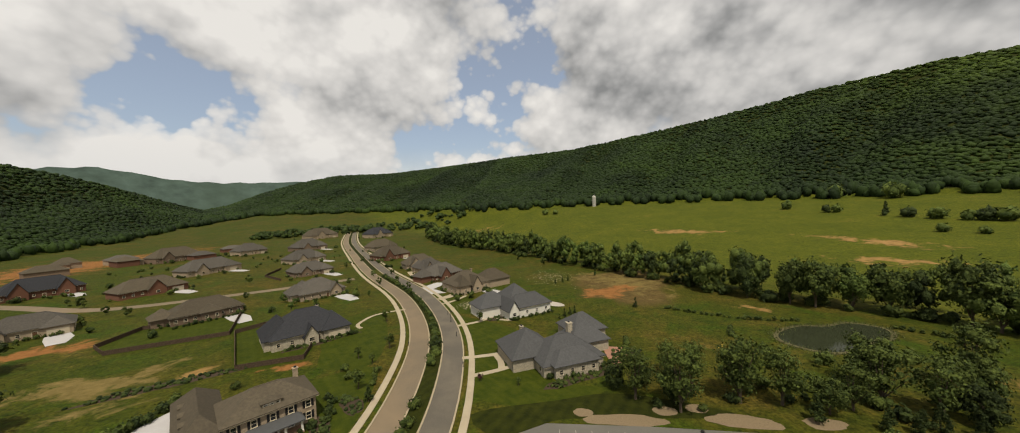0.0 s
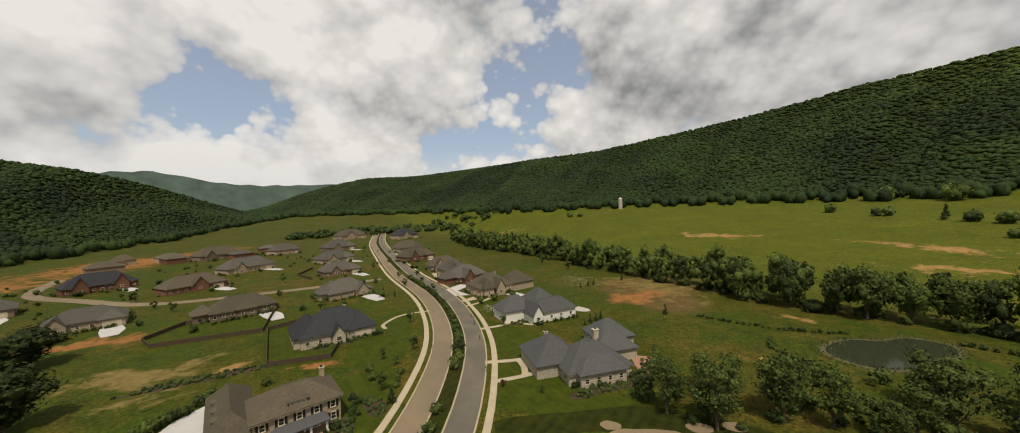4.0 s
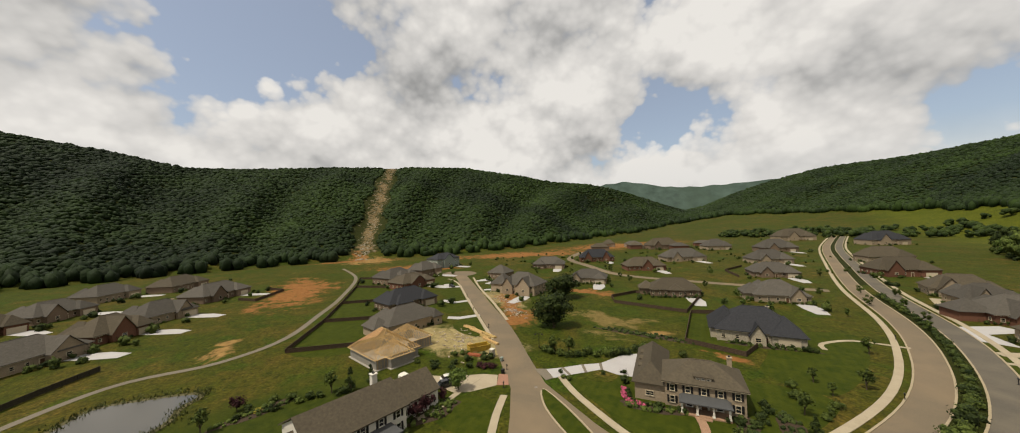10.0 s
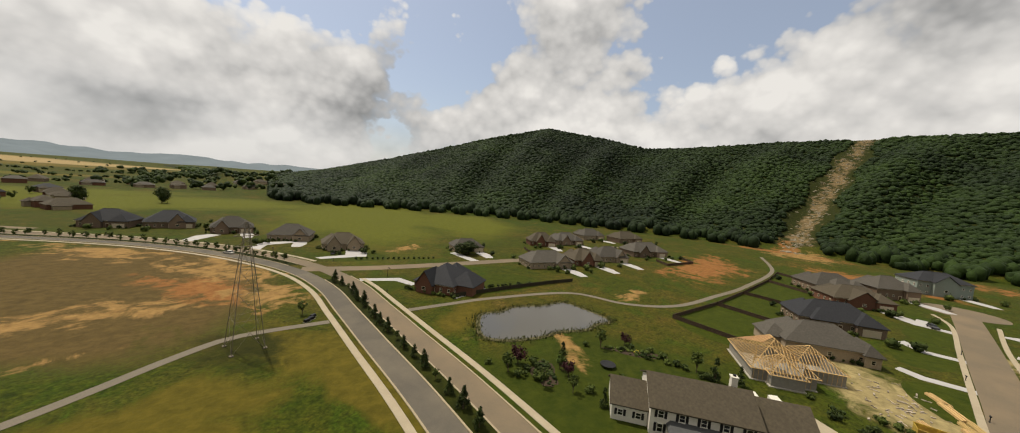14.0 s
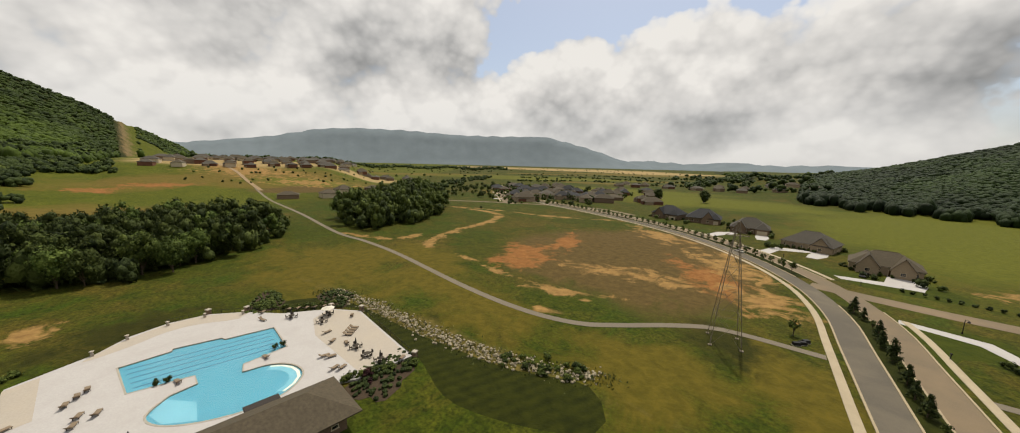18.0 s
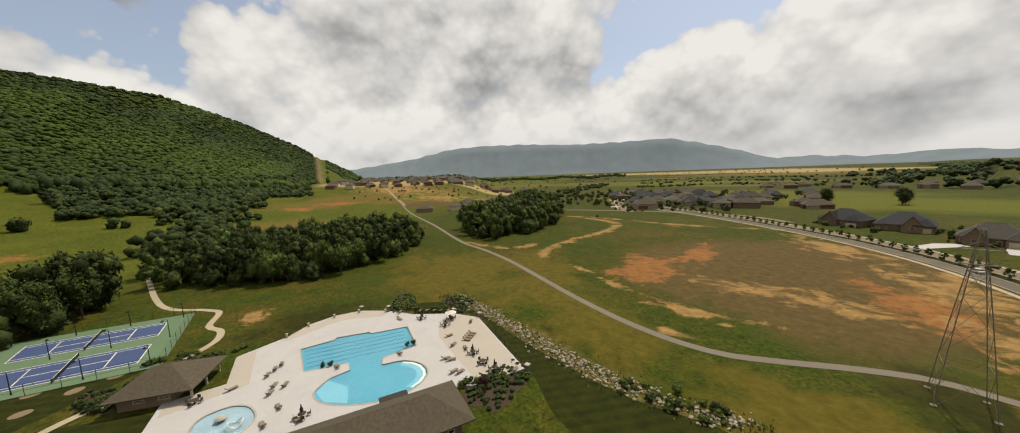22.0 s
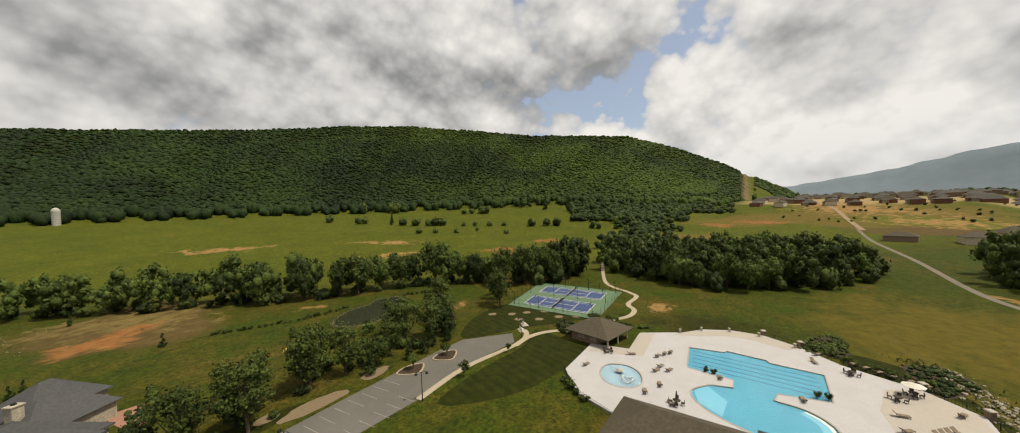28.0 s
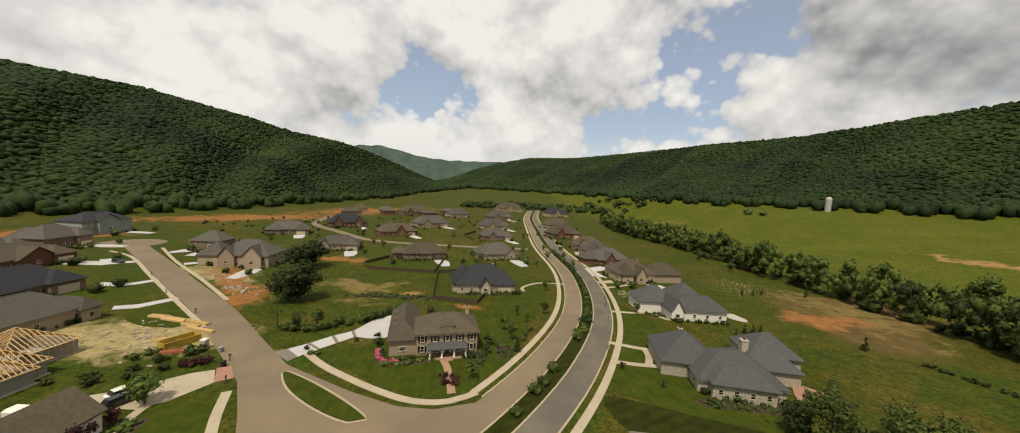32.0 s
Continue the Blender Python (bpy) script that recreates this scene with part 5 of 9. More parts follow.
house((-196, -140), 164, 22, 13, 3.0, 4.0, "brick_brown", "roof_grey", "brown brick house with a low grey roof", [(3, -1.6, 10, 6, 3.0, 3.2, "y")], sides="f")
house((-172, -92), 153, 19, 13, 2.9, 4.0, "brick_tan", "roof_grey", "tan house with a grey roof and white porch", [(11, -1.5, 17, 6, 2.9, 3.2, "y")], sides="f")
house((-212, -90), 158, 28, 14, 3.2, 4.2, "brick_brown", "roof_grey", "brown house with a fenced yard", [(4, -1.6, 12, 6, 3.2, 3.4, "y")], sides="f")
house((-262, -126), 166, 26, 14, 3.4, 4.2, "brick_brown", "roof_brown", "brown house below the woods", sides="f")
house((-242, -148), 166, 22, 13, 3.4, 4.2, "brick_tan", "roof_grey", "tan house below the woods", sides="f")
# east side of the boulevard
stone = house((2.8, 72.8), 21, 15.5, 12, 2.3, 3.4, "stone_light", "roof_blue", "pale stone house with broad blue-grey hip roofs", [(-5.5, 5, 6, 17, 2.7, 3.8, "h"), (11, 7, 22, 15, 2.6, 3.0, "h"), (15.5, 14, 26, 23, 2.6, 3.2, "h"), (2, -1.8, 13, 4, 2.6, 2.0, "h")], sides="l", step=3.2, door=False)
chimney(stone, 12.6, 11.0, 3.5, 7.2, "stone_light", 1.3)
chimney(stone, 1.0, 16.0, 3.5, 6.4, "stone_light", 0.9)
for k in range(2):
    add_window(stone, 18.6 + k * 3.6, 14.0, 0.8, 0, 1.4, 1.3)
farmhouse = house((-5, 113), 31, 16, 8, 3.0, 3.0, "siding_white", "roof_blue", "white house with grey-blue roofs and a steep gable", [(-9, 6, 3, 15, 3.2, 3.4, "h"), (2, 5, 13, 17, 3.6, 4.2, "h"), (-1.4, -0.8, 2.2, 8, 3.0, 2.4, "y")], sides="f", white=True, step=3.4, door=False)
house((-30, 147), 40, 17, 14, 3.4, 4.2, "brick_tan", "roof_brown", "tan brick house with an arched entrance and brown roofs", [(1, -1.6, 6, 6, 3.4, 3.4, "h"), (15, 0.5, 30, 11, 3.2, 3.6, "h"), (7, -2.2, 11.5, 6, 3.2, 3.0, "y")], sides="flr", stack=(13, 9, 4, 8.8))
house((-47, 175), 50, 19, 13, 2.8, 4.2, "brick_red", "roof_grey", "red brick house with grey hips and a gable", [(3, -2.2, 9, 6, 2.8, 3.2, "y"), (-6, 3, 2, 11, 2.7, 3.0, "h")], sides="fl")
house((-74, 212), 34, 20, 13, 2.9, 4.4, "brick_tan", "roof_brown", "tan brick house with a steep brown roof", [(2, -2, 9, 6, 2.9, 3.6, "y")], sides="fl")
house((-60, 196), 44, 15, 11, 2.9, 4.0, "brick_tan", "roof_grey", "tan brick house with several grey gables", [(2, -2, 7, 6, 2.9, 3.4, "y")], sides="fl")
house((-107, 252), 56, 26, 14, 3.4, 5.0, "brick_red", "roof_brown", "red brick house with a brown roof along the boulevard", [(3, -2, 10, 6, 3.4, 4.0, "y")], sides="fl")
house((-138, 312), 60, 26, 14, 3.8, 5.2, "brick_tan", "roof_brown", "tan house with a brown roof along the boulevard", sides="fl")
house((-206, 468), 66, 36, 20, 4.8, 7.0, "brick_tan", "roof_dark", "large house with a dark roof at the bend of the boulevard", [(6, -3, 16, 6, 4.8, 5, "y")], sides="f")


def frame_house():
    """House under construction: wrapped walls and bare roof framing of yellow lumber."""
    h = thing("house_under_construction", -90, -4, 0, 119, "unfinished house with bare yellow rafters over pale wrapped walls", "house")
    for q in ((-0.4, -0.4, 12.4, 15.4), (12.4, 4.6, 20.4, 15.4), (2.6, -2.4, 9.6, -0.4)):
        part("slab", mesh_of("slab", *box_data(q[0], q[1], -0.2, q[2], q[3], 0.2, 0.04), "block_grey"), h)
    for x0, y0, x1, y1 in ((0, 0, 12, 0.2), (0, 0.2, 0.2, 14.8), (12, 0, 12.2, 5), (12.2, 4.8, 20, 5), (0, 14.8, 20, 15), (19.8, 5, 20, 14.8), (3, -2.0, 3.2, 0), (9, -2.0, 9.2, 0), (3.2, -2.0, 9, -1.8)):
        part("sheathing", mesh_of("sheathing", *box_data(x0, y0, 0.2, x1, y1, 2.75), "wall_wrap"), h, "pale wrapped wall sheathing")
    wood = {}

    def beam(a, b, s=0.075, name="rafter"):
        a, b = Vector(a), Vector(b)
        if (b - a).length > 0.3:
            part(name, mesh_of(name, *tube_data(a, b, s, s, 4), "lumber"), h)

    def hip_frame(x0, y0, x1, y1, e, r, gap=0.62):
        """Rafters of a hipped roof, its ridge boards and wall plates."""
        w, d = x1 - x0, y1 - y0
        half = min(w, d) / 2
        if w >= d:
            a, b = Vector((x0 + half, (y0 + y1) / 2, e + r)), Vector((x1 - half, (y0 + y1) / 2, e + r))
        else:
            a, b = Vector(((x0 + x1) / 2, y0 + half, e + r)), Vector(((x0 + x1) / 2, y1 - half, e + r))
        beam(a, b, 0.1, "ridge_board")
        c = [Vector((x0, y0, e)), Vector((x1, y0, e)), Vector((x1, y1, e)), Vector((x0, y1, e))]
        for k in range(4):
            p, q = c[k], c[(k + 1) % 4]
            beam(p, q, 0.1, "wall_plate")
            beam(p, a if (p - a).length < (p - b).length else b, 0.09, "hip_rafter")
            n = int((q - p).length / gap)
            inward = Vector((0, 0, 1)).cross((q - p).normalized())
            for m in range(1, n):
                t = m / n
                o = p + (q - p) * t
                run = min(half, t * (q - p).length, (1 - t) * (q - p).length)
                beam(o, o + inward * run + Vector((0, 0, r * run / half)))
                if run > 1.5:
                    beam(o + inward * run * 0.5 + Vector((0, 0, r * run / half * 0.5)), o + inward * run * 0.5, 0.05, "strut")
    hip_frame(-0.5, -0.5, 12.7, 15.5, 2.8, 5.2)
    hip_frame(9.5, 4.5, 20.5, 15.5, 2.8, 3.8)
    hip_frame(2.5, -2.5, 9.7, 6.0, 2.8, 3.2)
    for k in range(22):
        x = 0.3 + k * 0.9
        y = 0.0 if x < 12 else 4.8
        beam((x, y - 0.12, 0.2), (x, y - 0.12, 2.8), 0.05, "stud")
    for quad in ([(4.2, 7.0, 6.4), (6.0, 7.3, 7.95), (6.0, 9.0, 7.95), (1.0, 14.0, 4.2)], [(10.4, 1.8, 4.75), (12.6, -0.3, 2.95), (12.6, 4.5, 2.95), (8.5, 6.0, 6.45)]):
        low = [(a, b, c - 0.03) for a, b, c in quad]
        part("plywood", mesh_of("plywood", quad + low, [(0, 1, 2, 3), (7, 6, 5, 4)] + [(i, 4 + i, 4 + (i + 1) % 4, (i + 1) % 4) for i in range(4)], "plywood_brown"), h)
    return h


frame_house()


def clubhouse():
    """Pool pavilion roof near the camera, and the small pool house."""
    h = thing("clubhouse", 50.4, 0, 0, -12, "brown brick clubhouse with a broad dark grey hip roof", "clubhouse")
    part("wall", mesh_of("wall", *box_data(-8, -22, -0.2, 0.5, 4, 2.8), "brick_brown"), h)
    part("roof", mesh_of("roof", *hip_roof(-9, -23, 0.6, 5, 2.8, 2.8, 0.6), "roof_brown"), h)
    wall_windows(h, -8, -22, 0.5, 4, 2.8, 3.2, sides="fblr")
    part("canopy", mesh_of("canopy", *join([box_data(0.6, -16.4, 2.3, 3.4, -12.0, 2.55, 0.1), tube_data((3.2, -16.2, 0), (3.2, -16.2, 2.3), 0.1, 0.1), tube_data((3.2, -12.2, 0), (3.2, -12.2, 2.3), 0.1, 0.1)]), "canvas_dark"), h, "dark flat canopy over the terrace")
    p = thing("pool_house", 81.5, 21, 0, -113, "low brown pool house with a hipped shingle roof", "pool house")
    part("wall", mesh_of("wall", *box_data(0, 0, -0.1, 7.5, 9.5, 2.4), "brick_brown"), p)
    part("roof", mesh_of("roof", *hip_roof(-0.6, -0.6, 10.6, 10.1, 2.4, 3.0, 0.7), "roof_brown"), p)
    for x, y in ((10.3, 0.2), (10.3, 4.8), (10.3, 9.3)):
        part("post", mesh_of("post", *box_data(x - 0.15, y - 0.15, 0, x + 0.15, y + 0.15, 2.4), "paint_cream"), p)
    add_window(p, 3.0, 0, 1.1, 0, 1.6, 0.5)
    add_window(p, 6.5, 0, 1.1, 0, 1.6, 0.5)


clubhouse()


def village(cx, cy, rows, cols, turn, sx, sy, seed, roofs):
    """Distant streets of similar houses."""
    rnd = random.Random(seed)
    c, s = math.cos(radians(turn)), math.sin(radians(turn))
    for i in range(cols):
        for j in range(rows):
            u, w = (i - cols / 2) * sx + rnd.uniform(-4, 4), (j - rows / 2) * sy + rnd.uniform(-4, 4)
            x, y = cx + u * c - w * s, cy + u * s + w * c
            h = thing("house", x, y, ground_z(x, y), turn + rnd.choice((0, 90, 180)) + rnd.uniform(-8, 8), "distant house with a hipped roof among others", "house", "distant houses")
            wd, dp, e = rnd.uniform(14, 20), rnd.uniform(10, 13), rnd.uniform(3, 5)
            part("wall", mesh_of("wall", *box_data(0, 0, -1, wd, dp, e), rnd.choice(("brick_tan", "brick_brown", "brick_red", "paint_cream"))), h)
            part("roof", mesh_of("roof", *hip_roof(0, 0, wd, dp, e, rnd.uniform(3, 5)), rnd.choice(roofs)), h)
            part("garage", mesh_of("garage", *box_data(wd * 0.1, -3, -1, wd * 0.5, 0.5, e * 0.8), "brick_tan"), h)
            part("garage_roof", mesh_of("garage_roof", *hip_roof(wd * 0.1, -3, wd * 0.5, 3, e * 0.8, 2.6), roofs[0]), h)


village(196, -304, 1, 3, -30, 26, 30, 25, ("roof_brown", "roof_grey"))
village(226, -372, 2, 7, -47, 27, 58, 26, ("roof_brown", "roof_grey", "roof_dark"))
village(140, -355, 2, 4, 35, 30, 30, 5, ("roof_brown", "roof_grey"))
village(120, -340, 2, 4, 15, 30, 30, 6, ("roof_brown", "roof_dark"))
village(650, -262, 5, 11, 68, 24, 40, 8, ("roof_grey", "roof_grey", "roof_brown"))
village(545, -405, 2, 4, 50, 28, 36, 17, ("roof_grey", "roof_brown"))
village(255, -455, 2, 4, -47, 27, 62, 27, ("roof_brown", "roof_grey", "roof_dark"))
village(150, -430, 3, 5, 15, 30, 34, 28, ("roof_brown", "roof_dark"))
village(900, -430, 2, 12, 108, 40, 60, 11, ("roof_grey", "roof_brown"))
village(40, -640, 2, 8, 5, 40, 60, 9, ("roof_brown", "roof_grey"))
village(335, -200, 1, 2, -111, 32, 20, 10, ("roof_brown", "roof_brown"))
village(360, -255, 1, 2, -90, 30, 24, 12, ("roof_brown", "roof_brown"))
village(-330, 330, 2, 4, 60, 40, 40, 13, ("roof_brown", "roof_grey"))

# ---- earth, lawns, drives and water ----
LAYER = [0.004]


def patch(name, outline, material, label, category="ground", high=None):
    """A thin patch of other ground on the flat of the valley, each a little above the last."""
    LAYER[0] += 0.0003
    return on_ground(name, plate(outline, -0.1, high if high else LAYER[0]), material, label, category)


STAMPS = []
SOIL_OF = {"field_clay": "red_clay", "field_sand": "tan_soil"}


def soft_patch(name, outline, soil, label, lift=None, category="ground", grow=1.3):
    """Notes a stretch of ground of another kind, which frays out into the grass towards its rim; build_ground lays it into the sheet."""
    p = np.array([q[:2] for q in outline])
    c = p.mean(0)
    STAMPS.append((c, (p - c) * grow, SOIL_OF.get(soil, soil)))


def far_spot(az, el):
    """Where a sight line from the hovering point meets the land."""
    r = np.linspace(60, 1500, 2881)
    x, y = -np.sin(radians(az)) * r, np.cos(radians(az)) * r
    gap = EYE[2] + r * math.tan(radians(el)) - relief(x, y)
    i = int(np.argmax(gap <= 0)) if (gap <= 0).any() else len(r) - 1
    return float(x[i]), float(y[i])


soft_patch("ground_dry_field", blob(26, -146, 44, 62, -6, 48, 0.14, 4), "dry_earth", "bare brown graded field", grow=1.2)
soft_patch("ground_clay", blob(63, -116, 13, 20, 10, 36, 0.3, 5), "field_clay", "orange clay patch in the graded field")
soft_patch("ground_clay", blob(58, -150, 7, 22, 12, 36, 0.4, 6), "field_clay", "orange clay streak in the graded field")
soft_patch("ground_soil", blob(21, -117, 22, 10, 12, 40, 0.35, 7), "field_sand", "pale sandy streak in the graded field", grow=1.45)
soft_patch("ground_soil", blob(-17, -112, 9, 17, 25, 36, 0.3, 8), "field_sand", "sandy verge beside the boulevard", grow=1.4)
soft_patch("ground_soil", blob(-10, -150, 12, 38, 18, 36, 0.25, 9), "field_sand", "sandy verge along the bend", grow=1.35)
soft_patch("ground_soil", blob(22, -198, 30, 12, -38, 36, 0.3, 10), "field_sand", "sandy edge of the graded field", grow=1.35)
soft_patch("ground_clay", blob(-4, -128, 9, 26, 20, 36, 0.4, 71), "field_clay", "reddish streak in the graded field")
soft_patch("ground_soil", blob(31, -88, 14, 2.6, 12, 30, 0.5, 72), "tan_soil", "worn spots along the field edge", grow=1.6)
soft_patch("ground_soil", blob(33, -72, 3, 2, 0, 24, 0.4, 73), "tan_soil", "worn spot beside the footpath", grow=1.6)
soft_patch("ground_soil", blob(95, -222, 12, 6, 10, 30, 0.4, 74), "tan_soil", "bare spot at the far side of the field", grow=1.5)
for line, w in (([(106, -104), (117, -125), (119, -145), (121.5, -176), (137, -207), (187, -217)], 3.6), ([(160, -97), (131, -103), (127, -118)], 3.0), ([(186, -217), (150, -222), (90, -222), (48, -236)], 2.6), ([(25, -84), (60, -92), (84, -100)], 2.0)):
    for k, p in enumerate(smooth_line(line, 3.2)):
        soft_patch("ground_track", blob(p.x, p.y, w, w, 0, 14, 0.2, 80 + k), "tan_soil", "worn earth track through the grass", grow=1.6)
soft_patch("ground_soil", blob(237, 236, 11, 46, 16, 36, 0.25, 81), "tan_soil", "pale bare strip above the creek")
soft_patch("ground_clay", blob(243, 120, 7, 20, 50, 36, 0.3, 82), "red_clay", "reddish bare bank above the creek")
soft_patch("ground_bare_lot", blob(*far_spot(-117.5, -3.6), 60, 34, 30, 36, 0.25, 91), "tan_soil", "bare graded building lots", 0.3)
soft_patch("ground_bare_lot", blob(*far_spot(-111, -1.9), 110, 60, 20, 36, 0.25, 92), "tan_soil", "bare ground between distant houses", 0.4)
soft_patch("ground_clay", blob(*far_spot(-102.5, -3.6), 34, 14, 60, 36, 0.3, 93), "red_clay", "reddish slope below the woods", 0.3)
soft_patch("ground_yellow_field", blob(*far_spot(-116, -2.3), 150, 55, 25, 36, 0.2, 94), "dry_grass", "yellow hay field on the plain", 0.35)
soft_patch("ground_yellow_field", blob(*far_spot(-104, -3.0), 60, 110, 20, 36, 0.2, 95), "dry_grass", "yellow-brown sloping pasture", 0.25)
soft_patch("ground_court_side", blob(117, 0, 5, 7, 20, 24, 0.4, 96), "tan_soil", "worn grass beside the court path", grow=1.4)
soft_patch("ground_rough_strip", blob(100, -12, 12, 20, 10, 36, 0.2, 97), "rough_grass", "darker lush grass beside the terrace", grow=1.5)
soft_patch("ground_clay", blob(-232, -52, 50, 19, 12, 34, 0.3, 11), "red_clay", "bright red clay heap of graded earth")
soft_patch("ground_soil", blob(-128, -50, 11, 5, 15, 26, 0.5, 12), "tan_soil", "worn patch beside the footpath")
soft_patch("ground_soil", blob(-70, -42, 14, 3.5, 60, 26, 0.6, 13), "tan_soil", "worn grass beside the pond")
soft_patch("ground_soil", blob(-58, -60, 8, 3, 30, 26, 0.6, 14), "tan_soil", "worn grass beside the pond")
soft_patch("ground_building_plot", blob(-104, 19, 20, 11, 28, 34, 0.2, 15), "building_rubble", "dusty building plot with gravel and scraps")
soft_patch("ground_building_plot", blob(-152, 50, 18, 8, 12, 34, 0.3, 16), "building_rubble", "dusty building plot in front of a new house")
soft_patch("ground_clay", blob(-128, 47, 14, 5, -10, 30, 0.45, 17), "red_clay", "orange clay beside the street")
soft_patch("ground_clay", blob(-150, 92, 15, 8, 30, 30, 0.4, 18), "red_clay", "orange clay behind a large tree")
soft_patch("ground_clay", blob(-345, 140, 34, 72, -18, 34, 0.3, 19), "red_clay", "long graded strip of orange earth below the woods")
soft_patch("ground_clay", blob(-378, 290, 42, 105, 12, 34, 0.3, 20), "red_clay", "graded orange earth at the edge of the estate")
soft_patch("ground_clay", blob(-300, 20, 26, 30, 0, 30, 0.35, 23), "red_clay", "orange earth round the turning circle")
soft_patch("ground_clay", blob(-385, -20, 50, 22, 5, 30, 0.35, 24), "tan_soil", "bare track foot of the power line clearing")
soft_patch("ground_straw", blob(-104, 74, 16, 10, 35, 30, 0.4, 25), "straw", "strewn straw and brushwood on rough grass")
soft_patch("ground_straw", blob(-88, 66, 8, 6, 35, 30, 0.4, 127), "straw", "flattened straw on rough grass")
soft_patch("ground_clay", blob(-60, 81.5, 11, 1.5, 17, 30, 0.3, 128), "red_clay", "bare brown strip beside a yard fence")
soft_patch("ground_garden", [(-41, -46), (-40, -15), (-50, -6), (-62, 3), (-80, 1), (-89, -22), (-82, -39), (-60, -46)], "garden_green", "deep green garden lawn beside the white house", grow=1.25)
soft_patch("ground_clay", blob(-150, 53, 24, 6, -14, 30, 0.35, 130), "red_clay", "orange clay along the street edge")
soft_patch("ground_clay", blob(-118, 44, 14, 7, -30, 30, 0.35, 129), "red_clay", "orange clay under a large oak")
soft_patch("ground_straw", blob(-83, 79, 7, 2.6, 35, 30, 0.4, 26), "tan_soil", "heap of pale brushwood on the grass")
soft_patch("ground_dry_bank", blob(46, 160, 20, 27, -25, 34, 0.25, 27), "dry_earth", "bare brown bank behind the houses")
soft_patch("ground_straw", blob(50, 164, 20, 26, -25, 34, 0.25, 131), "straw", "pale dry stubble on the bank behind the houses", grow=1.5)
soft_patch("ground_clay", blob(36, 146, 13, 9, 20, 30, 0.4, 28), "field_clay", "reddish bare soil on the bank")
soft_patch("ground_dry_bank", blob(78, 118, 12, 3, -30, 34, 0.35, 29), "tan_soil", "dry rough grass beside the creek")
soft_patch("ground_soil", blob(98, 66, 8, 4, 20, 30, 0.4, 30), "tan_soil", "worn muddy bank near the pond")
soft_patch("ground_soil", blob(150, 52, 10, 5, 20, 30, 0.4, 31), "tan_soil", "worn soil beside the courts")
soft_patch("ground_dry_bank", blob(-90, -165, 16, 7, 20, 30, 0.4, 32), "tan_soil", "bare patch in the meadow")
soft_patch("ground_tower_foot", blob(-8, -80, 13, 12, 0, 30, 0.2, 33), "rough_grass", "rough dark grass below the pylon")
for az, el, rx, ry, col in ((-25, -4.7, 34, 17, "tan_soil"), (-47, -7.6, 26, 13, "tan_soil"), (-66, -8.6, 16, 11, "red_clay"), (5, -3.6, 60, 9, "tan_soil"), (-97, -4.0, 26, 14, "red_clay"), (-72, -6.4, 14, 9, "red_clay")):
    x, y = far_spot(az, el)
    soft_patch("ground_bare_streak", blob(x, y, rx, ry, az, 30, 0.4, int(az * 10) % 97), col, "bare earth streak across the sloping meadow", 0.3)

for k in range(9):
    t = k / 8
    az, r = 94.3 - 4.8 * t, 405 + 470 * t
    soft_patch("ground_clearing", blob(-math.sin(radians(az)) * r, math.cos(radians(az)) * r, 50, 11, az - 90 + 180, 30, 0.3, 110 + k), "red_clay" if k == 0 else "clearing_soil", "stony bare ground of the power line clearing", 0.6)
soft_patch("ground_clay", blob(-392, -28, 40, 16, 84, 30, 0.3, 121), "red_clay", "orange earth at the foot of the clearing", 0.5)
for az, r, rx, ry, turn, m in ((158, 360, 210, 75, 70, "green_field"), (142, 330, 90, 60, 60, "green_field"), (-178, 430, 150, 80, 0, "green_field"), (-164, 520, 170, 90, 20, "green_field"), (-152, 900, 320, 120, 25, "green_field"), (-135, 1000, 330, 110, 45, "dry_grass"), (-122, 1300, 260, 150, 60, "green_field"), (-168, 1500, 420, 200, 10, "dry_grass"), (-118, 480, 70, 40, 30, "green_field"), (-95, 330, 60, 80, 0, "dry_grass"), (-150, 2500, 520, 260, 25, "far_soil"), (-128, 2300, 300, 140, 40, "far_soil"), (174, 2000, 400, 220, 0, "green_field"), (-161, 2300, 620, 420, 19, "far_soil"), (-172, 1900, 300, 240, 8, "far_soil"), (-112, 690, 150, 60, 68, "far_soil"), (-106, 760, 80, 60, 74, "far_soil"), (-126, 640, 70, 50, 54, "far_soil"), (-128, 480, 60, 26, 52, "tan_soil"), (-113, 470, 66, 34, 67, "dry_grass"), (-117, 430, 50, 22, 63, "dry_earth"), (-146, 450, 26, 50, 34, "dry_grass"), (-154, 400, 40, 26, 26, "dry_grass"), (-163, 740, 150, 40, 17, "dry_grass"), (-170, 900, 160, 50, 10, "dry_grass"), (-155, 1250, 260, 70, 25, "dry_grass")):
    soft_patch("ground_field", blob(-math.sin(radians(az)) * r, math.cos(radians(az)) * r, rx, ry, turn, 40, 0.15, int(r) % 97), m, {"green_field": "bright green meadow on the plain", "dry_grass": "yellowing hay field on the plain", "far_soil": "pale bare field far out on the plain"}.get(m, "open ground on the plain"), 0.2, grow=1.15)
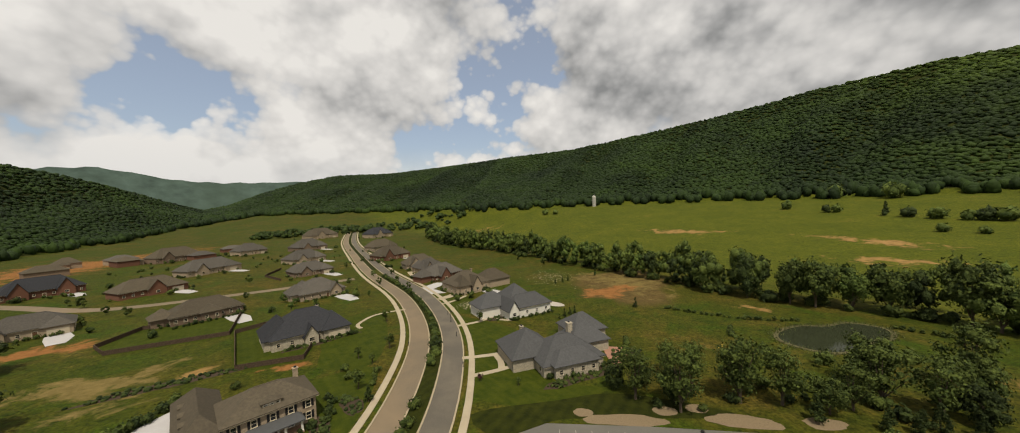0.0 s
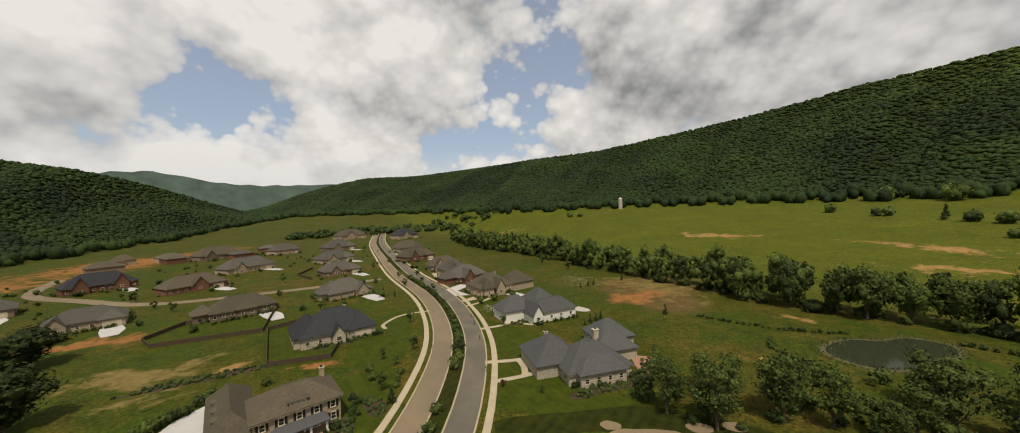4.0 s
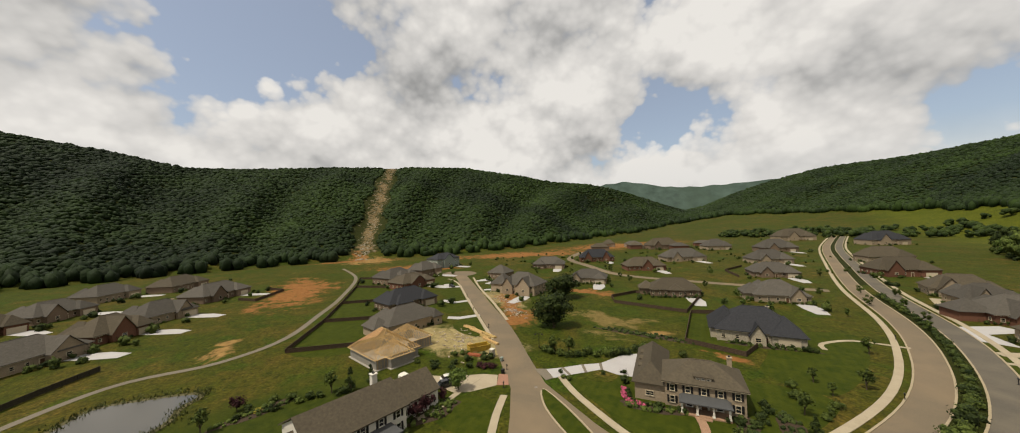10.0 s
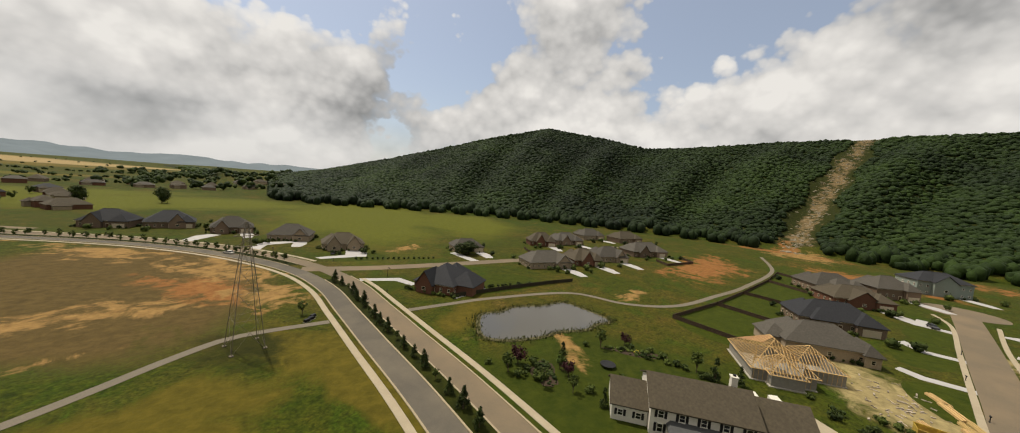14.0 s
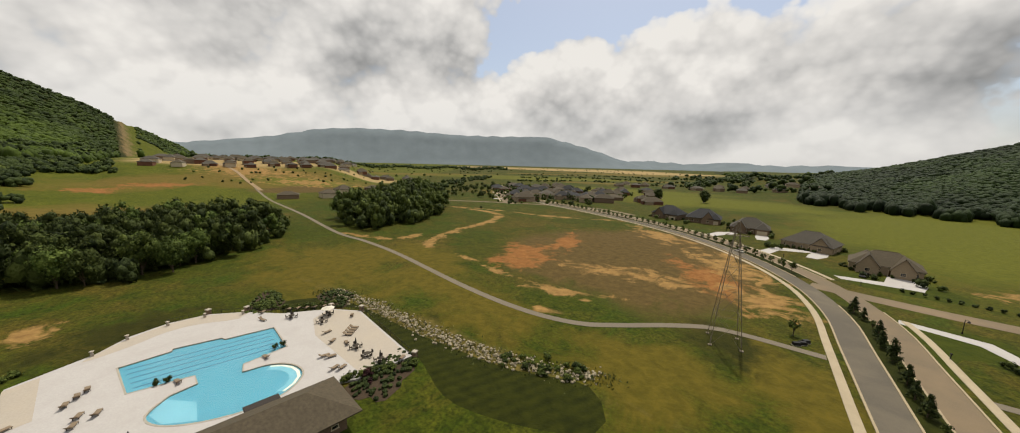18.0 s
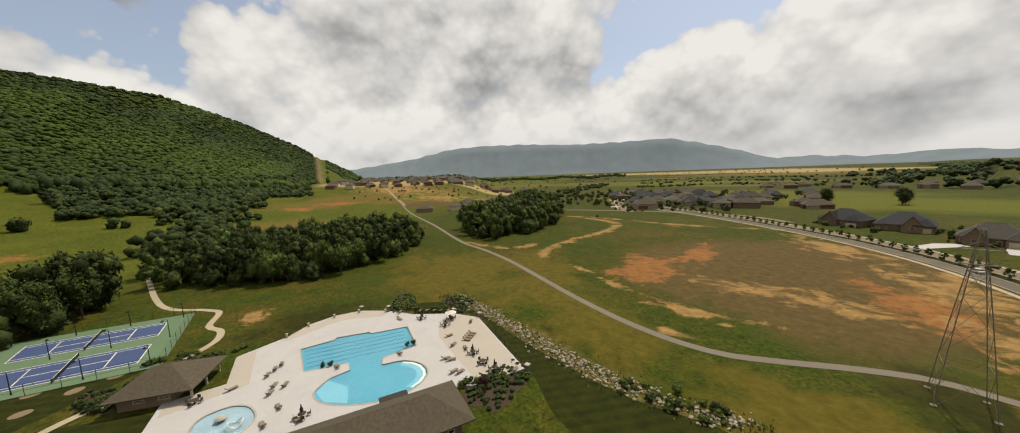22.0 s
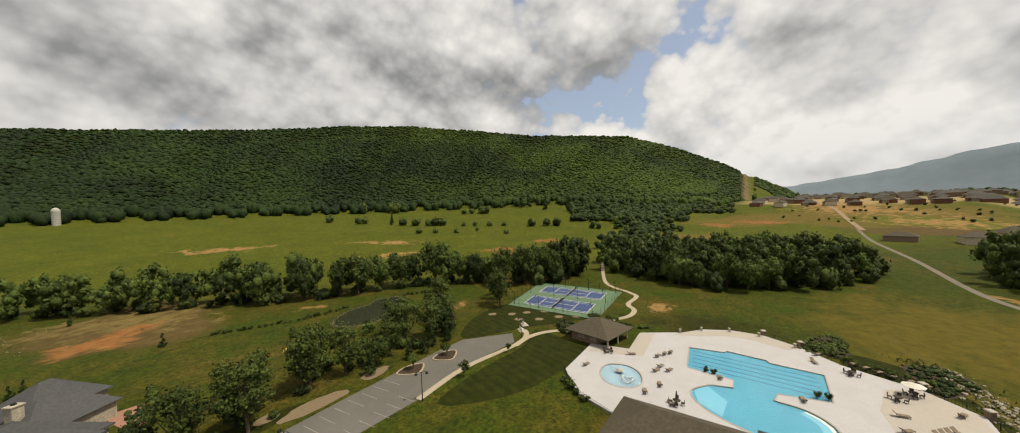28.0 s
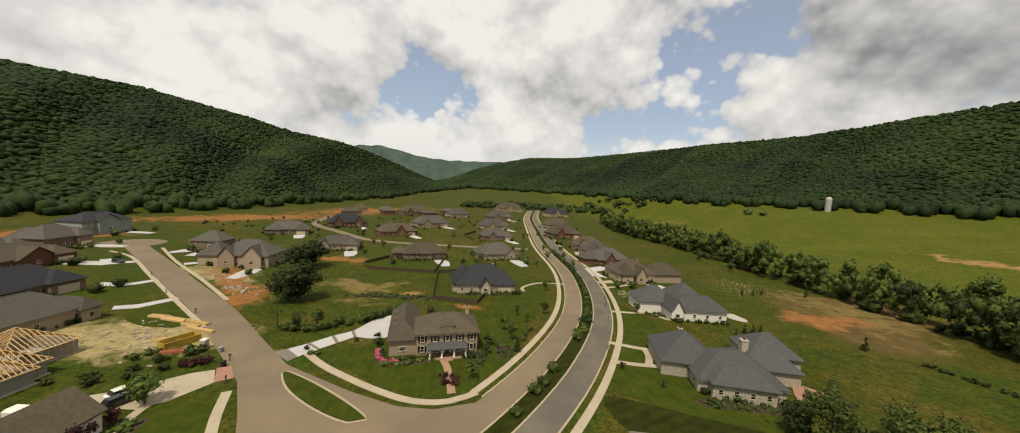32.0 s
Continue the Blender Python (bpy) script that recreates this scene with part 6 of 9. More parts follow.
for x, y, rx, ry, turn, sd in ((112, -62, 52, 34, -20, 131), (52, -66, 42, 13, -12, 132), (6, -58, 26, 16, 0, 133), (140, 70, 30, 16, 40, 134), (90, -88, 40, 16, -15, 135), (-20, -60, 10, 40, 10, 136), (-60, -70, 22, 8, 20, 137)):
    soft_patch("ground_olive_grass", blob(x, y, rx, ry, turn, 40, 0.25, sd), "olive_grass", "dry olive and yellow rough grass", grow=1.25)
soft_patch("ground_dark_strip", [(44, -39), (70, -46), (84, -40), (84, -43), (66, -49), (40, -50), (20, -44), (24, -32)], "rough_grass", "dark mown strip below the terrace", grow=1.1)
for r in range(1050, 2000, 70):
    soft_patch("ground_clearing", blob(math.sin(radians(100.6)) * r, math.cos(radians(100.6)) * r, 60, 13, -10, 24, 0.2, r), "clearing_soil", "cleared strip down the spur", grow=1.3)
soft_patch("ground_ditch_bank", blob(52, -47.5, 42, 3.4, -2, 60, 0.15, 98), "ditch_grass", "dry weedy bank of the stone-lined ditch", grow=1.5)

build_ground()
LAWNS = [("lawn", [(-67, 38.5), (-55, 38), (-46, 38.6), (-39, 40.5), (-35, 44), (-33, 52), (-34, 66), (-38, 80), (-46, 78), (-60, 64), (-66, 54), (-62, 46)]),
         ("lawn", [(-40, 82), (-45, 105), (-58, 128), (-68, 112), (-58, 90), (-52, 80)]), ("lawn", [(-95, 106), (-74, 81), (-61, 86), (-66, 98), (-89, 117)]),
         ("lawn", [(-12, 66), (-14, 78), (-19, 96), (-27, 118), (-14, 112), (0, 98), (2, 76), (8, 70), (16, 68), (2, 62)]), ("lawn", [(-130, 96), (-134, 113), (-114, 129), (-97, 106), (-122, 92)]),
         ("lawn", [(-27, 122), (-38, 142), (-30, 146), (-14, 134), (-8, 122)]), ("dark_lawn", [(-12, 60), (4, 64), (18, 66), (36, 58), (4, 58), (-4, 52)]),
         ("dark_lawn", [(44, 36), (58, 35), (73, 31), (84, 32), (80, 22), (76, 16), (60, 20), (50, 26)]), ("dark_lawn", [(72, 48), (84, 36), (96, 22), (102, 20), (106, 48), (90, 54)]),
         
         ("lawn", [(-142, 31), (-137, 22), (-148, 20), (-162, 22), (-166, 33)]), ("lawn", [(-104, 28.5), (-126, 31), (-122, 21), (-110, 22)]), ("lawn", [(-170, 34), (-190, 36), (-186, 26), (-172, 25)]),
         ("lawn", [(-112, -28), (-109, -5), (-140, -2), (-144, -24)]), ("lawn", [(-147, -24), (-142, -2), (-174, -1), (-176, -22)]), ("lawn", [(-178, -22), (-176, -1), (-211, -2), (-220, -19)]), ("lawn", [(-223, -19), (-213, -2), (-244, -3), (-255, -20)]),
         ("lawn", [(-44, -117), (-62, -117), (-60, -104), (-50, -99), (-44, -88), (-43, -104)]), ("lawn", [(-66, -84), (-104, -78), (-106, -96), (-84, -102), (-78, -96)]),
         ("lawn", [(-52, 15), (-62, 19), (-68, 17), (-70, 9), (-62, 7)]),
         ("lawn", [(-47, -150), (-70, -145), (-70, -162), (-52, -168)]),
         ("dark_lawn", [(92, -36), (88, -43), (80, -46), (70, -46.6), (57, -45.2), (38, -44.3), (25, -45), (12, -48), (8, -38), (28, -32), (44, -38.4), (70, -45.4), (77.8, -41.8), (84.8, -33.8)])]
for m, o in LAWNS:
    patch("lawn_plot", smooth_line(o, 3.0, True), m, "mown green lawn", "lawn")

DRIVES = [([(-74, 35.6), (-69, 35.1), (-68.9, 39.2), (-68.4, 47.9), (-64.8, 49.5), (-62.4, 51.9), (-64, 58), (-68, 63), (-72.5, 63), (-73.8, 58.1), (-71.6, 49.6), (-72.8, 45), (-73.2, 39.6)], "white_concrete"), ([(-75.7, 23.6), (-77.6, 20.7), (-79.5, 12.7), (-82.9, 7), (-83, 4.4), (-80.5, 2.5), (-76, 6), (-73.9, 10.7), (-71.3, 12.3), (-70.3, 15.9), (-70.9, 21.9)], "concrete"),
          ([(-30, 146), (-36, 140), (-38, 142), (-33, 150)], "concrete"), ([(-47, -119), (-60, -113), (-62, -103), (-59, -102), (-57, -110), (-46, -116)], "white_concrete"),
          ([(-44, -156), (-60, -154), (-64, -168), (-60, -171), (-56, -160), (-43, -160)], "white_concrete"), ([(-26, -184), (-31, -196), (-50, -200), (-48, -203), (-30, -204), (-22, -188)], "white_concrete"),
          ([(-104, -122), (-106, -146), (-110, -146), (-109, -122)], "white_concrete"), ([(-166, -108), (-170, -92), (-178, -90), (-176, -110)], "white_concrete"), ([(-150, -112), (-158, -96), (-162, -96), (-156, -112)], "white_concrete"),
          ([(3, -212), (-6, -232), (-12, -236), (-16, -232), (-4, -216)], "white_concrete"), ([(-64, -82), (-80, -84), (-84, -94), (-78, -98), (-68, -92)], "white_concrete"),
          ([(-128, 33), (-127, 24), (-130, 20), (-133, 21), (-130.5, 25), (-131, 33)], "white_concrete"), ([(-155, 36), (-154, 27), (-160, 22), (-164, 24), (-157.5, 28), (-158, 36)], "white_concrete"), ([(-192, 37), (-194, 28), (-206, 30), (-206, 33), (-197, 32), (-196, 38)], "white_concrete"),
          ([(-176, 47), (-174, 55), (-182, 62), (-185, 60), (-178, 54), (-180, 48)], "white_concrete"), ([(-206, 50), (-204, 58), (-210, 62), (-213, 58), (-209, 51)], "white_concrete"),
          ([(-64, 190), (-72, 206), (-66, 210), (-58, 192)], "concrete"), ([(-44, 150), (-52, 160), (-46, 174), (-40, 172), (-44, 160), (-36, 152)], "white_concrete")]
for o, m in DRIVES:
    patch("driveway", o, m, "pale concrete driveway", "driveway", LAYER[0] + 0.03)
for a, b in (((-73.3, 39.7), (-68.9, 39.4)), ((-72.8, 45.1), (-68.4, 43.5)), ((-71.7, 49.6), (-68.2, 47.8))):
    LAYER[0] += 0.0004
    on_ground("driveway_band", ribbon([Vector((*a, 0)), Vector((*b, 0))], 0.7, -0.1, LAYER[0] + 0.04), "trail_gravel", "brown aggregate band across the pale driveway", "driveway")
patch("driveway_apron", [(-75.4, 33.0), (-74, 35.6), (-69, 35.1), (-68.6, 33.0)], "trail_gravel", "brown aggregate apron where drive meets street", "driveway", LAYER[0] + 0.06)
patch("driveway_apron", [(-76.1, 24.0), (-74.9, 25.9), (-69.9, 24.4), (-70.9, 21.9)], "apron_brick", "pink brick apron where drive meets street", "driveway", LAYER[0] + 0.06)
patch("terrace_brick", [(19.6, 89.3), (26.1, 87.7), (26.7, 86.4), (22.0, 79.4), (19.5, 78.9), (19.3, 84.1)], "apron_brick", "red brick garden terrace behind a house", "terrace", LAYER[0] + 0.05)
patch("terrace_garden", smooth_line([(8.5, 131), (10.5, 133), (14.5, 129), (14, 126.5), (10, 127)], 1.0, True), "tan_concrete", "round pale garden terrace behind a house", "terrace", LAYER[0] + 0.05)
PATHS = [([(-17.5, 84), (-10, 85.5), (-3, 88), (1, 89)], 1.6), ([(-14, 74.5), (-8, 77), (-3, 80), (0, 82)], 1.5), ([(-9, 85.5), (-7.5, 82), (-7, 78)], 1.6), ([(-23, 108), (-16, 112), (-12, 118), (-13, 122)], 1.5), ([(-13, 117), (-9, 113), (-5, 112)], 1.3),
         ([(-34, 134), (-30, 138), (-26, 146)], 1.5), ([(-47, 128), (-56, 122), (-58, 112), (-55, 108)], 1.2), ([(72, 33), (78, 32), (83, 29), (86, 24), (84, 19)], 1.6), ([(83, 35), (80, 33), (73, 33), (58, 38.5), (44, 40)], 1.4), ([(-76, 19), (-70, 12), (-66, 8), (-64, 4)], 1.3)]
for line, w in PATHS:
    LAYER[0] += 0.0004
    on_ground("footpath_pale", ribbon(smooth_line(line, 1.5), w, -0.1, LAYER[0] + 0.04), "concrete", "pale concrete garden path", "footpath")
on_ground("footpath_brick", ribbon(smooth_line([(-46.5, 53.2), (-42.5, 51), (-38, 47), (-35, 44)], 1.5), 1.5, -0.1, 0.09), "brick_path", "red brick front path", "footpath")
BEDS = [blob(-50.5, 46.5, 5.5, 1.7, 46, 24, 0.2, 41), blob(-39.5, 57.5, 2.0, 3.6, 46, 20, 0.2, 42), blob(-36.6, 64, 1.8, 4.6, 46, 20, 0.2, 39), blob(12, 73.5, 10, 2.0, 26, 24, 0.25, 43), blob(-1, 87, 3, 5, 20, 20, 0.3, 44), blob(-8, 116, 6, 2.4, 30, 20, 0.3, 45), blob(-62, 98, 11, 2, 43, 24, 0.25, 46), blob(-84, 74, 14, 2.2, 35, 24, 0.3, 47),
        blob(-53, -34, 5, 2.6, 60, 24, 0.3, 48), blob(-79, -26, 7, 1.8, -60, 24, 0.3, 49), blob(92, 16, 5, 8, 30, 24, 0.25, 50), blob(88, 24, 6, 3, 30, 24, 0.25, 51), blob(95, -34, 8, 4, -40, 24, 0.25, 52), blob(83, -46, 8, 4, -20, 24, 0.25, 53), blob(44, -31, 5, 7, 30, 24, 0.25, 54), blob(-66, 4, 4, 9, 20, 24, 0.25, 55), blob(24, 84, 5, 3, 30, 24, 0.3, 56)]


def bed_cover(outline, seed):
    """Low clipped plants filling a bed, as one mass of leafy clumps."""
    rng = np.random.default_rng(seed)
    p = np.array([q[:2] for q in outline])
    c = p.mean(0)
    area = 0.5 * abs(np.dot(p[:, 0], np.roll(p[:, 1], 1)) - np.dot(p[:, 1], np.roll(p[:, 0], 1)))
    n = int(area / 0.7)
    k = rng.integers(0, len(p), n)
    xy = c + (p[k] - c) * np.sqrt(rng.uniform(0, 0.9, (n, 1)))
    v0, f0 = ICO_S
    r = rng.uniform(0.24, 0.6, n)
    v = v0[None] * r[:, None, None] * rng.uniform(0.75, 1.2, (n, len(v0), 1))
    v = v * (1, 1, 0.85) + np.stack([xy[:, 0], xy[:, 1], r * 0.55], 1)[:, None]
    f = (f0[None] + (np.arange(n) * len(v0))[:, None, None]).reshape(-1, 3)
    tagged(new("bed_plants", bulk_mesh("bed_plants", v.reshape(-1, 3), f, "leaf_dark" if seed % 3 else "leaf_tree", False)), "low clipped green plants filling a garden bed", "plants", kind="stuff")


for k, o in enumerate(BEDS):
    patch("planting_bed", o, "mulch", "dark mulched planting bed", "planting bed")
    bed_cover(o, k)
for o in (blob(16, 57.5, 7, 1.8, -4, 24, 0.15, 60), blob(36, 56.5, 6, 2, -8, 24, 0.15, 61), blob(49, 55.5, 3.4, 1.7, -8, 20, 0.15, 62), blob(24, 60, 2.2, 1.5, 0, 18, 0.1, 63), blob(30, 60.5, 1.9, 1.4, 0, 18, 0.1, 64), blob(9, 60, 1.8, 1.3, 0, 18, 0.1, 65)):
    patch("mulch_ring", o, "mulch_ring", "pale mulched island under trees", "planting bed")
for x, y in ((93, 50), (95, 44), (91, 40), (93, 34), (97, 29), (98, 40), (99, 24), (101, 35)):
    patch("mulch_ring", blob(x, y, 1.3, 1.3, 0, 16, 0.06, int(x * y) % 91), "mulch_ring", "round mulch ring in the lawn", "planting bed")


def pond(name, outline, label, reeds, water_kind="pond_water"):
    water = on_ground(name, plate(outline, -0.1, 0.1), water_kind, label, "pond")
    bank = ribbon([Vector((p[0], p[1], 0)) for p in list(outline) + [outline[0]]], 2.4, -0.1, 0.09)
    on_ground("pond_bank", bank, "ditch_grass", "dark muddy rim of the pond", "bank")
    rnd = random.Random(len(label))
    v, f = [], []
    for p in outline:
        for _ in range(reeds):
            cx, cy = sum(q[0] for q in outline) / len(outline), sum(q[1] for q in outline) / len(outline)
            k = 1.03 + abs(rnd.gauss(0, 0.05))
            x, y = cx + (p[0] - cx) * k + rnd.gauss(0, 0.9), cy + (p[1] - cy) * k + rnd.gauss(0, 0.9)
            a, h, w = rnd.uniform(0, 6.28), rnd.uniform(0.25, 0.85), rnd.uniform(0.06, 0.2)
            n = len(v)
            dx, dy = math.cos(a) * w, math.sin(a) * w
            v += [(x - dx, y - dy, 0), (x + dx, y + dy, 0), (x + rnd.gauss(0, 0.25), y + rnd.gauss(0, 0.25), h)]
            f.append((n, n + 1, n + 2))
    tagged(new("pond_reeds", bulk_mesh("pond_reeds", v, f, "reed", False)), "green reeds and grass round the pond edge", "reeds", kind="stuff")


pond("pond_west", smooth_line([(-54, -54.5), (-57, -60), (-63, -66), (-69, -64.5), (-76, -65), (-85, -61), (-93.5, -59.5), (-94.5, -52), (-93, -41.5), (-87, -42.5), (-81, -42), (-73, -45.5), (-65.5, -46.5), (-57.5, -50)], 1.2, True), "still grey pond reflecting the sky", 26, "pond_murky")
pond("pond_east", smooth_line([(68, 89), (71, 95), (80, 99.5), (88, 99), (96, 101), (101, 96), (96, 90), (89, 88), (83, 84), (73, 82.5)], 1.2, True), "dark still pond below trees", 20)

# ---- car park ----
patch("road_car_park", [(2, 57), (20, 55.5), (40, 53), (52, 51), (62, 49.5), (71, 47.5), (79.5, 37), (74, 34), (60, 38.6), (44, 40), (26, 44), (6, 46), (-4, 47), (-6, 53)], "lot_asphalt", "grey asphalt car park with white bays", "car park", LAYER[0] + 0.03)
LOT = LAYER[0] + 0.034
bays = []
for k in range(17):
    x = 4 + k * 2.7
    y = 55.6 - 0.095 * x
    bays.append(([(x, y, LOT), (x + 0.14, y, LOT), (x - 0.26, y - 4.2, LOT), (x - 0.4, y - 4.2, LOT)], [(0, 3, 2, 1)]))
for k in range(14):
    x = 8 + k * 2.7
    y = 46.2 - 0.14 * x
    bays.append(([(x, y, LOT), (x + 0.14, y, LOT), (x + 0.5, y + 3.8, LOT), (x + 0.36, y + 3.8, LOT)], [(0, 1, 2, 3)]))
tagged(new("parking_bay_lines", mesh_of("parking_bay_lines", *join(bays), "bay_line")), "worn white parking bay lines on asphalt", "road marking", kind="structure")
for o in (smooth_line([(52, 46.5), (50, 50.5), (53.5, 50.8), (56, 48.4)], 0.8, True), smooth_line([(60, 43.5), (58.5, 47.5), (62, 48), (64.5, 45.4)], 0.8, True)):
    on_ground("kerb_bed_edge", ribbon(o + [o[0]], 0.35, -0.1, LOT + 0.15), "kerb_concrete", "rounded kerb of a planted bay", "kerb")
    patch("planting_bed", o, "mulch", "mulched bed in the car park", "planting bed", LOT + 0.1)

# ---- pool terrace ----
from mathutils.geometry import tessellate_polygon

DECK = [(64, 18), (79, 15.5), (78.5, 6.5), (90, 5), (93.5, -5), (97.5, -10), (99, -16.5), (97.5, -23), (92, -28.5), (84, -33), (77, -41), (70, -44.5), (44, -37.5), (46.5, -27), (50.5, -22), (50.5, 5), (56, 14)]
POOL = [(84, -6), (73, -5), (70.2, -12.6), (67.2, -12), (67, -8.5), (64, -5.2), (60, -5.6), (56, -9), (53.2, -14), (52.8, -19), (55.5, -23), (59.5, -23.6), (63.2, -21.5), (64.8, -17.6), (67.3, -18.6), (67.2, -26), (78, -28.5), (80.6, -20.5), (81.8, -20.3), (84.4, -13.4), (83.4, -13)]
pool_line = POOL[:4] + [(p.x, p.y) for p in smooth_line(POOL[4:14], 1.0)] + POOL[14:]
kid = [(p.x, p.y) for p in smooth_line([(69.5, 9.5), (69.6, 6), (67, 3.6), (63, 3.2), (60.5, 5.4), (61, 9), (64, 11), (67.5, 11)], 0.8, True)]


def holed_plate(outer, holes, high, low):
    loops = [[Vector((x, y, 0)) for x, y in o] for o in (outer, *holes)]
    flat = [p for o in loops for p in o]
    tris = tessellate_polygon(loops)
    v = [(p.x, p.y, high) for p in flat] + [(p.x, p.y, low) for p in flat]
    f = []
    for t in tris:
        a, b, c = (flat[i] for i in t)
        f.append(tuple(t) if (b - a).cross(c - a).z > 0 else tuple(t)[::-1])
    n, s = len(flat), 0
    for o in loops:
        k = len(o)
        f += [(s + i, s + (i + 1) % k, n + s + (i + 1) % k, n + s + i) for i in range(k)]
        s += k
    return v, f


on_ground("terrace_pool_deck", holed_plate(DECK, [pool_line, kid], 0.34, -0.1), "white_concrete", "pale concrete terrace round the swimming pool", "terrace")
patch("terrace_tan_band", [(67, -31.5), (75, -35.5), (77, -40.5), (70, -44), (45, -37.3), (47, -28.5)], "tan_concrete", "tan section of the pool terrace", "terrace", 0.345)
patch("terrace_tan_arc", smooth_line([(91.5, -3), (96, -9), (98.4, -16), (97, -22.6), (91, -28.6), (89, -26), (93, -20), (94, -15), (92, -9)], 2.0, True), "tan_concrete", "tan curved edge of the pool terrace", "terrace", 0.346)
patch("terrace_tan_corner", [(79, 15), (78.2, 6.8), (89.5, 5.2), (90.4, 1.5), (75.5, 3.5), (74, 15.5)], "tan_concrete", "tan corner of the pool terrace", "terrace", 0.3455)


def pool(name, outline, label, floor_z=0.06):
    p = tagged(new(name, mesh_of(name, *plate(outline, -0.05, floor_z), "pool_floor" if floor_z < 0.1 else "wading_floor")), label, "swimming pool", kind="structure")
    w = part("water", mesh_of("water", *plate(outline, 0.2, 0.24), "pool_water"), p, "clear turquoise water")
    w.visible_shadow = False
    rim = [Vector((x, y, 0)) for x, y in outline] + [Vector((*outline[0], 0))]
    v, f = ribbon(rim, 0.3, 0.1, 0.375)
    part("coping", mesh_of("coping", v, f, "block_grey"), p, "grey stone coping")
    return p


big = pool("swimming_pool", pool_line, "large turquoise swimming pool with lane lines")
for k in range(5):
    t = (k + 0.7) / 5.6
    a, b = (84 - 11 * t - 0.3, -6.8 + 1 * t), (78 - 10.4 * t - 0.3, -27.2 + 2.2 * t)
    ln = ribbon([Vector((*a, 0)), Vector((*b, 0))], 0.3, 0.05, 0.068)
    part("lane_line", mesh_of("lane_line", *ln, "pool_line"), big, "dark blue lane line")
part("shallow_shelf", mesh_of("shallow_shelf", *plate([(66.6, -8), (64, -5.6), (60.2, -6), (57, -9), (62, -10.4)], 0.05, 0.1), "pool_shelf"), big, "pale shallow step")
for k, (grow, top, m) in enumerate(((1.0, 0.11, "pool_shelf"), (0.3, 0.16, "paint_white"))):
    arc = [(63.0, -21.2), (61.4, -22.6), (59.4, -23.3), (57.4, -23.3), (55.6, -22.6), (54.2, -21.0), (53.5, -19.0)]
    inner = [(x + (59.2 - x) * 0.2 * grow, y + (-15.0 - y) * 0.2 * grow) for x, y in reversed(arc)]
    part("beach_step", mesh_of("beach_step", *plate(arc + inner, 0.05, top), m), big, "white curved steps")
little = pool("wading_pool", kid, "small oval wading pool with a play ring", 0.14)
ring = [Vector((63.2 + 1.0 * math.cos(a), 5.6 + 1.0 * math.sin(a), 0.25 + 0.75 * abs(math.sin(a)))) for a in np.linspace(0, 6.28, 18)]
part("play_hoop", mesh_of("play_hoop", *join([tube_data(ring[i], ring[i + 1], 0.09, 0.09, 5) for i in range(17)]), "paint_white"), little, "white hoop")
part("mushroom", mesh_of("mushroom", *[[(x + 66.2, y + 7.4, z) for x, y, z in d] if i == 0 else d for i, d in enumerate(lathe_data([(0.12, 0.14), (0.12, 0.7), (0.8, 0.75), (0.55, 1.0), (0.1, 1.1)], 12))], "tan_concrete"), little)

# ---- tennis courts ----
CA, CB, CC, CD = Vector((141, 50, 0)), Vector((133, 14, 0)), Vector((97.5, 17.5, 0)), Vector((104, 49.5, 0))


def court_point(u, w):
    """u across from the far side to the near side, w along the length."""
    return (CA * (1 - u) * (1 - w) + CB * (1 - u) * w + CC * u * w + CD * u * (1 - w)).to_tuple()


def court_plate(u0, u1, w0, w1, z):
    return plate([court_point(u0, w0)[:2], court_point(u0, w1)[:2], court_point(u1, w1)[:2], court_point(u1, w0)[:2]], z - 0.05, z)


